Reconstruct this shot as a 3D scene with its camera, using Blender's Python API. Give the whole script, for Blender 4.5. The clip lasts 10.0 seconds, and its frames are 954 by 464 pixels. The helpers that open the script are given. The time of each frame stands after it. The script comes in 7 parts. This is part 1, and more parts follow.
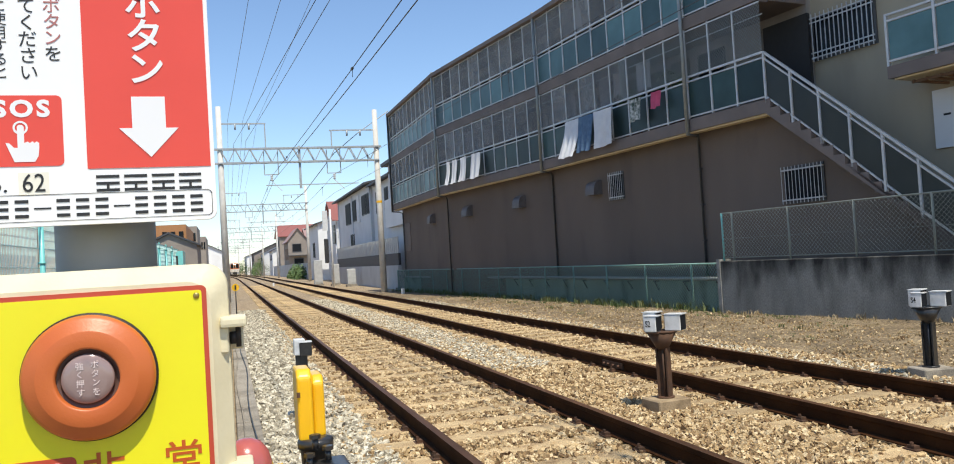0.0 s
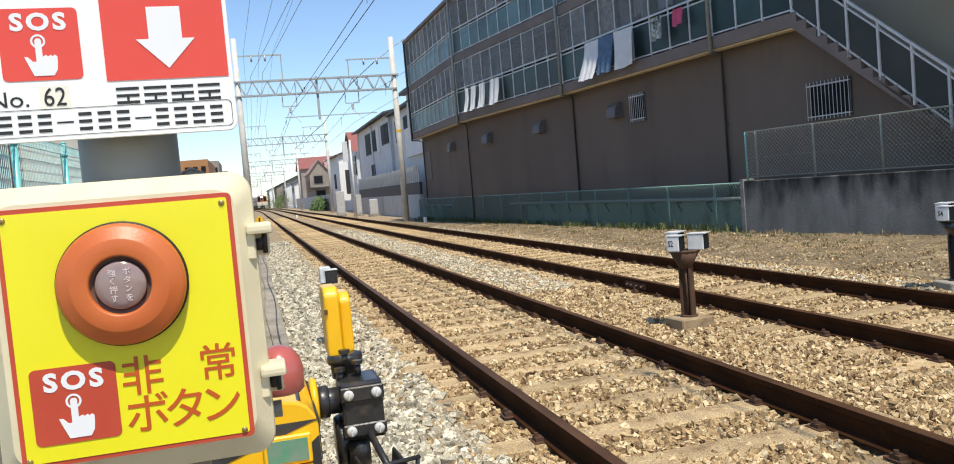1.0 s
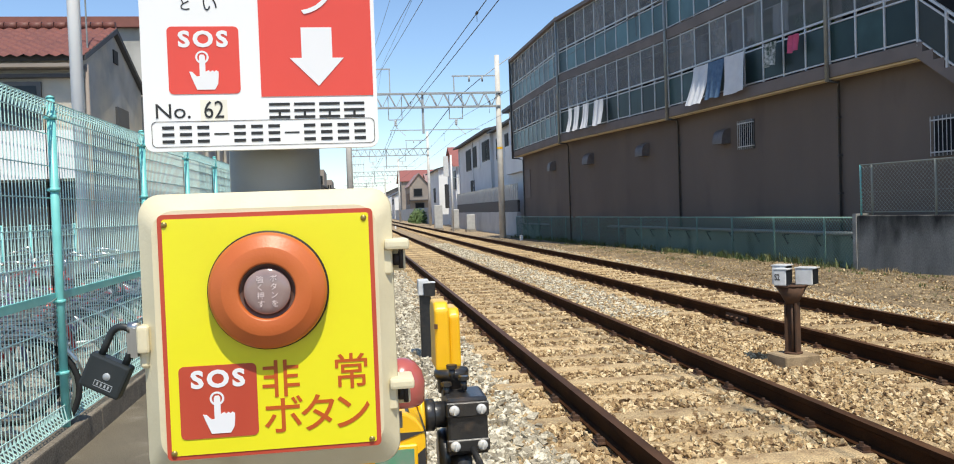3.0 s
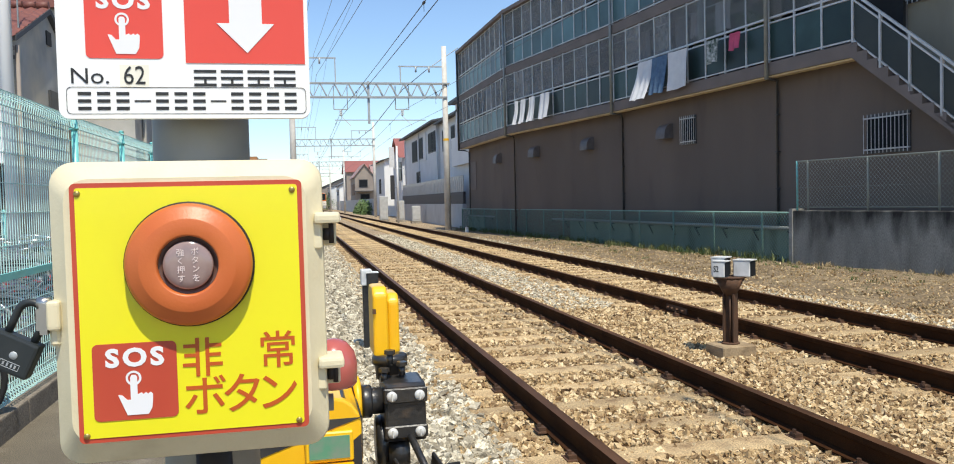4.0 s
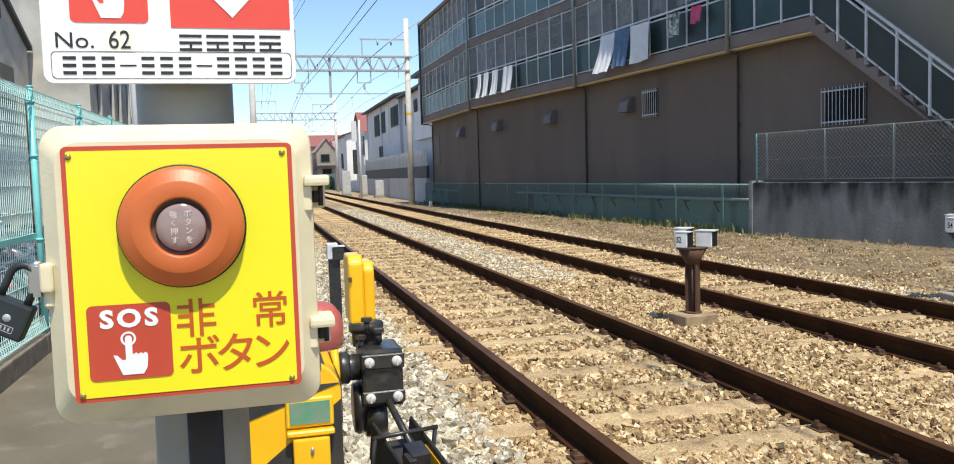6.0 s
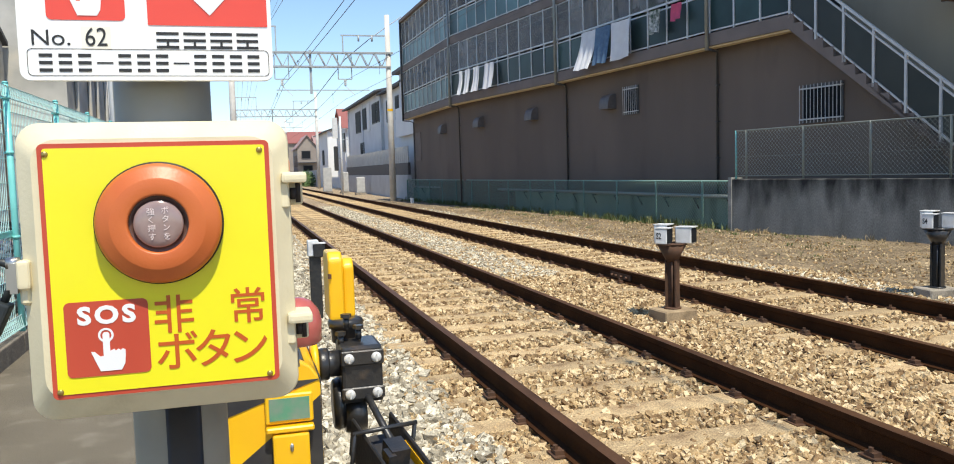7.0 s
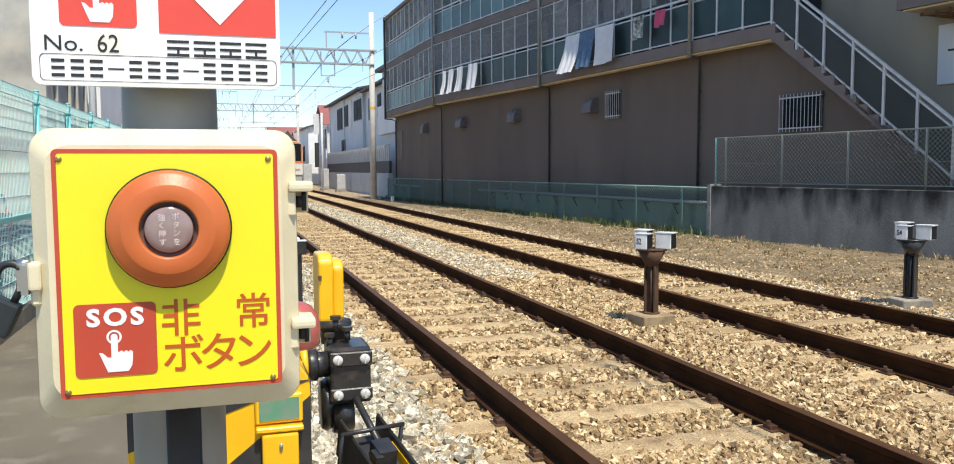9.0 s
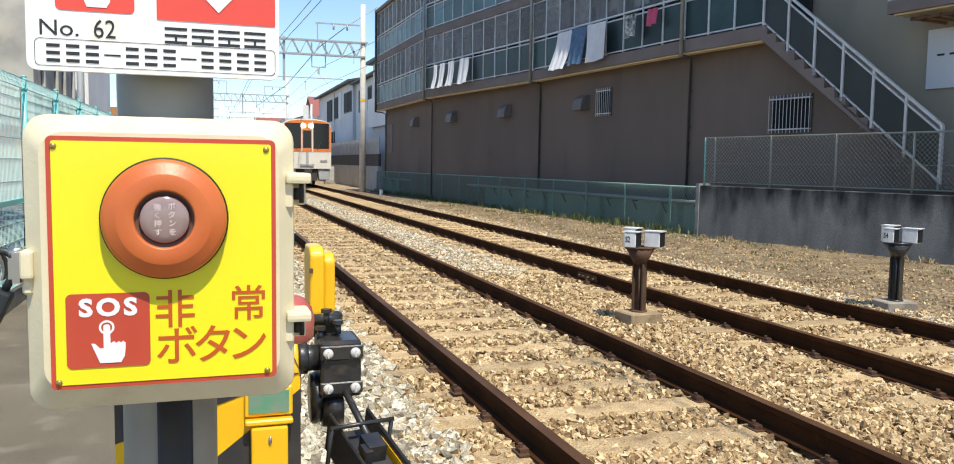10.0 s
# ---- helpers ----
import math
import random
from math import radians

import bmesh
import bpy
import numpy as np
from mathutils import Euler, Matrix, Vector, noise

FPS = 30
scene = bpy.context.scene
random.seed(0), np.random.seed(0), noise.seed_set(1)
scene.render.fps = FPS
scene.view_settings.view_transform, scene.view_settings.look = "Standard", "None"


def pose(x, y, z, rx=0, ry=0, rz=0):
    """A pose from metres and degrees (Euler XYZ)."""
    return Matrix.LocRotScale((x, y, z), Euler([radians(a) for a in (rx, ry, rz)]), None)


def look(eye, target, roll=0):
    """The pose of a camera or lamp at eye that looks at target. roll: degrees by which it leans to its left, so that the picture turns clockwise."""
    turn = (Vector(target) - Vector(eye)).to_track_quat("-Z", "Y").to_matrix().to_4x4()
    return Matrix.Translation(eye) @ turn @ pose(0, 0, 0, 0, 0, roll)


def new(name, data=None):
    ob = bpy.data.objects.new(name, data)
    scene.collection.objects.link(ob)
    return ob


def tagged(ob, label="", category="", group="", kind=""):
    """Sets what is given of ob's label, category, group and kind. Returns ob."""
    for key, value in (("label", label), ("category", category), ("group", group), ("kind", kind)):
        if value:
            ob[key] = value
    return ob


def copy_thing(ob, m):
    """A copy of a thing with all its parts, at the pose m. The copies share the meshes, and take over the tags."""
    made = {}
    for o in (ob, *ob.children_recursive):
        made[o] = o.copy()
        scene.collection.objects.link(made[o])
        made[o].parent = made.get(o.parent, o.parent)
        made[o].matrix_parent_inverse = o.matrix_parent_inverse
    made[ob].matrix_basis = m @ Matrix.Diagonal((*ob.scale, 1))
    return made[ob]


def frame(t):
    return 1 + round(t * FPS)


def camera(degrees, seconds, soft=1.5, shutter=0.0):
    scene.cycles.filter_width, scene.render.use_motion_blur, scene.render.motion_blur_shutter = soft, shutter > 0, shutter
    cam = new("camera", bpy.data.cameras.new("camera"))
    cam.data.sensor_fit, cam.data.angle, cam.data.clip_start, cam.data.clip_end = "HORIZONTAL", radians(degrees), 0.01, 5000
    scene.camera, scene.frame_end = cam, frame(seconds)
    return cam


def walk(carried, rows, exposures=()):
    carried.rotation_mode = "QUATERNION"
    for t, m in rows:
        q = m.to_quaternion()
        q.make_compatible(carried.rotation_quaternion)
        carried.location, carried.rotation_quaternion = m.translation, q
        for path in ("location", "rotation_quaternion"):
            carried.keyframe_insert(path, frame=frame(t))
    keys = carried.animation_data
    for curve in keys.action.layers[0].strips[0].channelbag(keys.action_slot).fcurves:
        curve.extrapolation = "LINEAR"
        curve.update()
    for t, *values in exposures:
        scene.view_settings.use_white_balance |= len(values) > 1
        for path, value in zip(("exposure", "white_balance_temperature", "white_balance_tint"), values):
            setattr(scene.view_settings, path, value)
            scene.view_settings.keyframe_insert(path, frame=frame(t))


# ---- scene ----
cam = camera(60.0, 10.0, soft=1.0)
PATH = [
    (0.0, pose(0.0000, 0.0000, 1.4523, 91.667, 3.467, -16.741)),
    (0.5, pose(-0.0044, -0.0096, 1.4559, 91.830, 3.510, -16.164)),
    (1.0, pose(-0.0028, 0.0001, 1.4213, 86.765, 4.959, -15.273)),
    (1.5, pose(-0.0046, -0.0054, 1.4113, 85.657, 5.594, -13.892)),
    (2.0, pose(-0.0516, -0.0068, 1.4341, 88.309, 1.212, -9.882)),
    (3.3, pose(-0.0459, 0.0044, 1.4290, 88.437, 2.259, -8.383)),
    (3.5, pose(-0.0393, 0.0089, 1.4195, 88.417, 2.233, -9.050)),
    (4.0, pose(-0.0317, 0.0257, 1.4098, 87.772, 1.422, -12.305)),
    (4.5, pose(-0.0382, 0.0236, 1.4103, 86.281, 1.658, -13.084)),
    (5.0, pose(-0.0509, 0.0191, 1.4054, 86.324, 1.027, -13.395)),
    (5.5, pose(-0.0569, 0.0140, 1.4032, 86.312, 1.309, -14.279)),
    (5.7, pose(-0.0661, 0.0107, 1.3961, 86.125, 1.505, -14.484)),
    (7.0, pose(-0.0624, -0.0100, 1.3964, 85.659, 1.721, -16.131)),
    (7.5, pose(-0.0695, -0.0090, 1.3965, 85.511, 1.343, -16.200)),
    (8.0, pose(-0.0689, -0.0138, 1.4024, 85.531, 1.114, -16.235)),
    (8.5, pose(-0.0878, -0.0259, 1.4051, 85.598, 0.705, -16.309)),
    (9.0, pose(-0.0963, -0.0310, 1.4136, 85.633, 0.306, -17.467)),
    (9.5, pose(-0.0944, -0.0368, 1.4148, 85.722, 0.546, -17.678)),
    (10.0, pose(-0.1066, -0.0189, 1.4139, 85.288, -0.830, -18.211)),
]
walk(cam, PATH, exposures=((0.0, 0.22), (2.0, 0.2), (3.3, 0.2), (4.5, 0.28), (7.0, 0.34), (10.0, 0.38)))

# ---- light ----
SUN_AZ, SUN_EL = radians(171), radians(62)   # azimuth clockwise from +y
world = bpy.data.worlds.new("world")
scene.world = world
world.use_nodes = True
wn = world.node_tree
sky = wn.nodes.new("ShaderNodeTexSky")
sky.sky_type = "NISHITA"
sky.sun_disc = False
sky.sun_elevation, sky.sun_rotation = SUN_EL, SUN_AZ
sky.dust_density, sky.ozone_density, sky.air_density = 0.2, 4.5, 1.0
wn.links.new(sky.outputs[0], wn.nodes["Background"].inputs[0])
wn.nodes["Background"].inputs[1].default_value = 0.15
sun_data = bpy.data.lights.new("sun", "SUN")
sun_data.energy, sun_data.angle, sun_data.color = 4.6, radians(0.55), (1, 0.935, 0.795)
sun = new("sun", sun_data)
sun_dir = Vector((math.sin(SUN_AZ) * math.cos(SUN_EL), math.cos(SUN_AZ) * math.cos(SUN_EL), math.sin(SUN_EL)))
sun.matrix_world = look(sun_dir * 60, (0, 0, 0))

# ---- plan ----
TRACK_NEAR, TRACK_FAR = 2.36, 5.565      # centre lines
GAUGE = 0.7525                           # half the distance of the rail heads
BED = -0.17                              # top of the ballast
FACADE = [(8.72, 44.2), (8.86, 34.5), (10.22, 25.7), (11.05, 17.9), (11.42, 15.4)]   # edge of the walkways
DECK_Z, STOREY, ROOF_Z = 4.35, 2.6, 9.44


# ---- mesh helpers ----
def box(bm, x0, x1, y0, y1, z0, z1, m=None):
    vs = [bm.verts.new((x, y, z)) for x in (x0, x1) for y in (y0, y1) for z in (z0, z1)]
    if m is not None:
        for v in vs:
            v.co = m @ v.co
    for f in ((0, 1, 3, 2), (4, 6, 7, 5), (0, 4, 5, 1), (2, 3, 7, 6), (0, 2, 6, 4), (1, 5, 7, 3)):
        bm.faces.new([vs[i] for i in f])
    return vs


def tube(bm, a, b, r, n=10, r2=None, cap=True):
    a, b = Vector(a), Vector(b)
    d = b - a
    q = d.to_track_quat("Z", "Y").to_matrix()
    r2 = r if r2 is None else r2
    ra, rb = [], []
    for i in range(n):
        c, s = math.cos(2 * math.pi * i / n), math.sin(2 * math.pi * i / n)
        ra.append(bm.verts.new(a + q @ Vector((c * r, s * r, 0))))
        rb.append(bm.verts.new(b + q @ Vector((c * r2, s * r2, 0))))
    for i in range(n):
        f = bm.faces.new((ra[i], ra[(i + 1) % n], rb[(i + 1) % n], rb[i]))
        f.smooth = n > 6
    if cap:
        bm.faces.new(ra[::-1])
        bm.faces.new(rb)


def sweep(bm, pts, r, n=10):
    """A round rod along a line of points, in one piece."""
    pts = [Vector(p) for p in pts]
    rings = []
    side = None
    for i, p in enumerate(pts):
        d = (pts[min(i + 1, len(pts) - 1)] - pts[max(i - 1, 0)]).normalized()
        side = d.orthogonal().normalized() if side is None else (side - d * side.dot(d)).normalized()
        up = d.cross(side)
        rings.append([bm.verts.new(p + side * r * math.cos(2 * math.pi * k / n) + up * r * math.sin(2 * math.pi * k / n)) for k in range(n)])
    for a, b in zip(rings, rings[1:]):
        for k in range(n):
            bm.faces.new((a[k], a[(k + 1) % n], b[(k + 1) % n], b[k])).smooth = True
    bm.faces.new(rings[0])
    bm.faces.new(rings[-1])


def bar(bm, a, b, w, d=None):
    """A square bar from a to b."""
    a, b = Vector(a), Vector(b)
    d = w if d is None else d
    q = (b - a).to_track_quat("Z", "Y").to_matrix().to_4x4()
    box(bm, -w / 2, w / 2, -d / 2, d / 2, 0, (b - a).length, Matrix.Translation(a) @ q)


def extrude(bm, pts, y0, y1, m=None, smooth=False):
    """A closed outline in x, z drawn out from y0 to y1."""
    A = [bm.verts.new((x, y0, z)) for x, z in pts]
    B = [bm.verts.new((x, y1, z)) for x, z in pts]
    if m is not None:
        for v in A + B:
            v.co = m @ v.co
    n = len(pts)
    for i in range(n):
        bm.faces.new((A[i], B[i], B[(i + 1) % n], A[(i + 1) % n])).smooth = smooth
    bm.faces.new(A)
    bm.faces.new(B[::-1])


def lathe(bm, prof, m, n=40):
    """A profile of (radius, height) turned round z, then moved by m."""
    rings = []
    for r, z in prof:
        if r < 1e-6:
            rings.append([bm.verts.new(m @ Vector((0, 0, z)))])
        else:
            rings.append([bm.verts.new(m @ Vector((r * math.cos(2 * math.pi * i / n), r * math.sin(2 * math.pi * i / n), z))) for i in range(n)])
    for a, b in zip(rings, rings[1:]):
        for i in range(n):
            j = (i + 1) % n
            if len(a) == 1 and len(b) == 1:
                continue
            if len(a) == 1:
                f = bm.faces.new((a[0], b[i], b[j]))
            elif len(b) == 1:
                f = bm.faces.new((a[i], b[0], a[j]))
            else:
                f = bm.faces.new((a[i], b[i], b[j], a[j]))
            f.smooth = True


def round_rect(w, h, r, n=5):
    out = []
    for cx, cz, a0 in ((w / 2 - r, h / 2 - r, 0), (-w / 2 + r, h / 2 - r, 90), (-w / 2 + r, -h / 2 + r, 180), (w / 2 - r, -h / 2 + r, 270)):
        for i in range(n + 1):
            a = radians(a0 + 90 * i / n)
            out.append((cx + r * math.cos(a), cz + r * math.sin(a)))
    return out


def done(bm, name, material):
    bmesh.ops.recalc_face_normals(bm, faces=bm.faces)
    me = bpy.data.meshes.new(name)
    bm.to_mesh(me)
    bm.free()
    for m in material if isinstance(material, (list, tuple)) else [material]:
        me.materials.append(m)
    return me


def part(name, bm, material, parent, label="", at=None):
    ob = new(name, done(bm, name, material))
    ob.parent = parent
    if at is not None:
        ob.matrix_basis = at
    if label:
        ob["label"] = label
    return ob


def thing(name, label, category, group="", at=None, kind=""):
    ob = new(name)
    ob.empty_display_size = 0.2
    if at is not None:
        ob.matrix_basis = at
    return tagged(ob, label, category, group, kind)


def solid(name, bm, material, label, category="", group="", kind="", at=None):
    ob = new(name, done(bm, name, material))
    if at is not None:
        ob.matrix_basis = at
    return tagged(ob, label, category, group, kind)


def bevelled(bm, w, seg=2):
    bmesh.ops.recalc_face_normals(bm, faces=bm.faces)
    bmesh.ops.bevel(bm, geom=bm.edges[:], offset=w, segments=seg, affect="EDGES", profile=0.6)
    return bm


# ---- materials ----
def mat(name, c, rough=0.6, metal=0.0, c2=None, scale=8.0, bump=0.0, bscale=60.0, stain=None, stain_scale=1.2, stain_at=0.55, coord="Object",
        rand=0.0, stretch=None, coat=0.0, spec=0.5, grain=0.0, run=None):
    """A surface of colour c that drifts to c2, with stains, grain and relief."""
    m = bpy.data.materials.new(name)
    m.use_nodes = True
    nt = m.node_tree
    N, L = nt.nodes, nt.links
    bs = N["Principled BSDF"]
    bs.inputs["Roughness"].default_value = rough
    bs.inputs["Metallic"].default_value = metal
    bs.inputs["Coat Weight"].default_value = coat
    bs.inputs["Specular IOR Level"].default_value = spec
    tc = N.new("ShaderNodeTexCoord")
    vec = tc.outputs[coord]
    if stretch:
        mp = N.new("ShaderNodeMapping")
        mp.inputs["Scale"].default_value = stretch
        L.new(vec, mp.inputs[0])
        vec = mp.outputs[0]

    def tex(s, detail=4.0):
        t = N.new("ShaderNodeTexNoise")
        t.inputs["Scale"].default_value = s
        t.inputs["Detail"].default_value = detail
        L.new(vec, t.inputs["Vector"])
        return t.outputs["Fac"]

    def ramp(f, a, b):
        r = N.new("ShaderNodeMapRange")
        r.inputs[1].default_value, r.inputs[2].default_value = a, b
        L.new(f, r.inputs[0])
        return r.outputs[0]

    def mix(f, a, b):
        x = N.new("ShaderNodeMix")
        x.data_type = "RGBA"
        for sock, v in ((x.inputs[0], f), (x.inputs[6], a), (x.inputs[7], b)):
            if hasattr(v, "links"):
                L.new(v, sock)
            else:
                sock.default_value = v if isinstance(v, float) else (*v, 1)
        return x.outputs[2]

    col = mix(ramp(tex(scale), 0.35, 0.65), c, c2 or [min(1, v * 0.86) for v in c])
    if stain:
        f = tex(stain_scale, 6.0)
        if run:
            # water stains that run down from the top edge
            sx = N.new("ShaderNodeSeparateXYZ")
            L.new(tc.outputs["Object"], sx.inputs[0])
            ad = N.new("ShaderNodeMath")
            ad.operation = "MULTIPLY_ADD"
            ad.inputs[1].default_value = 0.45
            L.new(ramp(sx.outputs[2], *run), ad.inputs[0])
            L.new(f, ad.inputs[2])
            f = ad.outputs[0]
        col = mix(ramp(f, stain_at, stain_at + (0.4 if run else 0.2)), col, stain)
    if grain:
        g = ramp(tex(bscale * 2.0, 2.0), 0.3, 0.7)
        hs = N.new("ShaderNodeHueSaturation")
        L.new(col, hs.inputs["Color"])
        mr = N.new("ShaderNodeMapRange")
        mr.inputs[3].default_value, mr.inputs[4].default_value = 1 - grain, 1 + grain
        L.new(g, mr.inputs[0])
        L.new(mr.outputs[0], hs.inputs["Value"])
        col = hs.outputs[0]
    if rand:
        oi = N.new("ShaderNodeObjectInfo")
        hs = N.new("ShaderNodeHueSaturation")
        L.new(col, hs.inputs["Color"])
        mr = N.new("ShaderNodeMapRange")
        mr.inputs[3].default_value, mr.inputs[4].default_value = 1 - rand, 1 + rand
        L.new(oi.outputs["Random"], mr.inputs[0])
        L.new(mr.outputs[0], hs.inputs["Value"])
        col = hs.outputs[0]
    L.new(col, bs.inputs["Base Color"])
    if bump:
        bp = N.new("ShaderNodeBump")
        bp.inputs["Strength"].default_value = 1.0
        bp.inputs["Distance"].default_value = bump
        L.new(tex(bscale), bp.inputs["Height"])
        L.new(bp.outputs[0], bs.inputs["Normal"])
    return m


# painted and printed surfaces
M_CREAM = mat("cream_plastic", (0.72, 0.645, 0.44), 0.38, c2=(0.66, 0.585, 0.39), scale=14, bump=0.0004, bscale=220, stain=(0.48, 0.41, 0.26), stain_scale=9, stain_at=0.62)
M_YELLOW_PLATE = mat("yellow_enamel", (0.8, 0.735, 0.013), 0.3, c2=(0.77, 0.7, 0.013), scale=6, coat=0.3)
M_RED_PRINT = mat("red_print", (0.5, 0.07, 0.035), 0.35, c2=(0.46, 0.06, 0.03), scale=10)
M_SIGN_RED = mat("sign_red", (0.72, 0.075, 0.05), 0.35, c2=(0.68, 0.07, 0.045), scale=7)
M_LETTER = mat("vermilion_print", (0.5, 0.09, 0.01), 0.4, c2=(0.46, 0.08, 0.01))
M_WHITE_PRINT = mat("white_print", (0.76, 0.76, 0.76), 0.4, c2=(0.76, 0.76, 0.77))
M_SIGN_WHITE = mat("sign_white", (0.82, 0.82, 0.81), 0.35, c2=(0.8, 0.8, 0.78), scale=5)
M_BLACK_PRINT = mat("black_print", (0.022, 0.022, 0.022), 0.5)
M_FADED = mat("faded_red_print", (0.42, 0.16, 0.15), 0.5)
M_ORANGE = mat("orange_plastic", (0.54, 0.135, 0.03), 0.42, c2=(0.52, 0.12, 0.028), scale=20, bump=0.0002, bscale=300)
M_DARK_GAP = mat("dark_rubber", (0.02, 0.014, 0.012), 0.6)
M_LENS = mat("pale_lens", (0.3, 0.215, 0.2), 0.15, c2=(0.26, 0.185, 0.17), scale=60, coat=0.5)
M_COLLAR = mat("brown_collar", (0.12, 0.065, 0.05), 0.4)
M_LENS_PRINT = mat("lens_print", (0.8, 0.66, 0.63), 0.4)
M_BRASS = mat("brass_screw", (0.5, 0.36, 0.12), 0.35, metal=0.9)
M_GALV = mat("galvanised_steel", (0.42, 0.45, 0.46), 0.5, metal=0.25, c2=(0.34, 0.36, 0.37), scale=18, stain=(0.25, 0.24, 0.22), stain_scale=5, stain_at=0.62)
M_POST = mat("grey_painted_post", (0.29, 0.28, 0.235), 0.42, c2=(0.24, 0.23, 0.195), scale=9, stain=(0.12, 0.11, 0.09), stain_scale=4, stain_at=0.62)
M_STEEL = mat("bright_steel", (0.6, 0.58, 0.54), 0.3, metal=0.95)
M_ZINC = mat("white_zinc", (0.72, 0.71, 0.67), 0.4, metal=0.2)
M_BLACK_IRON = mat("black_iron", (0.016, 0.017, 0.019), 0.36, c2=(0.03, 0.028, 0.026), scale=25, coat=0.25, stain=(0.07, 0.05, 0.035), stain_scale=22, stain_at=0.6, bump=0.0008, bscale=120)
M_LOCK = mat("padlock_black", (0.017, 0.022, 0.023), 0.5, c2=(0.025, 0.029, 0.03), scale=30)
M_AMBER = mat("amber_paint", (0.88, 0.5, 0.008), 0.35, c2=(0.82, 0.45, 0.007), scale=8, coat=0.3, stain=(0.5, 0.26, 0.02), stain_scale=14, stain_at=0.68)
M_HOOD = mat("grey_hood", (0.15, 0.13, 0.125), 0.5, c2=(0.11, 0.097, 0.092), scale=6)
M_FOOT = mat("rust_tinted_concrete", (0.36, 0.265, 0.155), 0.9, c2=(0.24, 0.17, 0.095), scale=6, bump=0.003, grain=0.25, stain=(0.13, 0.075, 0.035), stain_scale=5, stain_at=0.58)
M_EARTH = mat("dry_earth", (0.23, 0.172, 0.1), 0.95, c2=(0.13, 0.092, 0.051), scale=1.4, bump=0.03, bscale=14, grain=0.85, stain=(0.33, 0.26, 0.155), stain_scale=2.5, stain_at=0.56)
M_YARD = mat("pale_yard_concrete", (0.3, 0.275, 0.235), 0.92, c2=(0.2, 0.185, 0.16), scale=1.2, bump=0.003, bscale=30, grain=0.35, stain=(0.13, 0.12, 0.1), stain_scale=2.0, stain_at=0.58)
M_PATCH = mat("cream_patch", (0.8, 0.77, 0.66), 0.5)
M_ROOM = mat("dark_window", (0.014, 0.016, 0.019), 0.6, spec=0.12)
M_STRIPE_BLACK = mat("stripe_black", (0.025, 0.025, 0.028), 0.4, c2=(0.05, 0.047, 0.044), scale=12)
M_GREEN_PLATE = mat("green_plate", (0.1, 0.27, 0.16), 0.5, c2=(0.2, 0.25, 0.19), scale=30)
M_RED_LENS = mat("red_lens", (0.5, 0.13, 0.11), 0.25, c2=(0.42, 0.1, 0.085), coat=0.4)
M_SENSOR_WHITE = mat("sensor_white", (0.68, 0.68, 0.67), 0.45, c2=(0.56, 0.56, 0.54), scale=16, stain=(0.35, 0.3, 0.25), stain_scale=9, stain_at=0.62)
# ground and stone
M_ASPHALT = mat("asphalt", (0.15, 0.126, 0.088), 0.92, c2=(0.108, 0.09, 0.062), scale=1.3, bump=0.004, bscale=90, grain=0.7, stain=(0.21, 0.182, 0.14), stain_scale=4, stain_at=0.55)
M_CONCRETE = mat("concrete", (0.34, 0.3, 0.24), 0.9, c2=(0.24, 0.21, 0.165), scale=2.2, bump=0.003, bscale=40, grain=0.3, stain=(0.12, 0.105, 0.085), stain_scale=2.5, stain_at=0.54)
M_KERB = mat("dark_weathered_kerb", (0.22, 0.185, 0.14), 0.92, c2=(0.15, 0.125, 0.095), scale=2.2, bump=0.003, bscale=40, grain=0.35, stain=(0.08, 0.068, 0.052), stain_scale=3.0, stain_at=0.54)
M_SLEEPER = mat("old_sleeper", (0.5, 0.37, 0.2), 0.9, c2=(0.36, 0.25, 0.13), scale=5, bump=0.006, bscale=50, grain=0.5, rand=0.22, stain=(0.2, 0.125, 0.06), stain_scale=7, stain_at=0.57)
M_RAIL = mat("rusty_rail", (0.058, 0.024, 0.009), 0.85, c2=(0.034, 0.014, 0.006), scale=3, bump=0.001, bscale=90, grain=0.3, stain=(0.085, 0.038, 0.014), stain_scale=6, stain_at=0.6, spec=0.08)
M_RAIL_TOP = mat("worn_rail_head", (0.12, 0.06, 0.03), 0.5, metal=0.2, c2=(0.08, 0.04, 0.02), scale=2, grain=0.2, bscale=40, spec=0.15)
M_RUST = mat("rusty_iron", (0.1, 0.046, 0.022), 0.8, c2=(0.06, 0.031, 0.017), scale=12, bump=0.001)
# building
M_BROWN = mat("brown_render", (0.17, 0.132, 0.106), 0.88, c2=(0.14, 0.109, 0.088), scale=0.5, bump=0.003, bscale=40, stain=(0.108, 0.084, 0.071), stain_scale=0.9, stain_at=0.6, stretch=(1, 1, 0.35))
M_BEIGE = mat("beige_render", (0.43, 0.37, 0.265), 0.88, c2=(0.37, 0.317, 0.227), scale=0.6, bump=0.003, bscale=40, stain=(0.3, 0.26, 0.19), stain_scale=0.8, stain_at=0.6, stretch=(1, 1, 0.35))
M_SLAB = mat("slab_edge", (0.21, 0.172, 0.152), 0.85, c2=(0.17, 0.139, 0.123), scale=1.2, bump=0.002)
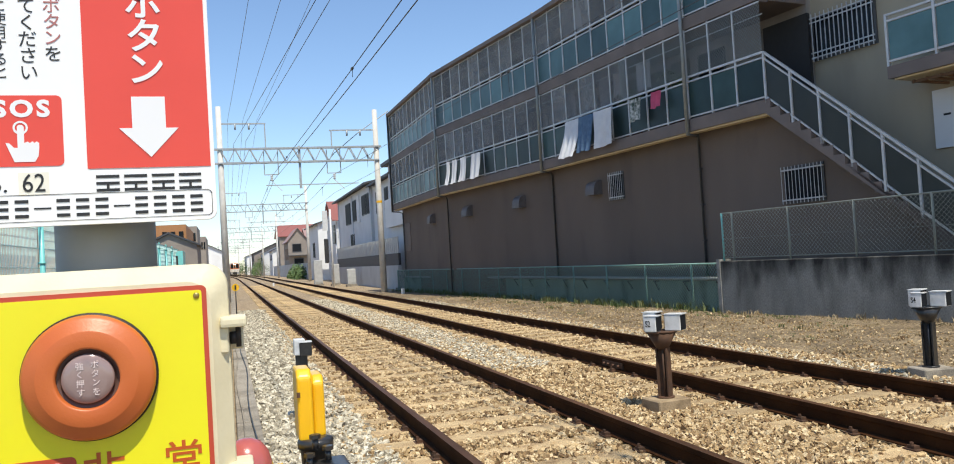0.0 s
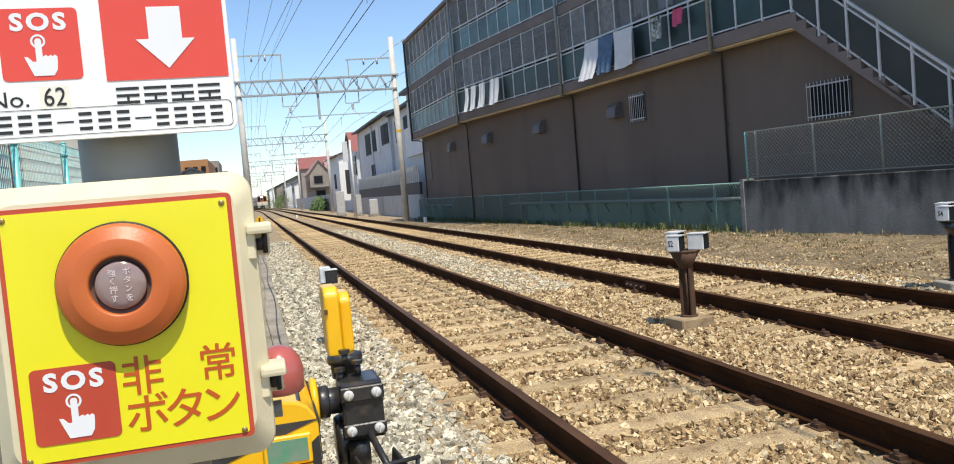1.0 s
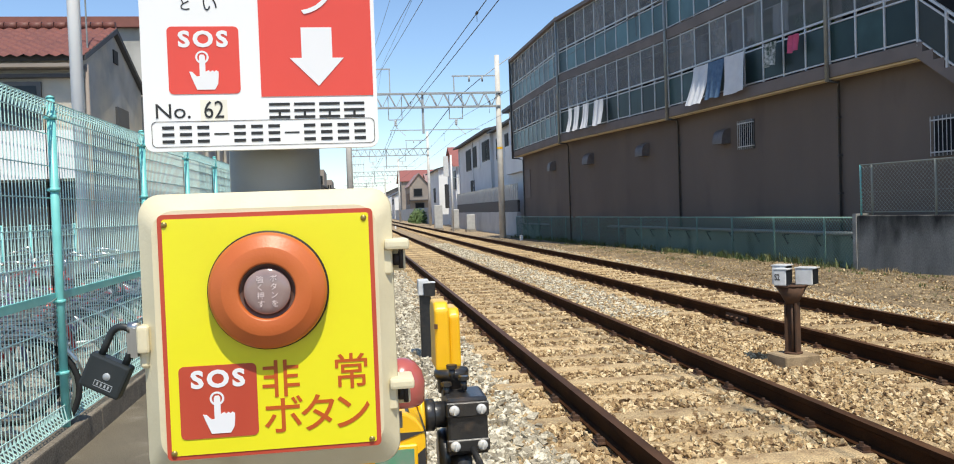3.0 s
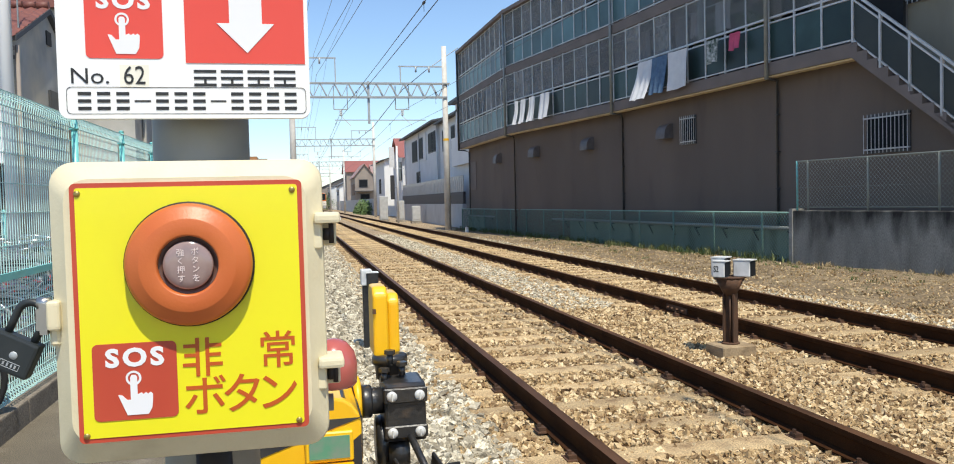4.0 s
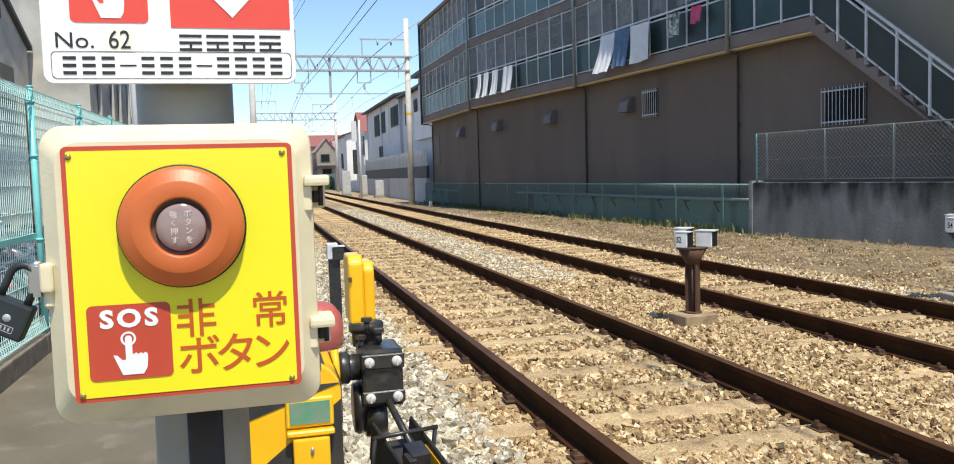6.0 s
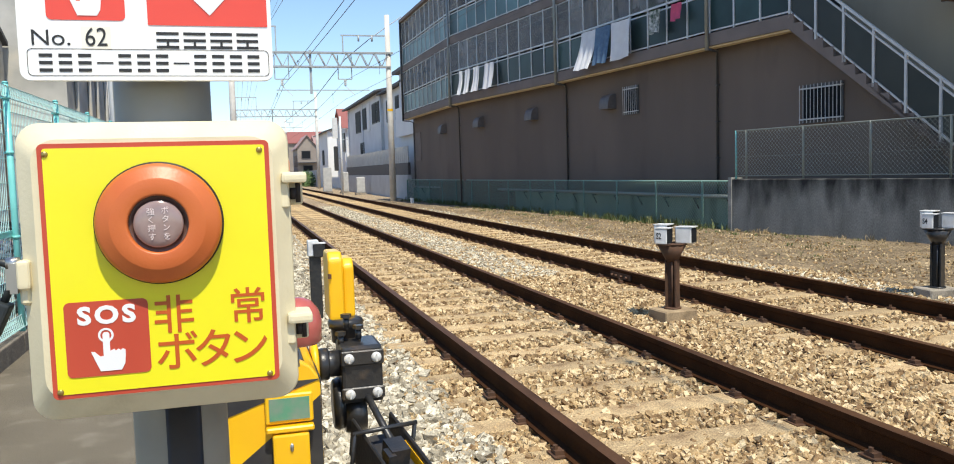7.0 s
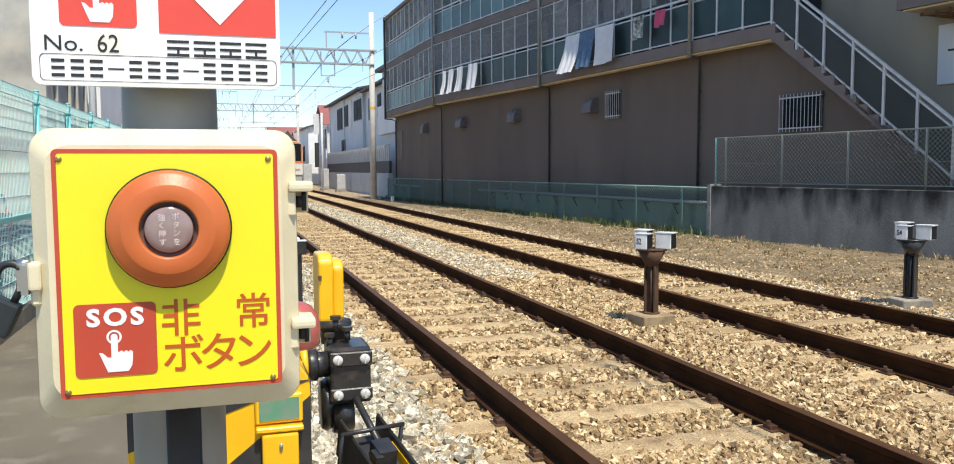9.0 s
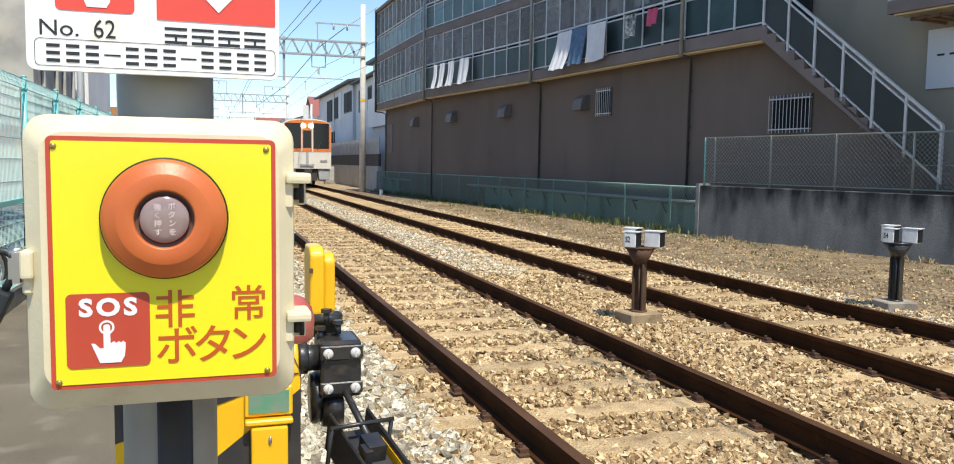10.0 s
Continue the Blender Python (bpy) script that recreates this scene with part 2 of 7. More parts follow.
M_TRIM = mat("cream_soffit", (0.72, 0.6, 0.38), 0.8, c2=(0.64, 0.53, 0.33), scale=2)
M_ALU = mat("aluminium", (0.62, 0.62, 0.61), 0.45, metal=0.25, c2=(0.54, 0.54, 0.53), scale=6)
M_ALU_DARK = mat("dark_aluminium", (0.1, 0.1, 0.1), 0.45, metal=0.4)
# one frosted teal panel in a dim and a lit tone, light painted in
M_PANEL = mat("frosted_panel_dim_tone", (0.024, 0.056, 0.053), 0.4, c2=(0.014, 0.034, 0.033), scale=1.2, rand=0.5, spec=0.4)
M_PANEL_PALE = mat("frosted_panel_lit_tone", (0.075, 0.155, 0.165), 0.4, c2=(0.048, 0.108, 0.116), scale=1.2, rand=0.5, spec=0.4)
M_STAIR_PANEL = mat("grey_stair_panel", (0.03, 0.037, 0.034), 0.4, c2=(0.045, 0.052, 0.045), scale=0.8, spec=0.35)
# flat near-black that paints the shade inside openings
M_INNER_SHADE = mat("interior_shade", (0.03, 0.028, 0.027), 0.7)
M_BACK = mat("walkway_wall", (0.3, 0.27, 0.24), 0.85, c2=(0.22, 0.2, 0.18), scale=0.7)
M_DOOR = mat("grey_door", (0.1, 0.095, 0.09), 0.5, rand=0.25)
M_GLASS_DARK = mat("dark_glass", (0.012, 0.014, 0.016), 0.12, spec=0.35)
M_WIRE = mat("wire_grey", (0.3, 0.32, 0.31), 0.5, metal=0.4)
M_CHAIN = mat("grey_chain_wire", (0.3, 0.32, 0.275), 0.55, metal=0.1)
M_CHAIN_GREEN = mat("green_chain_wire", (0.14, 0.24, 0.2), 0.55)
M_FENCE_GREEN = mat("dull_green_paint", (0.2, 0.34, 0.29), 0.5, c2=(0.15, 0.26, 0.22), scale=5)
M_LOW_WALL = mat("green_stained_wall", (0.25, 0.33, 0.265), 0.9, c2=(0.18, 0.245, 0.2), scale=0.8, bump=0.003, stain=(0.065, 0.08, 0.068), stain_scale=1.4, stain_at=0.57, stretch=(1, 1, 0.4))
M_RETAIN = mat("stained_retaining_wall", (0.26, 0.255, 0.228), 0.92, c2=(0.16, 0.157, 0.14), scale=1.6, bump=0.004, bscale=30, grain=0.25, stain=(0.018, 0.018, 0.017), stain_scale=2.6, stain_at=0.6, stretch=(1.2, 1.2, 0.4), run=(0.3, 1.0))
M_PIER = mat("pale_pier_concrete", (0.3, 0.295, 0.27), 0.92, c2=(0.2, 0.197, 0.18), scale=3, bump=0.003, grain=0.25)
M_TEAL = mat("turquoise_coat", (0.2, 0.6, 0.57), 0.4, c2=(0.17, 0.53, 0.5), scale=8, coat=0.2)
M_NET = mat("grey_bird_net", (0.36, 0.365, 0.36), 0.9, c2=(0.25, 0.255, 0.252), scale=2.2, rand=0.3, stretch=(1, 1, 0.4))
M_NET.node_tree.nodes["Principled BSDF"].inputs["Alpha"].default_value = 0.45
M_TEAL_PALE = mat("turquoise_wire", (0.56, 0.82, 0.77), 0.45)
# cloth
M_LINEN = mat("white_linen", (0.88, 0.88, 0.88), 0.9, c2=(0.82, 0.82, 0.83), scale=5)
M_BLUE_CLOTH = mat("blue_towel", (0.16, 0.27, 0.4), 0.95, c2=(0.12, 0.2, 0.32), scale=9)
M_PINK_CLOTH = mat("pink_cloth", (0.75, 0.13, 0.24), 0.9)
M_PRINT_CLOTH = mat("patterned_cloth", (0.7, 0.7, 0.66), 0.9, c2=(0.06, 0.1, 0.07), scale=11)
M_GREY_CLOTH = mat("grey_cloth", (0.42, 0.42, 0.44), 0.9)
# distance
M_POLE_CONC = mat("pole_concrete", (0.64, 0.62, 0.57), 0.85, c2=(0.54, 0.52, 0.48), scale=3, stain=(0.45, 0.42, 0.37), stain_scale=5, stain_at=0.64)
M_HOUSE_GREY = mat("grey_siding", (0.7, 0.71, 0.715), 0.8, c2=(0.62, 0.63, 0.635), scale=0.6, bump=0.002)
M_HOUSE_WHITE = mat("white_siding", (0.8, 0.8, 0.79), 0.8, c2=(0.73, 0.73, 0.72), scale=0.6)
M_HOUSE_OLD = mat("weathered_mortar", (0.5, 0.49, 0.45), 0.92, c2=(0.31, 0.305, 0.28), scale=0.8, stain=(0.62, 0.55, 0.42), stain_scale=0.55, stain_at=0.5, bump=0.004, bscale=30)
M_HOUSE_TAN = mat("tan_render", (0.3, 0.26, 0.22), 0.85, c2=(0.25, 0.21, 0.18), scale=0.8)
M_HOUSE_ORANGE = mat("orange_tile_wall", (0.42, 0.2, 0.08), 0.8)
M_TILE_RED = mat("red_roof_tile", (0.2, 0.07, 0.05), 0.6, c2=(0.15, 0.055, 0.042), scale=3, rand=0.2)
M_ROOF_DARK = mat("dark_roof", (0.06, 0.06, 0.065), 0.6)
M_ROOF_RED = mat("red_metal_roof", (0.3, 0.105, 0.088), 0.7, c2=(0.23, 0.08, 0.068))
M_ROOF_PINK = mat("pinkish_roof_tile", (0.36, 0.24, 0.22), 0.7, c2=(0.28, 0.18, 0.165), scale=3)
M_CABINET = mat("grey_cabinet_paint", (0.48, 0.48, 0.46), 0.5, c2=(0.4, 0.4, 0.39), scale=4)
M_BOUND = mat("grey_boundary_wall", (0.52, 0.52, 0.51), 0.9, c2=(0.44, 0.44, 0.43), scale=0.7, bump=0.002)
M_WOOD = mat("brown_cladding", (0.16, 0.09, 0.05), 0.7)
M_LEAF = mat("leaf_green", (0.06, 0.115, 0.03), 0.6, c2=(0.09, 0.13, 0.035), scale=3)
M_GRASS = mat("weed_green", (0.075, 0.12, 0.028), 0.7, c2=(0.14, 0.145, 0.05), scale=2)
M_STRAW = mat("dry_grass", (0.4, 0.305, 0.165), 0.85, c2=(0.22, 0.165, 0.085), scale=2)
M_BARK = mat("bark", (0.09, 0.07, 0.05), 0.9)
# train
M_TRAIN = mat("train_cream", (0.72, 0.68, 0.6), 0.35, c2=(0.68, 0.64, 0.56), scale=1, coat=0.3)
M_TRAIN_ORANGE = mat("train_orange", (0.75, 0.2, 0.04), 0.35, coat=0.3)
M_TRAIN_GREY = mat("train_grey", (0.4, 0.4, 0.4), 0.5)
M_UNDER = mat("underframe", (0.05, 0.048, 0.045), 0.8)
M_TYRE = mat("tyre_rubber", (0.02, 0.02, 0.02), 0.8)


def glow(name, c, strength):
    m = mat(name, c, 0.3)
    b = m.node_tree.nodes["Principled BSDF"]
    b.inputs["Emission Color"].default_value = (*c, 1)
    b.inputs["Emission Strength"].default_value = strength
    return m


M_HEADLIGHT = glow("headlight_glow", (1.0, 0.93, 0.78), 9.0)


def stone_mat(name, a, b, c, share=0.5):
    """Loose stones: every stone takes its own colour between a and b, some of them c."""
    m = bpy.data.materials.new(name)
    m.use_nodes = True
    N, L = m.node_tree.nodes, m.node_tree.links
    bs = N["Principled BSDF"]
    bs.inputs["Roughness"].default_value = 0.92
    geo = N.new("ShaderNodeNewGeometry")
    ramp = N.new("ShaderNodeValToRGB")
    e = ramp.color_ramp.elements
    e[0].color, e[1].color = (*a, 1), (*b, 1)
    mid = e.new(share)
    mid.color = (*c, 1)
    L.new(geo.outputs["Random Per Island"], ramp.inputs[0])
    no = N.new("ShaderNodeTexNoise")
    no.inputs["Scale"].default_value = 55
    no.inputs["Detail"].default_value = 5
    tc = N.new("ShaderNodeTexCoord")
    L.new(tc.outputs["Object"], no.inputs["Vector"])
    mr = N.new("ShaderNodeMapRange")
    mr.inputs[1].default_value, mr.inputs[2].default_value, mr.inputs[3].default_value, mr.inputs[4].default_value = 0.3, 0.7, 0.68, 1.4
    L.new(no.outputs["Fac"], mr.inputs[0])
    hs = N.new("ShaderNodeHueSaturation")
    L.new(ramp.outputs[0], hs.inputs["Color"])
    L.new(mr.outputs[0], hs.inputs["Value"])
    L.new(hs.outputs[0], bs.inputs["Base Color"])
    bp = N.new("ShaderNodeBump")
    bp.inputs["Distance"].default_value = 0.01
    L.new(no.outputs["Fac"], bp.inputs["Height"])
    L.new(bp.outputs[0], bs.inputs["Normal"])
    return m


M_STONE_TAN = stone_mat("rusty_ballast", (0.17, 0.1, 0.045), (0.64, 0.5, 0.3), (0.41, 0.285, 0.14))
M_STONE_GREY = stone_mat("pale_ballast", (0.19, 0.16, 0.11), (0.68, 0.62, 0.48), (0.43, 0.38, 0.28))


def bed_mat():
    """Far ballast: stones as cells, rusty near the rails and pale between, dry earth beyond."""
    m = bpy.data.materials.new("ballast_bed")
    m.use_nodes = True
    N, L = m.node_tree.nodes, m.node_tree.links
    bs = N["Principled BSDF"]
    bs.inputs["Roughness"].default_value = 0.95
    tc = N.new("ShaderNodeTexCoord")
    vo = N.new("ShaderNodeTexVoronoi")
    vo.inputs["Scale"].default_value = 17
    L.new(tc.outputs["Object"], vo.inputs["Vector"])
    bw = N.new("ShaderNodeRGBToBW")
    L.new(vo.outputs["Color"], bw.inputs[0])
    r = N.new("ShaderNodeValToRGB")
    r.color_ramp.elements[0].color = (0.16, 0.105, 0.06, 1)
    r.color_ramp.elements[1].color = (0.5, 0.39, 0.25, 1)
    L.new(bw.outputs[0], r.inputs[0])
    no = N.new("ShaderNodeTexNoise")
    no.inputs["Scale"].default_value = 0.35
    no.inputs["Detail"].default_value = 6
    L.new(tc.outputs["Object"], no.inputs["Vector"])
    mr = N.new("ShaderNodeMapRange")
    mr.inputs[1].default_value, mr.inputs[2].default_value = 0.5, 0.68
    L.new(no.outputs["Fac"], mr.inputs[0])
    mx = N.new("ShaderNodeMix")
    mx.data_type = "RGBA"
    L.new(mr.outputs[0], mx.inputs[0])
    L.new(r.outputs[0], mx.inputs[6])
    mx.inputs[7].default_value = (0.33, 0.25, 0.15, 1)
    L.new(mx.outputs[2], bs.inputs["Base Color"])
    bp = N.new("ShaderNodeBump")
    bp.inputs["Distance"].default_value = 0.03
    L.new(vo.outputs["Distance"], bp.inputs["Height"])
    L.new(bp.outputs[0], bs.inputs["Normal"])
    return m


M_BED = bed_mat()


# ---- ground and tracks ----
def bend(y):
    """The line swings slightly to the left far out."""
    return -3.7 * max(0.0, (y - 130) / 150) ** 2


bm = bmesh.new()
box(bm, -900, 900, -200, 3000, BED - 0.6, BED - 0.03)
solid("ground", bm, M_BED, "stony railway ground with rusty brown ballast and dry earth", kind="structure")

bm = bmesh.new()
box(bm, -1.82, -0.02, -30, 60, BED - 0.2, 0.0)
solid("road", bm, M_ASPHALT, "worn speckled grey-brown asphalt beside the railway", kind="structure")
bm = bmesh.new()
box(bm, -40, -2.12, -30, 60, BED - 0.2, 0.06)
solid("pavement", bm, M_YARD, "pale concrete yard behind the turquoise fence", kind="structure")

kerb = thing("kerb", "low weathered concrete kerb under the turquoise mesh fence", "kerb", kind="structure")
for i in range(24):
    y = -3 + i * 1.5
    bm = bmesh.new()
    box(bm, -2.115, -1.815, y + 0.004, y + 1.496, -0.1, 0.16)
    bevelled(bm, 0.012)
    part("kerb_stone", bm, M_KERB, kerb)

trough = thing("cable_trough", "pale concrete cable trough with lids along the ballast", "cable trough", kind="structure")
for i in range(60):
    y = 1.0 + i * 1.0
    bm = bmesh.new()
    box(bm, 0.0, 0.24, y + 0.005, y + 0.995, -0.35, -0.13 + random.uniform(-0.006, 0.006))
    bevelled(bm, 0.008, 1)
    part("trough_lid", bm, M_CONCRETE, trough)

for k, x in enumerate((0.05, 0.17)):
    cable = thing("ground_cable", "thin worn cable lying along the trough lids", "cable", "ground cables")
    bm = bmesh.new()
    sweep(bm, [(x + 0.025 * math.sin(y * 0.9 + k * 2), y, -0.112 - 0.004 * k) for y in [1.5 + 0.5 * j for j in range(50)]], 0.008, 6)
    part("cable_run", bm, M_STRIPE_BLACK if k else M_CONCRETE, cable)

RAIL_SECTION = [(-0.033, 0.0), (0.033, 0.0), (0.034, -0.036), (0.01, -0.05), (0.009, -0.128), (0.065, -0.146), (0.065, -0.155),
                (-0.065, -0.155), (-0.065, -0.146), (-0.009, -0.128), (-0.01, -0.05), (-0.034, -0.036)]


def rail_mesh(y0, y1):
    bm = bmesh.new()
    ys = [y0] + [y for y in range(130, 700, 20)] + [y1]
    rings = [[bm.verts.new((x + bend(y), y, z)) for x, z in RAIL_SECTION] for y in ys]
    n = len(RAIL_SECTION)
    for a, b in zip(rings, rings[1:]):
        for i in range(n):
            f = bm.faces.new((a[i], b[i], b[(i + 1) % n], a[(i + 1) % n]))
            f.material_index = 1 if i == 0 else 0
    return done(bm, "rail", [M_RAIL, M_RAIL_TOP])


RAIL = rail_mesh(-25, 700)
bm = bmesh.new()
box(bm, -1.2, 1.2, -0.115, 0.115, -0.34, -0.152)
bevelled(bm, 0.012, 1)
SLEEPER = done(bm, "sleeper", M_SLEEPER)


def clips(c, y0, n):
    bm = bmesh.new()
    for i in range(n):
        y = y0 + i * 0.62
        for s in (-GAUGE, GAUGE):
            box(bm, c + s - 0.125, c + s + 0.125, y - 0.065, y + 0.065, -0.154, -0.145)
            for k in (-1, 1):
                x = c + s + k * 0.085
                box(bm, x - 0.026, x + 0.026, y - 0.035, y + 0.035, -0.146, -0.122)
                tube(bm, (x + k * 0.012, y, -0.124), (x + k * 0.012, y, -0.098), 0.014, 6)
    return bm


for c, y0, lab in ((TRACK_NEAR, 0.35, "rusty railway track with half-buried pale sleepers"), (TRACK_FAR, 0.6, "rusty railway track along the weedy verge")):
    track = thing("railway_track", lab, "railway track", "tracks")
    for s in (-GAUGE, GAUGE):
        ob = new("rail", RAIL)
        ob.parent, ob.location = track, (c + s, 0, 0)
        ob["label"] = "rusty brown rail with worn head"
    for i in range(150):
        ob = new("sleeper", SLEEPER)
        ob.parent, ob.location = track, (c + random.uniform(-0.03, 0.03), y0 + (i - 12) * 0.62, random.uniform(-0.012, 0.008))
        ob.rotation_euler = (0, random.uniform(-0.006, 0.006), random.uniform(-0.012, 0.012))
    tagged(part("clip_rest", clips(c, y0, 90), M_RUST, track), kind="stuff")

# fishplate joint on the far track
joint = thing("rail_joint", "rusty bolted fishplate on the rail", "rail joint")
bm = bmesh.new()
for k in (-1, 1):
    box(bm, TRACK_FAR - GAUGE + k * 0.024 - 0.012, TRACK_FAR - GAUGE + k * 0.024 + 0.012, 9.7, 10.3, -0.12, -0.045)
part("plate", bm, M_RUST, joint)
for dy in (0.1, 0.25, 0.4, 0.52):
    bm = bmesh.new()
    tube(bm, (TRACK_FAR - GAUGE - 0.07, 9.7 + dy, -0.085), (TRACK_FAR - GAUGE + 0.07, 9.7 + dy, -0.085), 0.018, 6)
    part("bolt", bm, M_RUST, joint)


def stones(name, label, material, n, spots, smin, smax, seed):
    """Loose stones in one mesh: spots(rng, n) gives their x, y and bed height."""
    rng = np.random.default_rng(seed)
    x, y, z = spots(rng, n)
    n = len(x)
    base = np.array([(a, b, c) for a in (-1, 1) for b in (-1, 1) for c in (-1, 1)], float)
    v = base[None] * rng.uniform(0.3, 1.0, (n, 8, 3))
    size = rng.uniform(smin, smax, (n, 1, 1)) * rng.uniform(0.6, 1.45, (n, 1, 3))
    v = v * size * 0.66
    q = rng.normal(size=(n, 4))
    q /= np.linalg.norm(q, axis=1, keepdims=True)
    w, a, b, c = q.T
    R = np.stack([1 - 2 * (b * b + c * c), 2 * (a * b - c * w), 2 * (a * c + b * w), 2 * (a * b + c * w), 1 - 2 * (a * a + c * c), 2 * (b * c - a * w),
                  2 * (a * c - b * w), 2 * (b * c + a * w), 1 - 2 * (a * a + b * b)], 1).reshape(n, 3, 3)
    v = np.einsum("nij,nkj->nki", R, v) + np.stack([x, y, z], 1)[:, None]
    f = np.array([(0, 1, 3, 2), (4, 6, 7, 5), (0, 4, 5, 1), (2, 3, 7, 6), (0, 2, 6, 4), (1, 5, 7, 3)])
    faces = (f[None] + (np.arange(n) * 8)[:, None, None]).reshape(-1, 4)
    me = bpy.data.meshes.new(name)
    me.vertices.add(n * 8)
    me.vertices.foreach_set("co", v.ravel())
    me.loops.add(faces.size)
    me.loops.foreach_set("vertex_index", faces.ravel())
    me.polygons.add(len(faces))
    me.polygons.foreach_set("loop_start", np.arange(0, faces.size, 4))
    me.polygons.foreach_set("use_smooth", np.zeros(len(faces), bool))
    me.update(calc_edges=True)
    me.materials.append(material)
    return tagged(new(name, me), label, "ballast", kind="stuff")


def keep_clear(x, y, rng):
    """Thins the stones over the sleepers and takes them off the rails."""
    k = np.ones(len(x), bool)
    for c, y0 in ((TRACK_NEAR, 0.35), (TRACK_FAR, 0.6)):
        d = np.abs((y - y0 + 0.31) % 0.62 - 0.31)
        on = (d < 0.125) & (np.abs(x - c) < 1.22)
        k &= ~(on & (rng.random(len(x)) < 0.8))
        for s in (-GAUGE, GAUGE):
            k &= np.abs(x - c - s) > 0.085
    return k


def spread(x0, x1, y0, y1, bump=0.028):
    def f(rng, n):
        x = rng.uniform(x0, x1, n)
        u = rng.random(n)
        y = y0 * (y1 / y0) ** (u ** 0.85)
        k = keep_clear(x, y, rng)
        x, y = x[k], y[k]
        return x, y, BED - 0.018 + rng.uniform(-0.012, bump, len(x))
    return f


bm = bmesh.new()
rows_ = []
for j in range(43):
    y = 2.0 + j
    e = 10.66 - (y - 16.4) * 0.074 if y > 16.4 else 10.7 + (16.4 - y) * 0.19
    rows_.append([bm.verts.new((7.25 + (e + 0.25 - 7.25) * k / 12, y, BED - 0.015 + 0.035 * noise.noise(Vector((k * 0.6, y * 0.7, 0))) + 0.02 * min(k, 1))) for k in range(13)])
for a, b in zip(rows_, rows_[1:]):
    for k in range(12):
        bm.faces.new((a[k], a[k + 1], b[k + 1], b[k])).smooth = True
solid("verge", bm, M_EARTH, "dry trodden earth verge beside the far track", kind="structure")

stones("track_ballast", "rusty tan crushed ballast in and beside the tracks", M_STONE_TAN, 158000, spread(0.9, 7.6, 2.2, 27), 0.016, 0.042, 1)
stones("fresh_ballast", "pale grey crushed ballast beside the cable trough", M_STONE_GREY, 24000, spread(0.24, 1.25, 1.6, 34, 0.035), 0.026, 0.056, 2)
stones("pale_ballast", "pale grey ballast between the two tracks", M_STONE_GREY, 12000, spread(3.55, 4.45, 11, 40), 0.025, 0.05, 3)
stones("edge_ballast", "pale crushed stones along the edge of the far track", M_STONE_GREY, 8000, spread(6.7, 7.4, 4, 34), 0.02, 0.045, 5)
stones("verge_stones", "small scattered stones on the dry verge", M_STONE_TAN, 9000, spread(7.0, 10.4, 5, 34, 0.05), 0.01, 0.032, 4)


for cloth_m in (M_LINEN, M_BLUE_CLOTH, M_PINK_CLOTH, M_PRINT_CLOTH):
    nt = cloth_m.node_tree
    pb = nt.nodes["Principled BSDF"]
    tr = nt.nodes.new("ShaderNodeBsdfTranslucent")
    nt.links.new(pb.inputs["Base Color"].links[0].from_socket, tr.inputs[0])
    ms = nt.nodes.new("ShaderNodeMixShader")
    ms.inputs[0].default_value = 0.25
    nt.links.new(pb.outputs[0], ms.inputs[1])
    nt.links.new(tr.outputs[0], ms.inputs[2])
    nt.links.new(ms.outputs[0], nt.nodes["Material Output"].inputs[0])


# ---- emergency button, sign and post ----
def lettering(name, text, size, at, material, parent, bold=0.0, depth=0.0003, spacing=1.0, sx=1.0):
    """Printed letters as a thin mesh, centred on the pose at (facing -y)."""
    cu = bpy.data.curves.new(name, "FONT")
    cu.body, cu.size, cu.align_x, cu.align_y = text, size, "CENTER", "CENTER"
    cu.offset, cu.extrude, cu.resolution_u, cu.space_character = bold, depth, 3, spacing
    tmp = bpy.data.objects.new(name, cu)
    me = bpy.data.meshes.new_from_object(tmp)
    bpy.data.objects.remove(tmp)
    me.transform(pose(0, 0, 0, 90) @ Matrix.Diagonal((sx, 1, 1, 1)))
    me.materials.clear()
    me.materials.append(material)
    ob = new(name, me)
    ob.parent, ob.matrix_basis = parent, at
    return ob


def slab(bm, w, h, r, y0, y1, cx=0.0, cz=0.0):
    extrude(bm, [(x + cx, z + cz) for x, z in round_rect(w, h, r)], y0, y1)


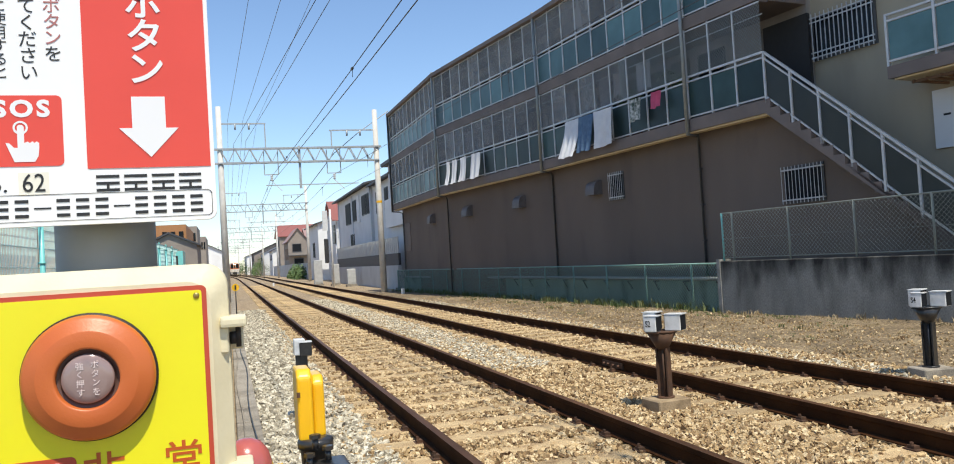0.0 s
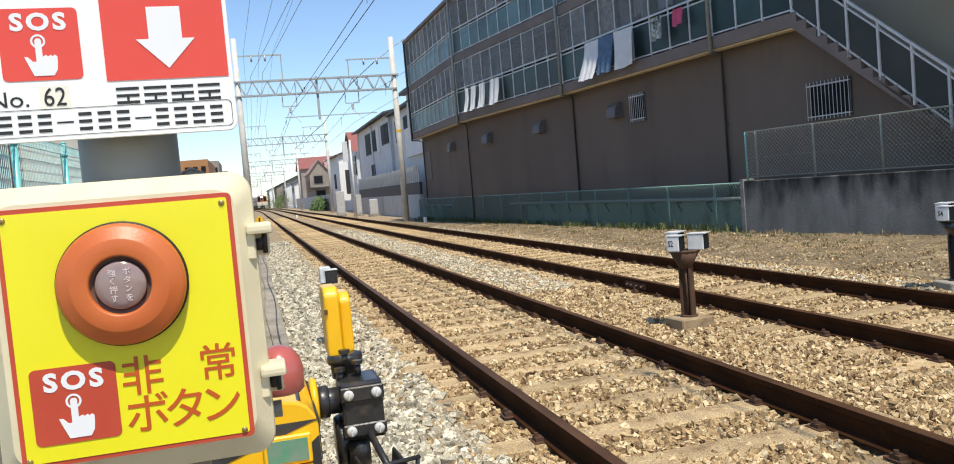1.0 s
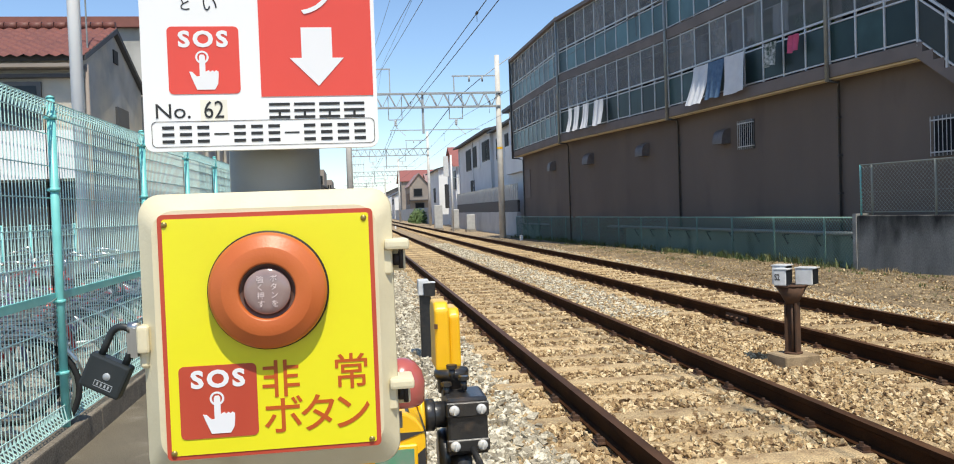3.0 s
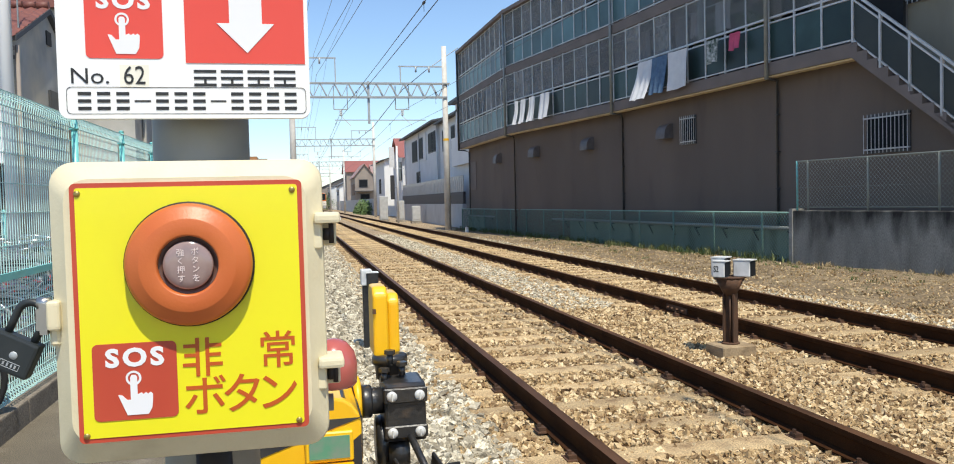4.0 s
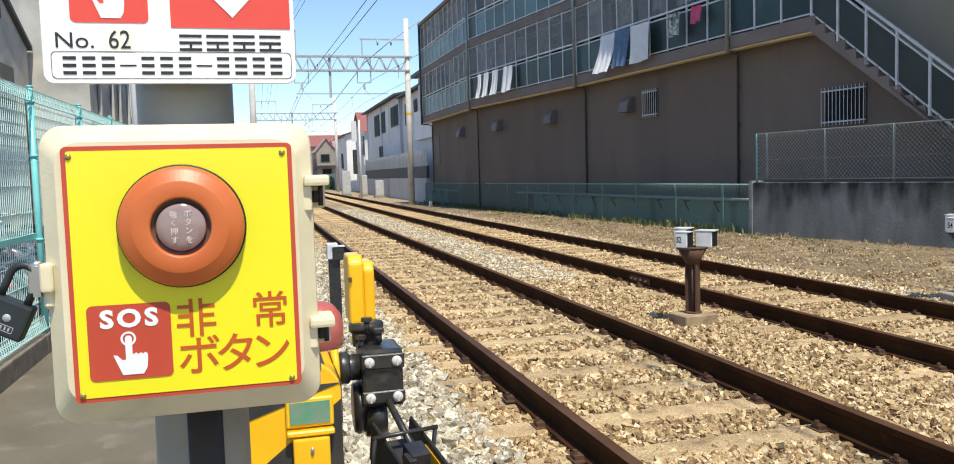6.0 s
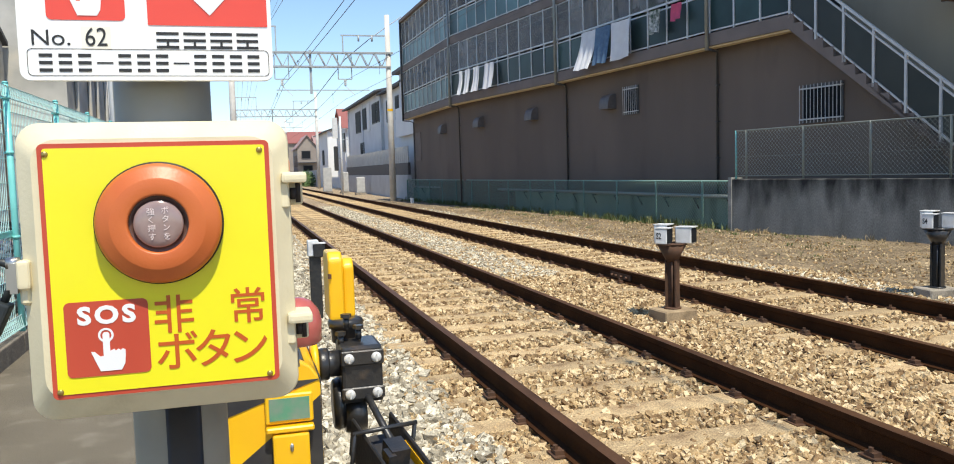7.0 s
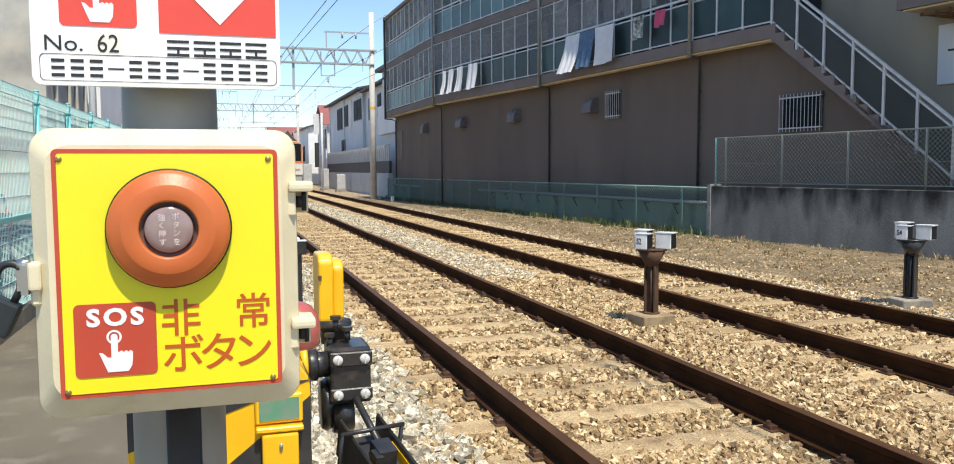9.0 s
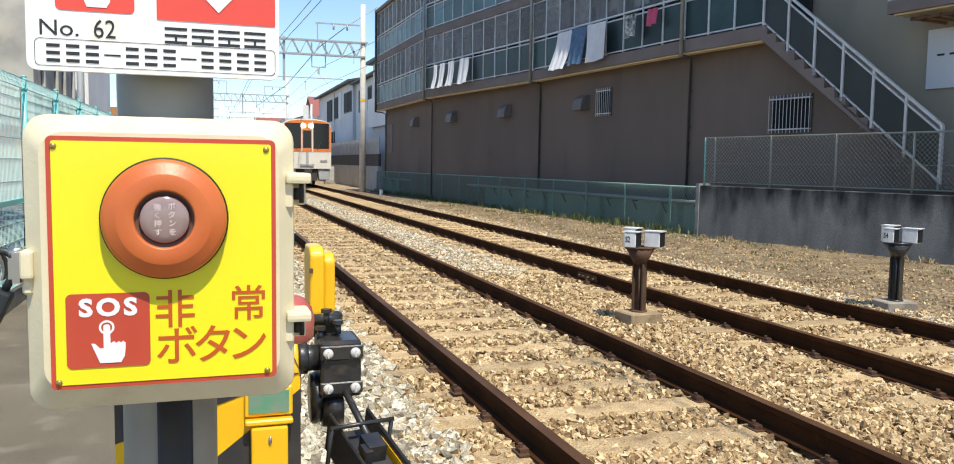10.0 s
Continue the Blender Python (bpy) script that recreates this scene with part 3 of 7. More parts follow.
def pressing_sign(parent, cx, top, w, y, material_red, name="sos_pictogram"):
    """The red square with the three letters and the pointing finger."""
    bm = bmesh.new()
    slab(bm, w, w * 0.97, w * 0.07, y - 0.0008, y, cx, top - w * 0.485)
    sq = part(name, bm, material_red, parent, "red square with white letters and pointing finger")
    k = w / 0.088
    lettering("letters", "SOS", 0.0275 * k, pose(cx, y - 0.0012, top - 0.017 * k), M_WHITE_PRINT, sq, bold=0.0011 * k, sx=1.12, spacing=1.24)
    bm = bmesh.new()
    z0 = top - 0.039 * k
    n = 28
    A = [[bm.verts.new((cx - 0.002 * k + r * k * math.cos(2 * math.pi * i / n), y - 0.0014, z0 + r * k * math.sin(2 * math.pi * i / n))) for i in range(n)] for r in (0.0058, 0.0082)]
    for i in range(n):
        bm.faces.new((A[0][i], A[0][(i + 1) % n], A[1][(i + 1) % n], A[1][i]))
    part("ring", bm, M_WHITE_PRINT, sq)
    bm = bmesh.new()
    pts = [(-0.0036, 0.001), (-0.0036, -0.024), (-0.0075, -0.024), (-0.0125, -0.0185), (-0.0165, -0.018), (-0.0135, -0.026), (-0.0075, -0.041),
           (0.0145, -0.041), (0.0185, -0.034), (0.0195, -0.024), (0.0195, -0.0185), (0.017, -0.0165), (0.0145, -0.0185), (0.0125, -0.0165), (0.0095, -0.0185), (0.0075, -0.0165),
           (0.0036, -0.0185), (0.0036, 0.001), (0.002, 0.0033), (-0.002, 0.0033)]
    extrude(bm, [(cx - 0.002 * k + x * k, z0 + z * k) for x, z in pts], y - 0.0016, y - 0.0008)
    part("finger", bm, M_WHITE_PRINT, sq)
    return sq


POST_X, POST_Y = -0.156, 1.215
post = thing("mounting_post", "round grey painted steel post standing in the asphalt", "post")
bm = bmesh.new()
tube(bm, (POST_X, POST_Y, -0.15), (POST_X, POST_Y, 2.35), 0.063, 40)
part("pole", bm, M_POST, post)
bm = bmesh.new()
tube(bm, (POST_X, POST_Y, 2.35), (POST_X, POST_Y, 2.375), 0.066, 40, 0.05)
part("cap", bm, M_POST, post)
# black strip added in place of the dark reflection on the post
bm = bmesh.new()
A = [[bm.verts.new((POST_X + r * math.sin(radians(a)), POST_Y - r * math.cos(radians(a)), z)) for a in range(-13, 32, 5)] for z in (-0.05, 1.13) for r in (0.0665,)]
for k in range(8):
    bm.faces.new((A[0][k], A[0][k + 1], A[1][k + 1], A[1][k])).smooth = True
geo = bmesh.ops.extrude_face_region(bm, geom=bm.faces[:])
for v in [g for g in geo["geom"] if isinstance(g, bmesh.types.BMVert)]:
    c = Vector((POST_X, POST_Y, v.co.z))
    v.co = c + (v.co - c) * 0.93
part("cable_cover", bm, M_STRIPE_BLACK, post, "black strip standing for a dark reflection on the post")
for z in (1.2, 1.4, 1.6, 1.8):
    bm = bmesh.new()
    lathe(bm, [(0.063, -0.012), (0.0665, -0.012), (0.0665, 0.012), (0.063, 0.012)], Matrix.Translation((POST_X, POST_Y, z)), 40)
    part("band", bm, M_GALV, post)

BOX = pose(-0.1508, 1.0, 1.2938)
button_box = thing("emergency_button_box", "cream plastic emergency button box with yellow enamel front plate", "emergency button", at=BOX)
bm = bmesh.new()
slab(bm, 0.292, 0.33, 0.03, 0.028, 0.135, 0.0, 0.0)
bevelled(bm, 0.004, 2)
part("housing", bm, M_CREAM, button_box)
bm = bmesh.new()
outer = round_rect(0.298, 0.34, 0.026, 6)
groups = ([(1.0, 0.045), (1.0, 0.024)], [(1.0, 0.024), (0.992, 0.0195), (0.878, 0.0008), (0.868, -0.001)], [(0.868, -0.001), (0.8, -0.001)])
first = last = None
for prof in groups:
    rings = [[bm.verts.new((x - math.copysign(min(abs(x), 0.149 * (1 - s)), x), y, z - math.copysign(min(abs(z), 0.149 * (1 - s)), z) - 0.001 + (0.008 * min(1.0, (1 - s) / 0.122) if z < 0 else 0.0))) for x, z in outer] for s, y in prof]
    for a, b in zip(rings, rings[1:]):
        for i in range(len(outer)):
            bm.faces.new((a[i], a[(i + 1) % len(outer)], b[(i + 1) % len(outer)], b[i])).smooth = True
    first = first or rings[0]
    last = rings[-1]
bm.faces.new(first)
bm.faces.new(last)
bmesh.ops.remove_doubles(bm, verts=bm.verts[:], dist=1e-6)
bmesh.ops.recalc_face_normals(bm, faces=bm.faces)
for e in bm.edges:
    if len(e.link_faces) == 2 and e.link_faces[0].normal.angle(e.link_faces[1].normal) > radians(9) and e.verts[0].co.y - e.verts[1].co.y == 0:
        e.smooth = False
lid = part("lid", bm, M_CREAM, button_box, "cream rounded lid")
for z0, z1 in ((0.083, 0.106), (-0.083, -0.064)):
    bm = bmesh.new()
    box(bm, 0.138, 0.168, -0.001, 0.05, z1 - 0.013, z1)
    bevelled(bm, 0.004, 2)
    part("hinge_lug", bm, M_CREAM, lid)
    bm = bmesh.new()
    box(bm, 0.136, 0.164, 0.026, 0.06, z0 - 0.017, z1 - 0.012)
    box(bm, 0.136, 0.147, 0.008, 0.06, z0 - 0.02, z1 - 0.012)
    bevelled(bm, 0.002, 1)
    part("hinge_leaf", bm, M_CREAM, lid)
    bm = bmesh.new()
    tube(bm, (0.158, 0.02, z0 - 0.014), (0.158, 0.02, z0 + 0.012), 0.003, 10)
    tube(bm, (0.1525, 0.02, z0 - 0.01), (0.1525, 0.02, z0 + 0.004), 0.0042, 10)
    part("hinge_pin", bm, M_DARK_GAP, lid)
bm = bmesh.new()
box(bm, -0.152, -0.138, 0.0, 0.045, -0.016, 0.017)
bevelled(bm, 0.005, 3)
part("latch_lug", bm, M_CREAM, lid)
bm = bmesh.new()
box(bm, -0.151, -0.14, 0.008, 0.06, -0.034, -0.012)
bevelled(bm, 0.003, 1)
part("latch_seat", bm, M_CREAM, lid)
bm = bmesh.new()
box(bm, -0.16, -0.1522, 0.006, 0.042, -0.02, 0.014)
tube(bm, (-0.165, 0.02, 0.014), (-0.152, 0.02, 0.014), 0.006, 12)
box(bm, -0.165, -0.16, 0.012, 0.036, -0.016, 0.008)
part("hasp", bm, M_STEEL, button_box, "shiny steel hasp")
bm = bmesh.new()
slab(bm, 0.247, 0.286, 0.006, -0.0035, 0.004, 0.0015, 0.0015)
plate = part("front_plate", bm, M_RED_PRINT, button_box, "red-edged yellow enamel plate")
bm = bmesh.new()
slab(bm, 0.2365, 0.2755, 0.003, -0.0045, -0.0033, 0.0015, 0.0015)
part("yellow_field", bm, M_YELLOW_PLATE, plate)
for sx in (-0.114, 0.114):
    for sz in (-0.133, 0.133):
        bm = bmesh.new()
        lathe(bm, [(0.0036, 0.0), (0.0034, 0.0012), (0.0024, 0.002), (0, 0.0023)], Matrix.Translation((sx, -0.0045, sz)) @ pose(0, 0, 0, 90), 14)
        part("screw", bm, M_BRASS, plate)
pressing_sign(plate, -0.0615, -0.0325, 0.088, -0.0046, M_RED_PRINT)
for ch, x, z, s in (("非", 0.0098, -0.0565, 0.047), ("常", 0.0925, -0.0525, 0.045), ("ボ", 0.0115, -0.1, 0.049), ("タ", 0.0525, -0.1, 0.049), ("ン", 0.0915, -0.1005, 0.049)):
    lettering("letter", ch, s, pose(x, -0.005, z), M_LETTER, plate, bold=0.0003)

BTN = Matrix.Translation((0.001, -0.0045, 0.0525)) @ pose(0, 0, 0, 90)
bm = bmesh.new()
lathe(bm, [(0.0, 0.0), (0.069, 0.0), (0.0697, 0.003), (0.0695, 0.006), (0.06, 0.0065)], BTN, 64)
button = part("push_button", bm, M_DARK_GAP, button_box, "orange push button with recessed pale lens")
bm = bmesh.new()
lathe(bm, [(0.063, 0.004), (0.0665, 0.006), (0.0677, 0.01), (0.0675, 0.0135), (0.0663, 0.0165), (0.0645, 0.0185), (0.0625, 0.0198)], BTN, 80)
lathe(bm, [(0.0625, 0.0198), (0.0512, 0.0262)], BTN, 80)
lathe(bm, [(0.0512, 0.0262), (0.05, 0.0267), (0.0345, 0.0272), (0.033, 0.0268), (0.032, 0.0255), (0.0315, 0.012)], BTN, 80)
part("bezel", bm, M_ORANGE, button)
bm = bmesh.new()
lathe(bm, [(0.0316, 0.018), (0.0265, 0.0172), (0.0262, 0.014)], BTN, 48)
part("collar", bm, M_COLLAR, button, "dull brown recessed ring")
bm = bmesh.new()
lathe(bm, [(0.0265, 0.012), (0.0265, 0.0215), (0.0255, 0.023), (0.018, 0.0243), (0.0, 0.025)], BTN, 48)
lens = part("lens", bm, M_LENS, button, "pale grey-pink translucent lens")
for ch, x, z in (("ボ", 0.0075, 0.0145), ("タ", 0.0078, 0.005), ("ン", 0.0082, -0.0045), ("を", 0.0085, -0.0145), ("強", -0.0075, 0.0135), ("く", -0.0075, 0.0045), ("押", -0.0072, -0.005), ("す", -0.007, -0.0145)):
    lettering("letter", ch, 0.0088, pose(0.001 + x, -0.0297, 0.0525 + z), M_LENS_PRINT, lens, depth=0.0002)

LOCK = BOX @ Matrix.Translation((-0.16, 0.026, -0.006)) @ pose(0, 0, 0, 0, 26, -8) @ Matrix.Scale(0.84, 4)
padlock = thing("padlock", "black padlock hanging from the box's hasp", "padlock", at=LOCK)
bm = bmesh.new()
box(bm, -0.048, 0.012, -0.011, 0.011, -0.082, -0.032)
bevelled(bm, 0.004, 2)
lock_body = part("lock_body", bm, M_LOCK, padlock)
bm = bmesh.new()
arc = [(0.0, -0.034), (0.0, -0.015)] + [(-0.018 + 0.018 * math.cos(radians(a)), 0.018 * math.sin(radians(a)) - 0.002) for a in range(0, 181, 12)] + [(-0.036, -0.015), (-0.036, -0.034)]
sweep(bm, [(x, 0, z) for x, z in arc], 0.0052, 12)
part("shackle", bm, M_LOCK, padlock)
bm = bmesh.new()
lathe(bm, [(0.0, 0.0008), (0.005, 0.0008), (0.0055, 0)], Matrix.Translation((-0.014, -0.011, -0.056)) @ pose(0, 0, 0, 90), 16)
part("emblem", bm, M_GALV, lock_body)
bm = bmesh.new()
for z in (-0.0655, -0.0735):
    box(bm, -0.027, -0.001, -0.0116, -0.011, z - 0.0004, z + 0.0004)
for x in (-0.027, -0.001):
    box(bm, x - 0.0004, x + 0.0004, -0.0116, -0.011, -0.0735, -0.0655)
for x in (-0.022, -0.0165, -0.011, -0.006):
    box(bm, x - 0.0012, x + 0.0012, -0.0116, -0.011, -0.0718, -0.0672)
part("code_plate", bm, M_GALV, lock_body)

sign = thing("instruction_sign", "white sign with red panel and white arrow on the post", "sign", at=pose(-0.1604, 1.12, 1.521))
bm = bmesh.new()
slab(bm, 0.3, 0.42, 0.012, 0.0, 0.012, 0.0, 0.21)
part("board", bm, M_SIGN_WHITE, sign)
bm = bmesh.new()
box(bm, -0.001, 0.145, -0.001, 0.0005, 0.069, 0.405)
red = part("red_panel", bm, M_SIGN_RED, sign, "red panel with white letters and arrow")
bm = bmesh.new()
extrude(bm, [(0.053, 0.159), (0.053, 0.119), (0.0375, 0.119), (0.074, 0.082), (0.108, 0.119), (0.093, 0.119), (0.093, 0.159)], -0.002, -0.0008)
part("arrow", bm, M_WHITE_PRINT, red)
for ch, z in (("ン", 0.192), ("タ", 0.234), ("ボ", 0.277)):
    lettering("letter", ch, 0.046, pose(0.0725, -0.0018, z), M_WHITE_PRINT, red, bold=0.0008)
pressing_sign(sign, -0.072, 0.161, 0.09, 0.0, M_SIGN_RED)
lettering("letters", "No.", 0.027, pose(-0.1135, -0.0004, 0.051), M_BLACK_PRINT, sign, sx=1.12)
bm = bmesh.new()
box(bm, -0.079, -0.045, -0.0003, 0.0005, 0.038, 0.066)
part("number_patch", bm, M_PATCH, sign)
lettering("letters", "62", 0.032, pose(-0.062, -0.0008, 0.052), M_BLACK_PRINT, sign, sx=0.84)
for word, x, top, s, colour in (("ボタンを", -0.034, 0.272, 0.019, None), ("てください", -0.062, 0.271, 0.0195, None), ("に使用すると", -0.093, 0.2705, 0.0155, None)):
    for i, ch in enumerate(word):
        faded = word[0] == "ボ" and i < 3
        lettering("letter", ch, s * 1.12, pose(x, -0.0004, top - i * s * 1.06), M_FADED if faded else M_BLACK_PRINT, sign)
# frame round the number and its bars
bm = bmesh.new()
o = round_rect(0.286, 0.0335, 0.006)
i_ = round_rect(0.2845, 0.032, 0.0055)
A = [bm.verts.new((x + 0.002, -0.0006, z + 0.022)) for x, z in o]
B = [bm.verts.new((x + 0.002, -0.0006, z + 0.022)) for x, z in i_]
for k in range(len(A)):
    bm.faces.new((A[k], A[(k + 1) % len(A)], B[(k + 1) % len(B)], B[k]))
part("number_frame", bm, M_BLACK_PRINT, sign)
x = -0.129
for w in [0.017] * 3 + [0.019] + [0.017] * 3 + [0.019] + [0.017] * 4:
    bm = bmesh.new()
    if w > 0.018:
        box(bm, x, x + w, -0.0008, 0.0002, 0.0205, 0.0225)
    else:
        box(bm, x + 0.001, x + w - 0.001, -0.0008, 0.0002, 0.0105, 0.0145)
        box(bm, x + 0.001, x + w - 0.001, -0.0008, 0.0002, 0.0195, 0.0235)
        box(bm, x + 0.001, x + w - 0.001, -0.0008, 0.0002, 0.0285, 0.0325)
    part("number_bar", bm, M_BLACK_PRINT, sign)
    x += w + 0.005
for k in range(4):
    x0 = 0.008 + k * 0.0325
    bm = bmesh.new()
    for z in (0.04, 0.0485, 0.057):
        box(bm, x0, x0 + 0.027, -0.0008, 0.0002, z, z + 0.0035)
    box(bm, x0 + 0.012, x0 + 0.015, -0.0008, 0.0002, 0.0435, 0.0485)
    part("name_bar", bm, M_BLACK_PRINT, sign)
for z in (0.08, 0.3):
    bm = bmesh.new()
    box(bm, -0.06, 0.07, 0.012, 0.032, z - 0.015, z + 0.015)
    part("bracket", bm, M_GALV, sign)


# ---- level crossing gate machine ----
GX0, GX1, GY0, GY1, GTOP = -0.288, 0.088, 1.78, 2.2, 1.0
gate = thing("gate_machine", "yellow and black striped level crossing gate machine on a concrete foot", "crossing gate")
bm = bmesh.new()
out = [(GX0, 0.02), (GX1, 0.02), (GX1, GTOP - 0.06)] + [(GX1 - 0.06 + 0.06 * math.cos(radians(a)), GTOP - 0.06 + 0.06 * math.sin(radians(a))) for a in (22, 45, 68, 90)] + \
      [(GX0 + 0.06 - 0.06 * math.sin(radians(a)), GTOP - 0.06 + 0.06 * math.cos(radians(a))) for a in (0, 22, 45, 68)] + [(GX0, GTOP - 0.06)]
extrude(bm, out, GY0, GY1)
bevelled(bm, 0.006, 2)
casing = part("casing", bm, M_AMBER, gate, "amber painted steel casing")
# slanting black stripes lie 2 mm proud of the casing front
for k in range(-1, 5):
    z0 = -0.28 + k * 0.37
    a, b = (GX0 + 0.001, z0), (GX1 - 0.001, z0 + 0.29)
    pts = [a, b, (b[0], b[1] + 0.17), (a[0], a[1] + 0.17)]
    pts = [(px, min(max(pz, 0.03), GTOP - 0.045)) for px, pz in pts]
    if pts[2][1] - pts[1][1] < 0.01 and pts[3][1] - pts[0][1] < 0.01:
        continue
    bm = bmesh.new()
    extrude(bm, pts, GY0 - 0.002, GY0 + 0.001)
    part("stripe", bm, M_STRIPE_BLACK, casing)
bm = bmesh.new()
box(bm, GX1 - 0.001, GX1 + 0.002, GY0 + 0.02, GY1 - 0.02, 0.62, 0.79)
part("stripe", bm, M_STRIPE_BLACK, casing)
bm = bmesh.new()
extrude(bm, [(GX0 + 0.05, GTOP - 0.004), (GX1 - 0.035, GTOP - 0.004), (GX1 + 0.003, GTOP - 0.05), (GX1 + 0.003, GTOP - 0.14), (GX1 - 0.02, GTOP - 0.14), (GX1 - 0.1, GTOP + 0.003), (GX0 + 0.05, GTOP + 0.003)], GY0 + 0.02, GY1 - 0.02)
part("hood", bm, M_STRIPE_BLACK, casing)
bm = bmesh.new()
box(bm, -0.031, 0.069, GY0 - 0.014, GY0 + 0.001, 0.868, 0.931)
bevelled(bm, 0.003, 1)
dp = part("data_plate", bm, M_AMBER, casing)
bm = bmesh.new()
box(bm, -0.023, 0.061, GY0 - 0.017, GY0 - 0.0138, 0.876, 0.923)
gp = part("green_label", bm, M_GREEN_PLATE, dp, "faded green label plate")
bm = bmesh.new()
box(bm, -0.031, 0.069, GY0 - 0.03, GY0 + 0.001, 0.852, 0.864)
bevelled(bm, 0.003, 1)
part("drip_edge", bm, M_AMBER, casing)
bm = bmesh.new()
box(bm, -0.019, 0.058, GY0 - 0.03, GY0 + 0.001, 0.47, 0.849)
bevelled(bm, 0.006, 2)
door = part("hatch", bm, M_AMBER, casing, "amber inspection hatch with keyhole")
bm = bmesh.new()
lathe(bm, [(0, 0.004), (0.005, 0.004), (0.006, 0)], Matrix.Translation((0.02, GY0 - 0.03, 0.82)) @ pose(0, 0, 0, 90) @ Matrix.Diagonal((0.7, 1.6, 1, 1)), 16)
part("keyhole", bm, M_STEEL, door)
bm = bmesh.new()
lathe(bm, [(0, 0.03), (0.02, 0.024), (0.028, 0.01), (0.03, 0)], Matrix.Translation((-0.055, GY0 - 0.002, 0.7)) @ pose(0, 0, 0, 90), 24)
part("knob", bm, M_STRIPE_BLACK, casing)
bm = bmesh.new()
box(bm, GX0 - 0.06, GX1 + 0.06, GY0 - 0.06, GY1 + 0.06, -0.4, 0.02)
bevelled(bm, 0.015, 1)
part("foot", bm, M_CONCRETE, gate, "concrete foot")
# turning shaft, flange and arm clamp
bm = bmesh.new()
lathe(bm, [(0, 0), (0.062, 0), (0.062, 0.012), (0.05, 0.016), (0, 0.016)], Matrix.Translation((GX1, 2.02, 0.93)) @ pose(0, 0, 0, 0, 90), 32)
part("flange", bm, M_AMBER, gate, "yellow shaft flange")
bm = bmesh.new()
tube(bm, (GX1 + 0.014, 2.02, 0.93), (GX1 + 0.075, 2.02, 0.93), 0.032, 24)
shaft = part("shaft", bm, M_BLACK_IRON, gate)
bm = bmesh.new()
lathe(bm, [(0.0322, 0.018), (0.039, 0.018), (0.0395, 0.024), (0.0395, 0.038), (0.036, 0.042), (0.0322, 0.042)], Matrix.Translation((GX1, 2.02, 0.93)) @ pose(0, 0, 0, 0, 90), 24)
part("shaft_ring", bm, M_BLACK_IRON, shaft)
bm = bmesh.new()
box(bm, 0.156, 0.256, 1.97, 2.1, 0.838, 0.978)
bevelled(bm, 0.008, 2)
clamp = part("arm_clamp", bm, M_BLACK_IRON, gate, "black iron clamp block with bright bolts")
bm = bmesh.new()
box(bm, 0.154, 0.258, 1.962, 1.971, 0.848, 0.878)
bevelled(bm, 0.003, 1)
part("clamp_strap", bm, M_BLACK_IRON, clamp)
bm = bmesh.new()
box(bm, 0.154, 0.258, 1.962, 1.971, 0.932, 0.968)
bevelled(bm, 0.003, 1)
part("clamp_strap", bm, M_BLACK_IRON, clamp)
for x in (0.173, 0.239):
    for z in (0.863, 0.95):
        bm = bmesh.new()
        lathe(bm, [(0.0125, 0), (0.0125, 0.004), (0.01, 0.0075), (0, 0.009)], Matrix.Translation((x, 1.962, z)) @ pose(0, 0, 0, 90), 18)
        box(bm, x - 0.0016, x + 0.0016, 1.9515, 1.9535, z - 0.009, z + 0.009)
        part("bolt", bm, M_ZINC, clamp)
for x, z in ((0.163, 0.992), (0.207, 1.005), (0.178, 1.035)):
    bm = bmesh.new()
    tube(bm, (x, 2.03, z - 0.02), (x, 2.03, z + 0.004), 0.008, 8)
    tube(bm, (x, 2.03, z + 0.004), (x, 2.03, z + 0.014), 0.0135, 6)
    part("nut", bm, M_BLACK_IRON, clamp)
bm = bmesh.new()
lathe(bm, [(0.0, 0.965), (0.036, 0.965), (0.038, 1.0), (0.044, 1.002), (0.045, 1.018), (0.042, 1.024), (0.0, 1.024)], Matrix.Translation((0.186, 2.11, 0)), 28)
part("weight_bracket", bm, M_BLACK_IRON, gate)
bm = bmesh.new()
lathe(bm, [(0, 0), (0.06, 0), (0.066, 0.012), (0.06, 0.03), (0, 0.03)], Matrix.Translation((0.14, 2.05, 0.82)) @ pose(0, 0, 0, 0, 90), 28)
lathe(bm, [(0, 0), (0.045, 0), (0.05, 0.03), (0.045, 0.05), (0, 0.05)], Matrix.Translation((0.165, 2.02, 0.8)) @ pose(0, 0, 0, 0, 90), 28)
part("hub", bm, M_BLACK_IRON, gate)
for x0, x1, y0, z1 in ((0.146, 0.184, 2.1, 1.197), (0.187, 0.217, 2.14, 1.175)):
    bm = bmesh.new()
    out = [(y0 + 0.0, 1.02), (y0 + 0.13, 1.02), (y0 + 0.13, z1 - 0.02), (y0 + 0.11, z1), (y0 + 0.02, z1), (y0, z1 - 0.02)]
    extrude(bm, [(-yy, zz) for yy, zz in out], x0, x1, Matrix.Rotation(radians(90), 4, "Z"))
    for v in bm.verts:
        v.co.x, v.co.y = abs(v.co.x), abs(v.co.y)
    bevelled(bm, 0.009, 3)
    part("counterweight", bm, M_AMBER, gate, "yellow rounded counterweight slab")
bm = bmesh.new()
box(bm, 0.1455, 0.1535, 2.094, 2.104, 1.13, 1.142)
part("weight_pin", bm, M_RUST, gate)
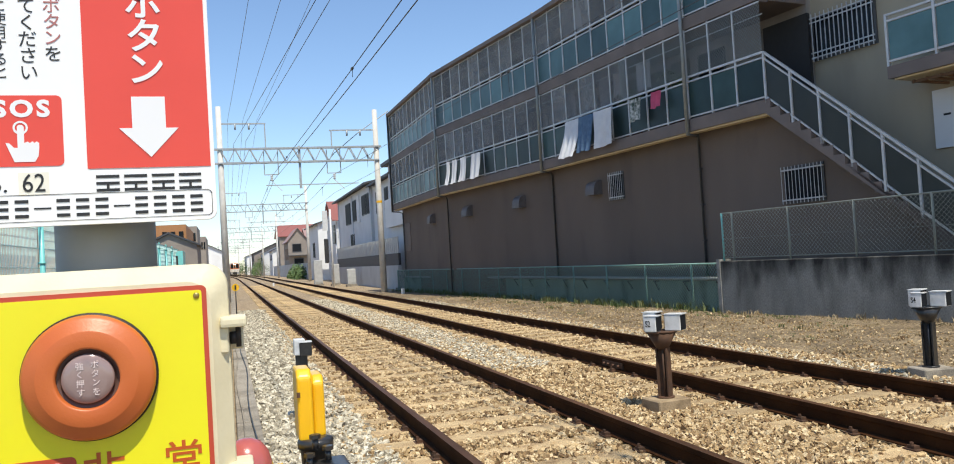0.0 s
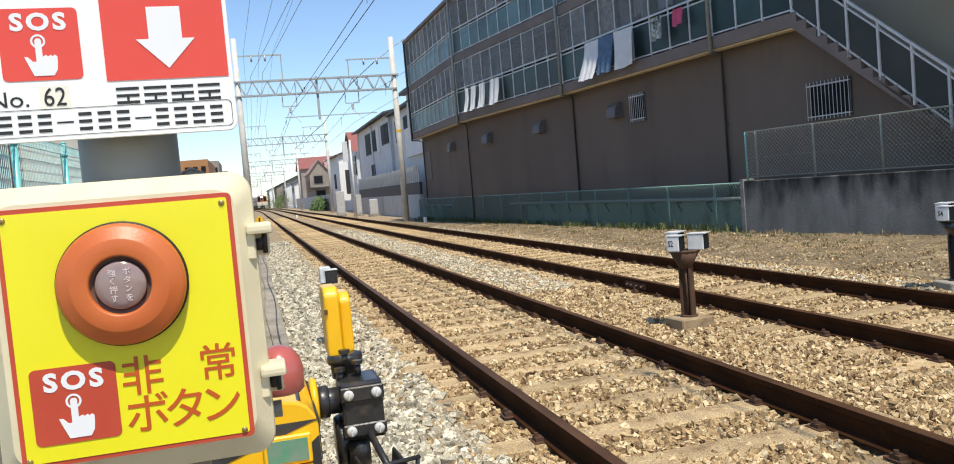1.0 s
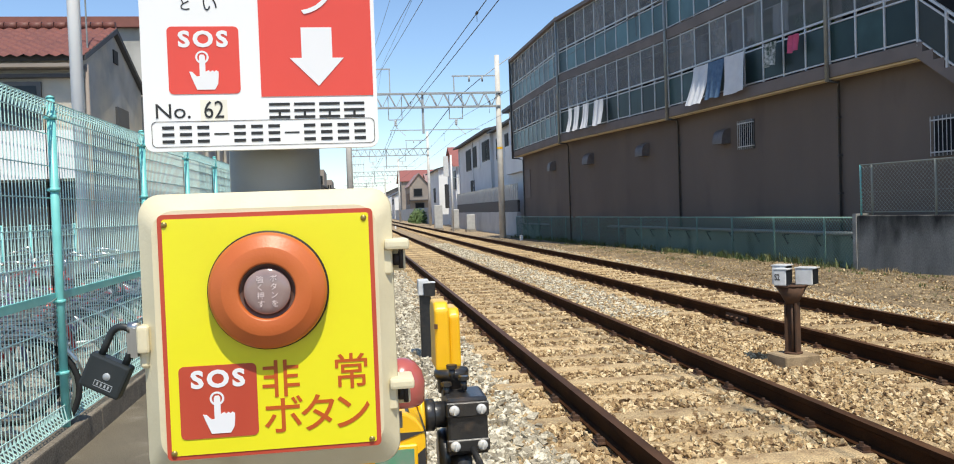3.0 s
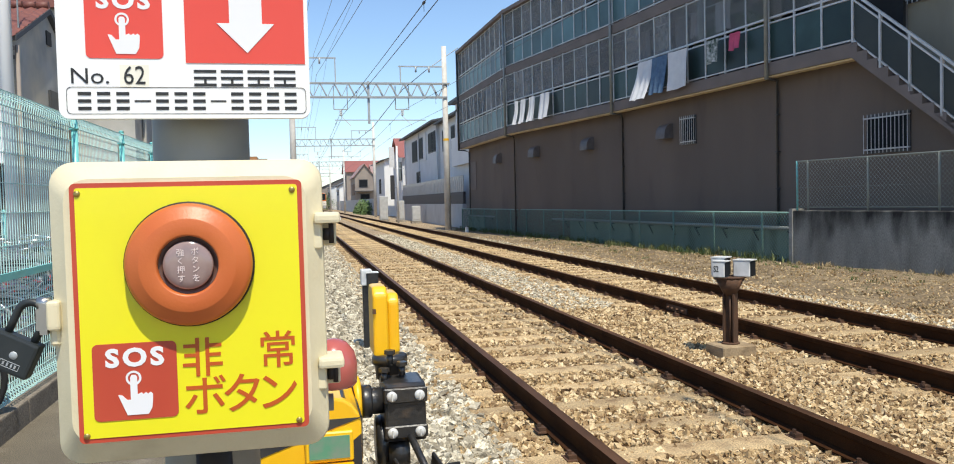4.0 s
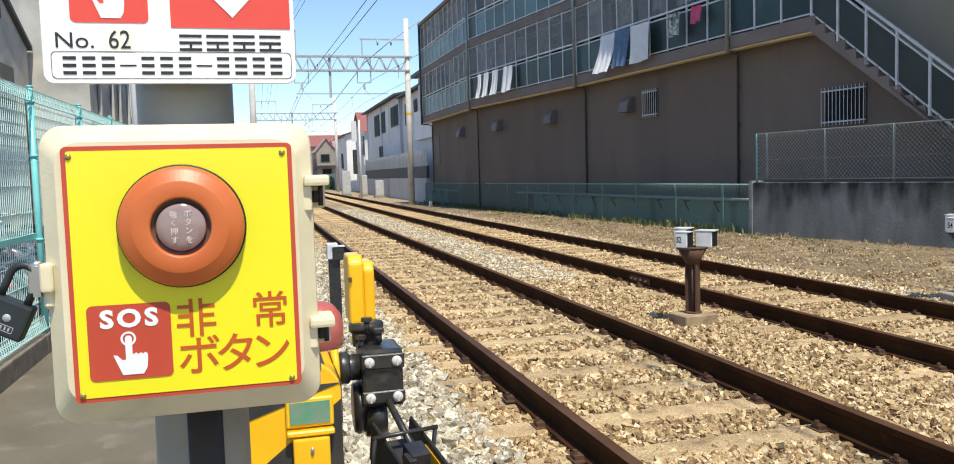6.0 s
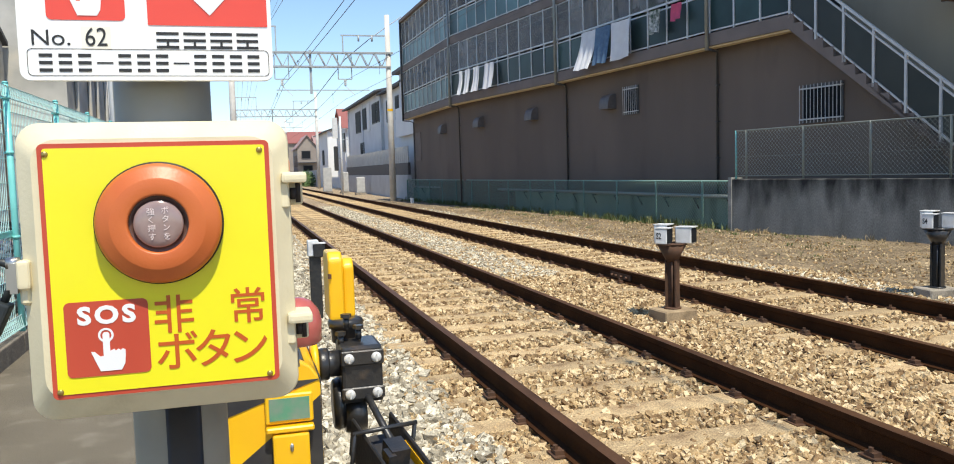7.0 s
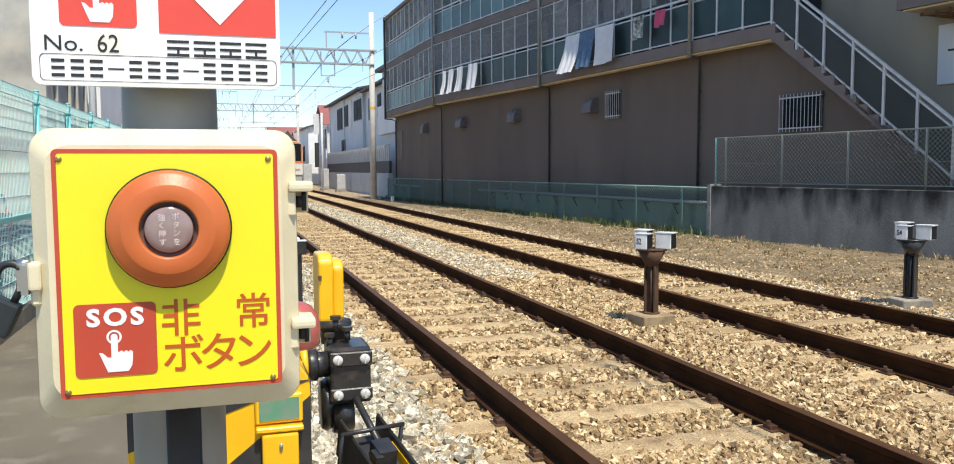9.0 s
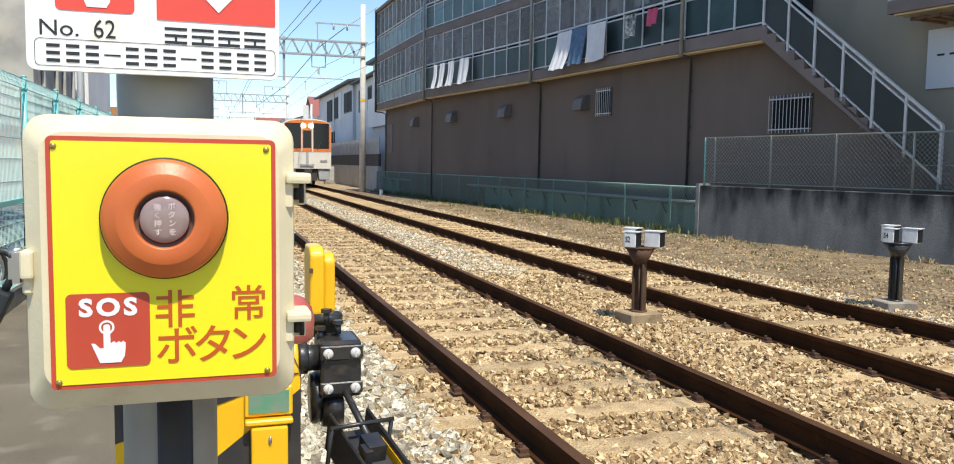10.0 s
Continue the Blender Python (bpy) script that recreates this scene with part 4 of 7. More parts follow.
# arm holder: two cheeks that carry the boom towards the road
ARM0, ARM1 = Vector((0.2, 1.99, 0.79)), Vector((0.375, 1.25, 0.57))
d = (ARM1 - ARM0).normalized()
side = Vector((0, 0, 1)).cross(d).normalized()
upv = d.cross(side)
for s in (-1, 1):
    bm = bmesh.new()
    m = Matrix((( d.x, side.x, upv.x, ARM0.x + side.x * s * 0.048), (d.y, side.y, upv.y, ARM0.y + side.y * s * 0.048), (d.z, side.z, upv.z, ARM0.z + side.z * s * 0.048), (0, 0, 0, 1)))
    box(bm, 0.06, 0.5, -0.004, 0.004, -0.05, 0.05, m)
    bevelled(bm, 0.003, 1)
    part("arm_cheek", bm, M_BLACK_IRON, gate)
    bm = bmesh.new()
    box(bm, 0.16, 0.48, -0.0055 if s > 0 else 0.0042, -0.0042 if s > 0 else 0.0055, -0.028, 0.032, m)
    part("cheek_pad", bm, M_AMBER, gate, "worn wooden-yellow pad")
bm = bmesh.new()
m = Matrix(((d.x, side.x, upv.x, ARM0.x), (d.y, side.y, upv.y, ARM0.y), (d.z, side.z, upv.z, ARM0.z), (0, 0, 0, 1)))
box(bm, 0.1, 0.95, -0.036, 0.036, -0.045, 0.02, m)
bevelled(bm, 0.006, 2)
part("boom", bm, M_STRIPE_BLACK, gate, "black section of the barrier boom")
bm = bmesh.new()
p0, p1 = m @ Vector((-0.05, 0.012, 0.075)), m @ Vector((0.2, 0.0, 0.045))
tube(bm, p0, p1, 0.0085, 10)
box(bm, 0.18, 0.235, -0.022, 0.022, 0.02, 0.06, m)
box(bm, 0.21, 0.245, -0.034, -0.016, 0.02, 0.056, m)
part("tie_rod", bm, M_BLACK_IRON, gate)
bm = bmesh.new()
lathe(bm, [(0.011, -0.007), (0.019, -0.007), (0.019, 0.007), (0.011, 0.007), (0.011, -0.007)], Matrix.Translation(p0) @ pose(0, 0, 0, 70, 0, 20), 20)
bar(bm, p0 + Vector((0, 0, -0.004)), p0 + Vector((0.004, 0.03, 0.05)), 0.012)
part("shackle_ring", bm, M_BLACK_IRON, gate)
bm = bmesh.new()
for s in (-1, 1):
    q0 = m @ Vector((0.14, s * 0.075, -0.12))
    q1 = m @ Vector((0.14, s * 0.075, 0.062))
    tube(bm, q0, q1, 0.0055, 8)
tube(bm, m @ Vector((0.14, -0.08, 0.06)), m @ Vector((0.14, 0.08, 0.06)), 0.0055, 8)
part("guard_bow", bm, M_BLACK_IRON, gate)
# red side lamp between box and machine
lamp = thing("red_lamp", "red translucent lamp behind the button box", "lamp")
bm = bmesh.new()
lathe(bm, [(0.0, -0.029), (0.028, -0.029), (0.033, -0.024), (0.034, 0.004), (0.03, 0.02), (0.02, 0.033), (0.009, 0.038), (0.0, 0.039)], Matrix.Translation((0.011, 1.2, 1.181)), 32)
part("lens", bm, M_RED_LENS, lamp)
bm = bmesh.new()
tube(bm, (-0.09, 1.2, 1.13), (0.01, 1.2, 1.13), 0.012, 10)
part("bracket", bm, M_POST, lamp)


# ---- obstacle sensors ----
def sensor(name, m, tag, label, post_m, foot_m):
    th = thing(name, label, "track sensor", "sensors", at=m)
    bm = bmesh.new()
    box(bm, -0.175, 0.175, -0.155, 0.155, -0.14, 0.1)
    bevelled(bm, 0.012, 1)
    part("foot", bm, foot_m, th, "weathered concrete block", at=pose(0, 0, 0, 0, 0, 55))
    bm = bmesh.new()
    tube(bm, (0, 0, 0.1), (0, 0, 0.115), 0.085, 12)
    for a in (-0.048, 0.048):
        box(bm, a - 0.007, a + 0.007, -0.05, 0.05, 0.115, 0.57)
    box(bm, -0.042, 0.042, -0.02, -0.005, 0.115, 0.57)
    tube(bm, (0.012, -0.035, 0.115), (0.012, -0.035, 0.57), 0.011, 8)
    part("post", bm, post_m, th, "dark iron post")
    bm = bmesh.new()
    tube(bm, (0, 0, 0.56), (0, 0, 0.72), 0.055, 12, 0.14)
    tube(bm, (0, 0, 0.72), (0, 0, 0.735), 0.15, 12)
    box(bm, -0.09, 0.03, -0.17, 0.0, 0.722, 0.734)
    part("funnel", bm, post_m, th)
    for dx, dy, hx, hy, z1 in ((-0.1, 0.03, 0.065, 0.075, 0.905), (-0.04, -0.115, 0.06, 0.06, 0.88), (0.125, 0.035, 0.08, 0.07, 0.885)):
        bm = bmesh.new()
        box(bm, dx - hx, dx + hx, dy - hy, dy + hy, 0.735, z1)
        bevelled(bm, 0.008, 1)
        head = part("head", bm, M_SENSOR_WHITE, th, "white sensor head with black window")
        bm = bmesh.new()
        box(bm, dx + hx + 0.0005, dx + hx + 0.0035, dy - hy + 0.006, dy + hy - 0.006, 0.742, z1 - 0.006)
        part("window", bm, M_ROOM, head)
        bm = bmesh.new()
        box(bm, dx - hx - 0.004, dx + hx + 0.014, dy - hy - 0.004, dy + hy + 0.004, z1 + 0.001, z1 + 0.009)
        part("hood", bm, M_SENSOR_WHITE, head)
    if tag:
        lettering("letters", tag, 0.08, Matrix.Translation((-0.06, -0.1768, 0.81)), M_BLACK_PRINT, th, bold=0.0015, sx=0.65)
    return th


sensor("track_sensor", pose(4.085, 7.38, -0.165, 0, 0, -51) @ Matrix.Scale(1.045, 4), "S2", "white three-headed sensor on a rusty post between the tracks", M_RUST, M_FOOT)
sensor("track_sensor", pose(7.33, 7.32, -0.17, 0, 0, -66) @ Matrix.Scale(1.05, 4), "S4", "white three-headed sensor on a dark post beside the verge", M_BLACK_IRON, M_CONCRETE)
slim = thing("track_sensor", "slim sensor on a black post beside the cable trough", "track sensor", "sensors", at=pose(0.695, 8.9, -0.23))
bm = bmesh.new()
box(bm, -0.15, 0.15, -0.15, 0.15, -0.12, 0.08)
bevelled(bm, 0.01, 1)
part("foot", bm, M_FOOT, slim)
bm = bmesh.new()
box(bm, -0.07, 0.05, -0.05, 0.05, 0.08, 0.76)
bevelled(bm, 0.008, 1)
part("post", bm, M_BLACK_IRON, slim)
bm = bmesh.new()
box(bm, -0.085, 0.03, -0.08, 0.05, 0.76, 0.93)
bevelled(bm, 0.008, 1)
head = part("head", bm, M_SENSOR_WHITE, slim)
bm = bmesh.new()
box(bm, -0.03, 0.095, -0.1, 0.03, 0.75, 0.89)
bevelled(bm, 0.008, 1)
part("window_box", bm, M_BLACK_IRON, head)
bm = bmesh.new()
box(bm, -0.035, 0.1, -0.105, 0.035, 0.891, 0.9)
part("hood", bm, M_SENSOR_WHITE, head)


# ---- apartment house ----
def frame_of(a, b):
    """Along a wall from a to b: x runs along it, y goes into it, z is up. With its length."""
    a, b = Vector((*a, 0)), Vector((*b, 0))
    e = (b - a).normalized()
    n = Vector((-e.y, e.x, 0))
    return Matrix(((e.x, n.x, 0, a.x), (e.y, n.y, 0, a.y), (0, 0, 1, 0), (0, 0, 0, 1))), (b - a).length


FLOORS = ((4.2, 4.5), (6.72, 7.02))
house = thing("apartment_house", "three-storey brown apartment house with open walkways and outside stairs", "apartment building")
SEGS = [frame_of(a, b) for a, b in zip(FACADE, FACADE[1:])]
STAIR, _ = frame_of(FACADE[-1], (12.6, 7.4))


def mitre(i, d):
    """World x, y at the vertex i of the facade, moved d into the house."""
    p = Vector(FACADE[i])
    ns = []
    if i > 0:
        ns.append(SEGS[i - 1][0].to_3x3() @ Vector((0, 1, 0)))
    if i < len(SEGS):
        ns.append(SEGS[i][0].to_3x3() @ Vector((0, 1, 0)))
    n = sum(ns, Vector()).normalized()
    k = d / max(0.5, n.dot(ns[0]))
    return p.x + n.x * k, p.y + n.y * k


def strip(bm, i, d0, d1, z0, z1):
    """A block along segment i between the depths d0 and d1, mitred at its ends."""
    q = [mitre(i, d0), mitre(i + 1, d0), mitre(i + 1, d1), mitre(i, d1)]
    lo = [bm.verts.new((x, y, z0)) for x, y in q]
    hi = [bm.verts.new((x, y, z1)) for x, y in q]
    bm.faces.new(lo)
    bm.faces.new(hi)
    for k in range(4):
        bm.faces.new((lo[k], lo[(k + 1) % 4], hi[(k + 1) % 4], hi[k]))


def pw(name, mtx, material, parent, x0, x1, y0, y1, z0, z1, label="", bev=0.0):
    bm = bmesh.new()
    box(bm, x0, x1, y0, y1, z0, z1)
    if bev:
        bevelled(bm, bev, 1)
    return part(name, bm, material, parent, label, at=mtx)


COUNT = (11, 10, 9, 3)
for i, (S, L) in enumerate(SEGS):
    bm = bmesh.new()
    strip(bm, i, 0.5, 0.75, -0.4, 4.2)
    part("lower_wall", bm, M_BROWN, house, "plain brown rendered wall")
    bm = bmesh.new()
    strip(bm, i, 1.45, 1.7, 4.45, 9.32)
    part("walkway_wall", bm, M_BACK, house)
    bm = bmesh.new()
    strip(bm, i, -0.12, 9.0, 9.3, 9.44)
    part("roof", bm, M_SLAB, house)
    n = COUNT[i]
    for fl, (z0, z1) in enumerate(FLOORS):
        bm = bmesh.new()
        strip(bm, i, 0.0, 1.46, z0, z1)
        part("walkway_slab", bm, M_SLAB, house, "brown concrete slab edge")
        bm = bmesh.new()
        strip(bm, i, 0.06, 0.3, z0 - 0.04, z0 - 0.003)
        if fl == 0:
            part("soffit_trim", bm, M_TRIM, house, "cream soffit trim")
        else:
            part("soffit_trim", bm, M_SLAB, house)
        ceil = 6.72 if fl == 0 else 9.3
        bm = bmesh.new()
        for zz, w in ((z1 + 1.05, 0.05), (z1 + 0.93, 0.035), (z1 + 0.06, 0.035)):
            box(bm, 0, L, 0.02, 0.02 + w, zz - w / 2, zz + w / 2)
        railing = part("railing", bm, M_ALU, house, "pale aluminium railing", at=S)
        # upper floor and far bays take the lit panel tone
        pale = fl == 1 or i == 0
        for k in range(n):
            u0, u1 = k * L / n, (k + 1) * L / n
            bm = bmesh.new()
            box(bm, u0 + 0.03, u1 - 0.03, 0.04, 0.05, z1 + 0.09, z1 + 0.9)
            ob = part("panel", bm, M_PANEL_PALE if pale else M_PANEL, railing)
            bm = bmesh.new()
            box(bm, u0 - 0.022, u0 + 0.022, 0.015, 0.06, z1 - 0.12, z1 + 1.05)
            box(bm, u0 - 0.019, u0 + 0.019, 0.012, 0.046, z1 + 1.05, ceil)
            part("baluster", bm, M_ALU, railing)
            # bird net stretched over the opening of the bay
            if i < 2 or (i == 2 and k < 6):
                bm = bmesh.new()
                box(bm, u0 + 0.02, u1 - 0.02, 0.032, 0.036, z1 + 1.08, ceil - 0.07)
                part("net_panel", bm, M_NET, railing, "grey bird net")
        # hanging rail under the ceiling
        bm = bmesh.new()
        box(bm, 0, L, 0.1, 0.12, ceil - 0.32, ceil - 0.3)
        box(bm, 0, L, 0.02, 0.045, ceil - 0.06, ceil - 0.03)
        part("drying_rail", bm, M_ALU, house, at=S)
        # doors and windows of the flats
        if i < 3:
            for k in range(3):
                u = L * (k + 0.5) / 3
                pw("flat_door", S, M_DOOR, house, u - 1.15, u - 0.35, 1.41, 1.46, z1, z1 + 2.0, "dark grey flat door")
                fr = pw("flat_window", S, M_ALU_DARK, house, u + 0.05, u + 1.1, 1.4, 1.46, z1 + 0.85, z1 + 1.95)
                pw("pane", Matrix(), M_ROOM, fr, u + 0.1, u + 1.05, 1.39, 1.405, z1 + 0.9, z1 + 1.9)
    # downpipes with brackets
    bm = bmesh.new()
    tube(bm, (0.0, -0.06, 4.1), (0.0, -0.06, 9.5), 0.05, 10)
    dp_ = part("downpipe", bm, M_WIRE if i else M_ALU_DARK, house, "pale grey downpipe", at=S)
    bm = bmesh.new()
    sweep(bm, [(0.0, -0.02, 4.12), (-0.04, 0.3, 4.1), (-0.22 if i else 0.3, 0.44, 4.0), (-0.22 if i else 0.3, 0.44, -0.3)], 0.034, 10)
    low_pipe = part("downpipe", bm, M_ALU_DARK, house, "dark brown downpipe", at=S)
    for z in (0.6, 1.5, 2.4, 3.3):
        bm = bmesh.new()
        box(bm, (-0.22 if i else 0.3) - 0.05, (-0.22 if i else 0.3) + 0.05, 0.4, 0.49, z - 0.015, z + 0.015)
        part("pipe_clip", bm, M_ALU_DARK, low_pipe)

# mesh screens over the railing of the near bays
for i, fl in ((3, 0), (2, 0), (2, 1), (3, 1)):
    S, L = SEGS[i]
    z1 = FLOORS[fl][1] + 1.07
    top = (6.7 if fl == 0 else 9.28)
    u_from = 0.0 if i == 3 else L * 0.62
    bm = bmesh.new()
    step = 0.085
    H = top - z1
    for k in range(int((L - u_from + H) / step)):
        u = u_from + k * step
        a0, b0 = (u, z1), (u - H, top)
        if b0[0] < u_from:
            b0 = (u_from, z1 + (u - u_from))
        if a0[0] > L:
            a0 = (L, z1 + (u - L))
        bar(bm, (a0[0], 0.03, a0[1]), (b0[0], 0.03, b0[1]), 0.009)
        c0, d0 = (L + u_from - a0[0], a0[1]), (L + u_from - b0[0], b0[1])
        bar(bm, (c0[0], 0.033, c0[1]), (d0[0], 0.033, d0[1]), 0.009)
    part("mesh_screen", bm, M_WIRE, house, "grey diamond mesh screen", at=S)

# ends and inner body
bm = bmesh.new()
strip(bm, 0, 0.75, 9.0, -0.4, 4.2)
for i in (1, 2, 3):
    strip(bm, i, 0.75, 9.0, -0.4, 4.2)
for i in range(4):
    strip(bm, i, 1.7, 9.0, 4.2, 9.3)
part("inner_body", bm, M_BROWN, house)
S0 = SEGS[0][0]
pw("end_screen", S0, M_ALU_DARK, house, -0.12, -0.06, 0.0, 1.6, 4.2, 9.44)

# barred windows, hoods and the bricked-up opening of the lower wall
def barred_window(S, d, u0, u1, z0, z1, nb):
    w = pw("barred_window", S, M_ALU_DARK, house, u0, u1, d - 0.03, d + 0.02, z0, z1, "window behind pale metal bars")
    bm = bmesh.new()
    box(bm, u0 + 0.05, u1 - 0.05, d - 0.036, d - 0.031, z0 + 0.05, z1 - 0.05)
    part("pane", bm, M_ROOM, w)
    for k in range(nb):
        u = u0 + (u1 - u0) * k / (nb - 1)
        pw("bar", Matrix(), M_ALU, w, u - 0.0065, u + 0.0065, d - 0.108, d - 0.1, z0, z1)
    for z in (z0 + 0.08, z1 - 0.08):
        rail = pw("cross_rail", Matrix(), M_ALU, w, u0 - 0.02, u1 + 0.02, d - 0.1, d - 0.08, z - 0.015, z + 0.015)
        for u in (u0, u1):
            pw("rail_stay", Matrix(), M_ALU, w, u - 0.012, u + 0.012, d - 0.08, d - 0.03, z - 0.012, z + 0.012)


barred_window(SEGS[2][0], 0.5, 3.34, 4.04, 2.86, 3.68, 8)
barred_window(STAIR, 0.5, -0.06, 1.05, 2.18, 3.0, 12)
for i, u in ((2, 2.55), (1, 6.42), (1, 1.92), (0, 6.65)):
    S = SEGS[i][0]
    bm = bmesh.new()
    prof = [(0.0, -0.22), (0.0, 0.22)] + [(-0.3 * math.cos(radians(a)) ** 0.7, -0.22 + 0.44 * math.sin(radians(a)) ** 0.8) for a in (90, 78, 66, 54, 42, 30, 18, 8, 0)][1:]
    A = [bm.verts.new((u - 0.26, 0.5 + y, 3.32 + z)) for y, z in prof]
    B = [bm.verts.new((u + 0.26, 0.5 + y, 3.32 + z)) for y, z in prof]
    n = len(prof)
    for k in range(n):
        bm.faces.new((A[k], A[(k + 1) % n], B[(k + 1) % n], B[k]))
    bm.faces.new(A)
    bm.faces.new(B)
    part("vent_hood", bm, M_HOOD, house, "grey-brown rounded vent hood", at=S)
pw("blind_window", S0, M_SLAB, house, 0.5, 1.7, 0.47, 0.52, 1.95, 3.42, "shallow blind window")

# stairs along the wall
def stair_z(u):
    return 4.5 - 0.8 * (u - 0.12)


bm = bmesh.new()
u, z = 0.16, 4.5
prof = [(0.0, 4.5), (0.16, 4.5)]
while z > 1.1:
    z -= 0.21
    prof += [(u, z), (u + 0.2625, z)]
    u += 0.2625
prof += [(u, 0.95), (u - 0.25, 0.95), (0.0, 4.2)]
extrude(bm, prof, 0.0, 0.14, STAIR)
part("stair_stringer", bm, M_SLAB, house, "brown stepped stair side")
u, z = 0.16, 4.5
while z > 1.1:
    z -= 0.21
    pw("stair_step", STAIR, M_SLAB, house, u, u + 0.275, 0.12, 1.25, z - 0.2, z - 0.003)
    u += 0.2625
bm = bmesh.new()
posts = [(0.04 + 0.705 * k) for k in range(7)]
bar(bm, (posts[0], 0.03, 5.54), (posts[-1], 0.03, 5.54 - 0.79 * (posts[-1] - posts[0])), 0.05)
bar(bm, (posts[0], 0.03, 5.4), (posts[-1], 0.03, 5.4 - 0.79 * (posts[-1] - posts[0])), 0.035)
bar(bm, (posts[0], 0.03, 4.56), (posts[-1], 0.03, 4.56 - 0.79 * (posts[-1] - posts[0])), 0.035)
srail = part("stair_railing", bm, M_ALU, house, "pale aluminium stair railing with grey panels", at=STAIR)
for a, b in zip(posts, posts[1:]):
    bm = bmesh.new()
    za, zb = 4.56 - 0.79 * (a - posts[0]), 4.56 - 0.79 * (b - posts[0])
    q = [(a + 0.02, za + 0.02), (b - 0.02, zb + 0.02), (b - 0.02, zb + 0.82), (a + 0.02, za + 0.82)]
    extrude(bm, q, 0.035, 0.043)
    part("panel", bm, M_STAIR_PANEL, srail)
for a in posts:
    za = 4.56 - 0.79 * (a - posts[0])
    pw("baluster", Matrix(), M_ALU, srail, a - 0.025, a + 0.025, 0.0, 0.06, za - 0.14, za + 0.98)
# wall under the stairs
bm = bmesh.new()
extrude(bm, [(-0.01, -0.4), (4.6, -0.4), (4.6, 0.7), (0.15, 4.19), (-0.01, 4.19)], 0.5, 0.7, STAIR)
part("lower_wall", bm, M_BROWN, house, "brown wall under the stairs")

# beige wing behind the stairs
wing = thing("beige_wing", "beige rendered house wing with barred window and balcony", "apartment building")
pw("wall", STAIR, M_BEIGE, wing, -0.67, 14.0, 1.6, 9.0, -0.4, 12.0)
# dark panels paint the passage's shade; the wall behind is closed
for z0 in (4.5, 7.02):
    pw("passage_opening", SEGS[3][0], M_INNER_SHADE, house, 1.25, 2.6, 1.38, 1.46, z0, z0 + 2.0, "dark panel painted as the shade of an open passage")
w = pw("barred_window", STAIR, M_ALU_DARK, wing, 0.04, 1.7, 1.56, 1.62, 5.4, 6.4, "window behind pale bars")
bm = bmesh.new()
box(bm, 0.1, 1.64, 1.545, 1.56, 5.46, 6.34)
part("pane", bm, M_GLASS_DARK, w)
for k in range(15):
    uu = 0.02 + k * 0.121
    pw("bar", Matrix(), M_ALU, w, uu - 0.007, uu + 0.007, 1.42, 1.44, 5.36, 6.44)
bm = bmesh.new()
for z in (5.45, 5.56, 6.25, 6.35):
    box(bm, 0.0, 1.74, 1.44, 1.455, z - 0.014, z + 0.014)
part("bar_frame", bm, M_ALU, w)
# added slab, out of view, that keeps the sun off the stairs
pw("roof_eave", STAIR, M_SLAB, wing, -0.67, 14.0, -0.2, 1.59, 11.8, 12.0)
pw("balcony_slab", STAIR, M_SLAB, wing, 2.66, 9.0, 0.55, 1.6, 4.38, 4.62, "brown balcony slab")
pw("balcony_soffit", STAIR, M_TRIM, wing, 2.75, 9.0, 0.62, 1.58, 4.345, 4.377)
bm = bmesh.new()
for z in (4.72, 5.5, 5.62):
    box(bm, 2.66, 9.0, 0.57, 0.61, z - 0.02, z + 0.02)
brail = part("balcony_railing", bm, M_ALU, wing, at=STAIR)
for k in range(7):
    uu = 2.68 + k * 1.0
    pw("baluster", Matrix(), M_ALU, brail, uu - 0.025, uu + 0.025, 0.56, 0.62, 4.56, 5.64)
    pw("panel", Matrix(), M_PANEL_PALE, brail, uu + 0.04, uu + 0.96, 0.585, 0.595, 4.75, 5.47)
bm = bmesh.new()
for k in range(4):
    bar(bm, (3.0 + k * 0.28, 0.8, 4.28), (3.3 + k * 0.28, 1.4, 4.2), 0.05)
bar(bm, (2.95, 0.85, 4.27), (4.6, 0.85, 4.27), 0.05)
part("pole_rack", bm, M_WOOD, wing, at=STAIR)
board = thing("wall_board", "plain pale notice board fixed to the beige wall", "sign", at=STAIR)
pw("board", Matrix(), M_HOUSE_WHITE, board, 2.84, 4.4, 1.54, 1.6, 3.0, 4.14)
bm = bmesh.new()
for k in range(3):
    box(bm, 3.05 + k * 0.25, 3.2 + k * 0.25, 1.536, 1.541, 3.62, 3.66)
part("writing_bar", bm, M_BLACK_PRINT, board)


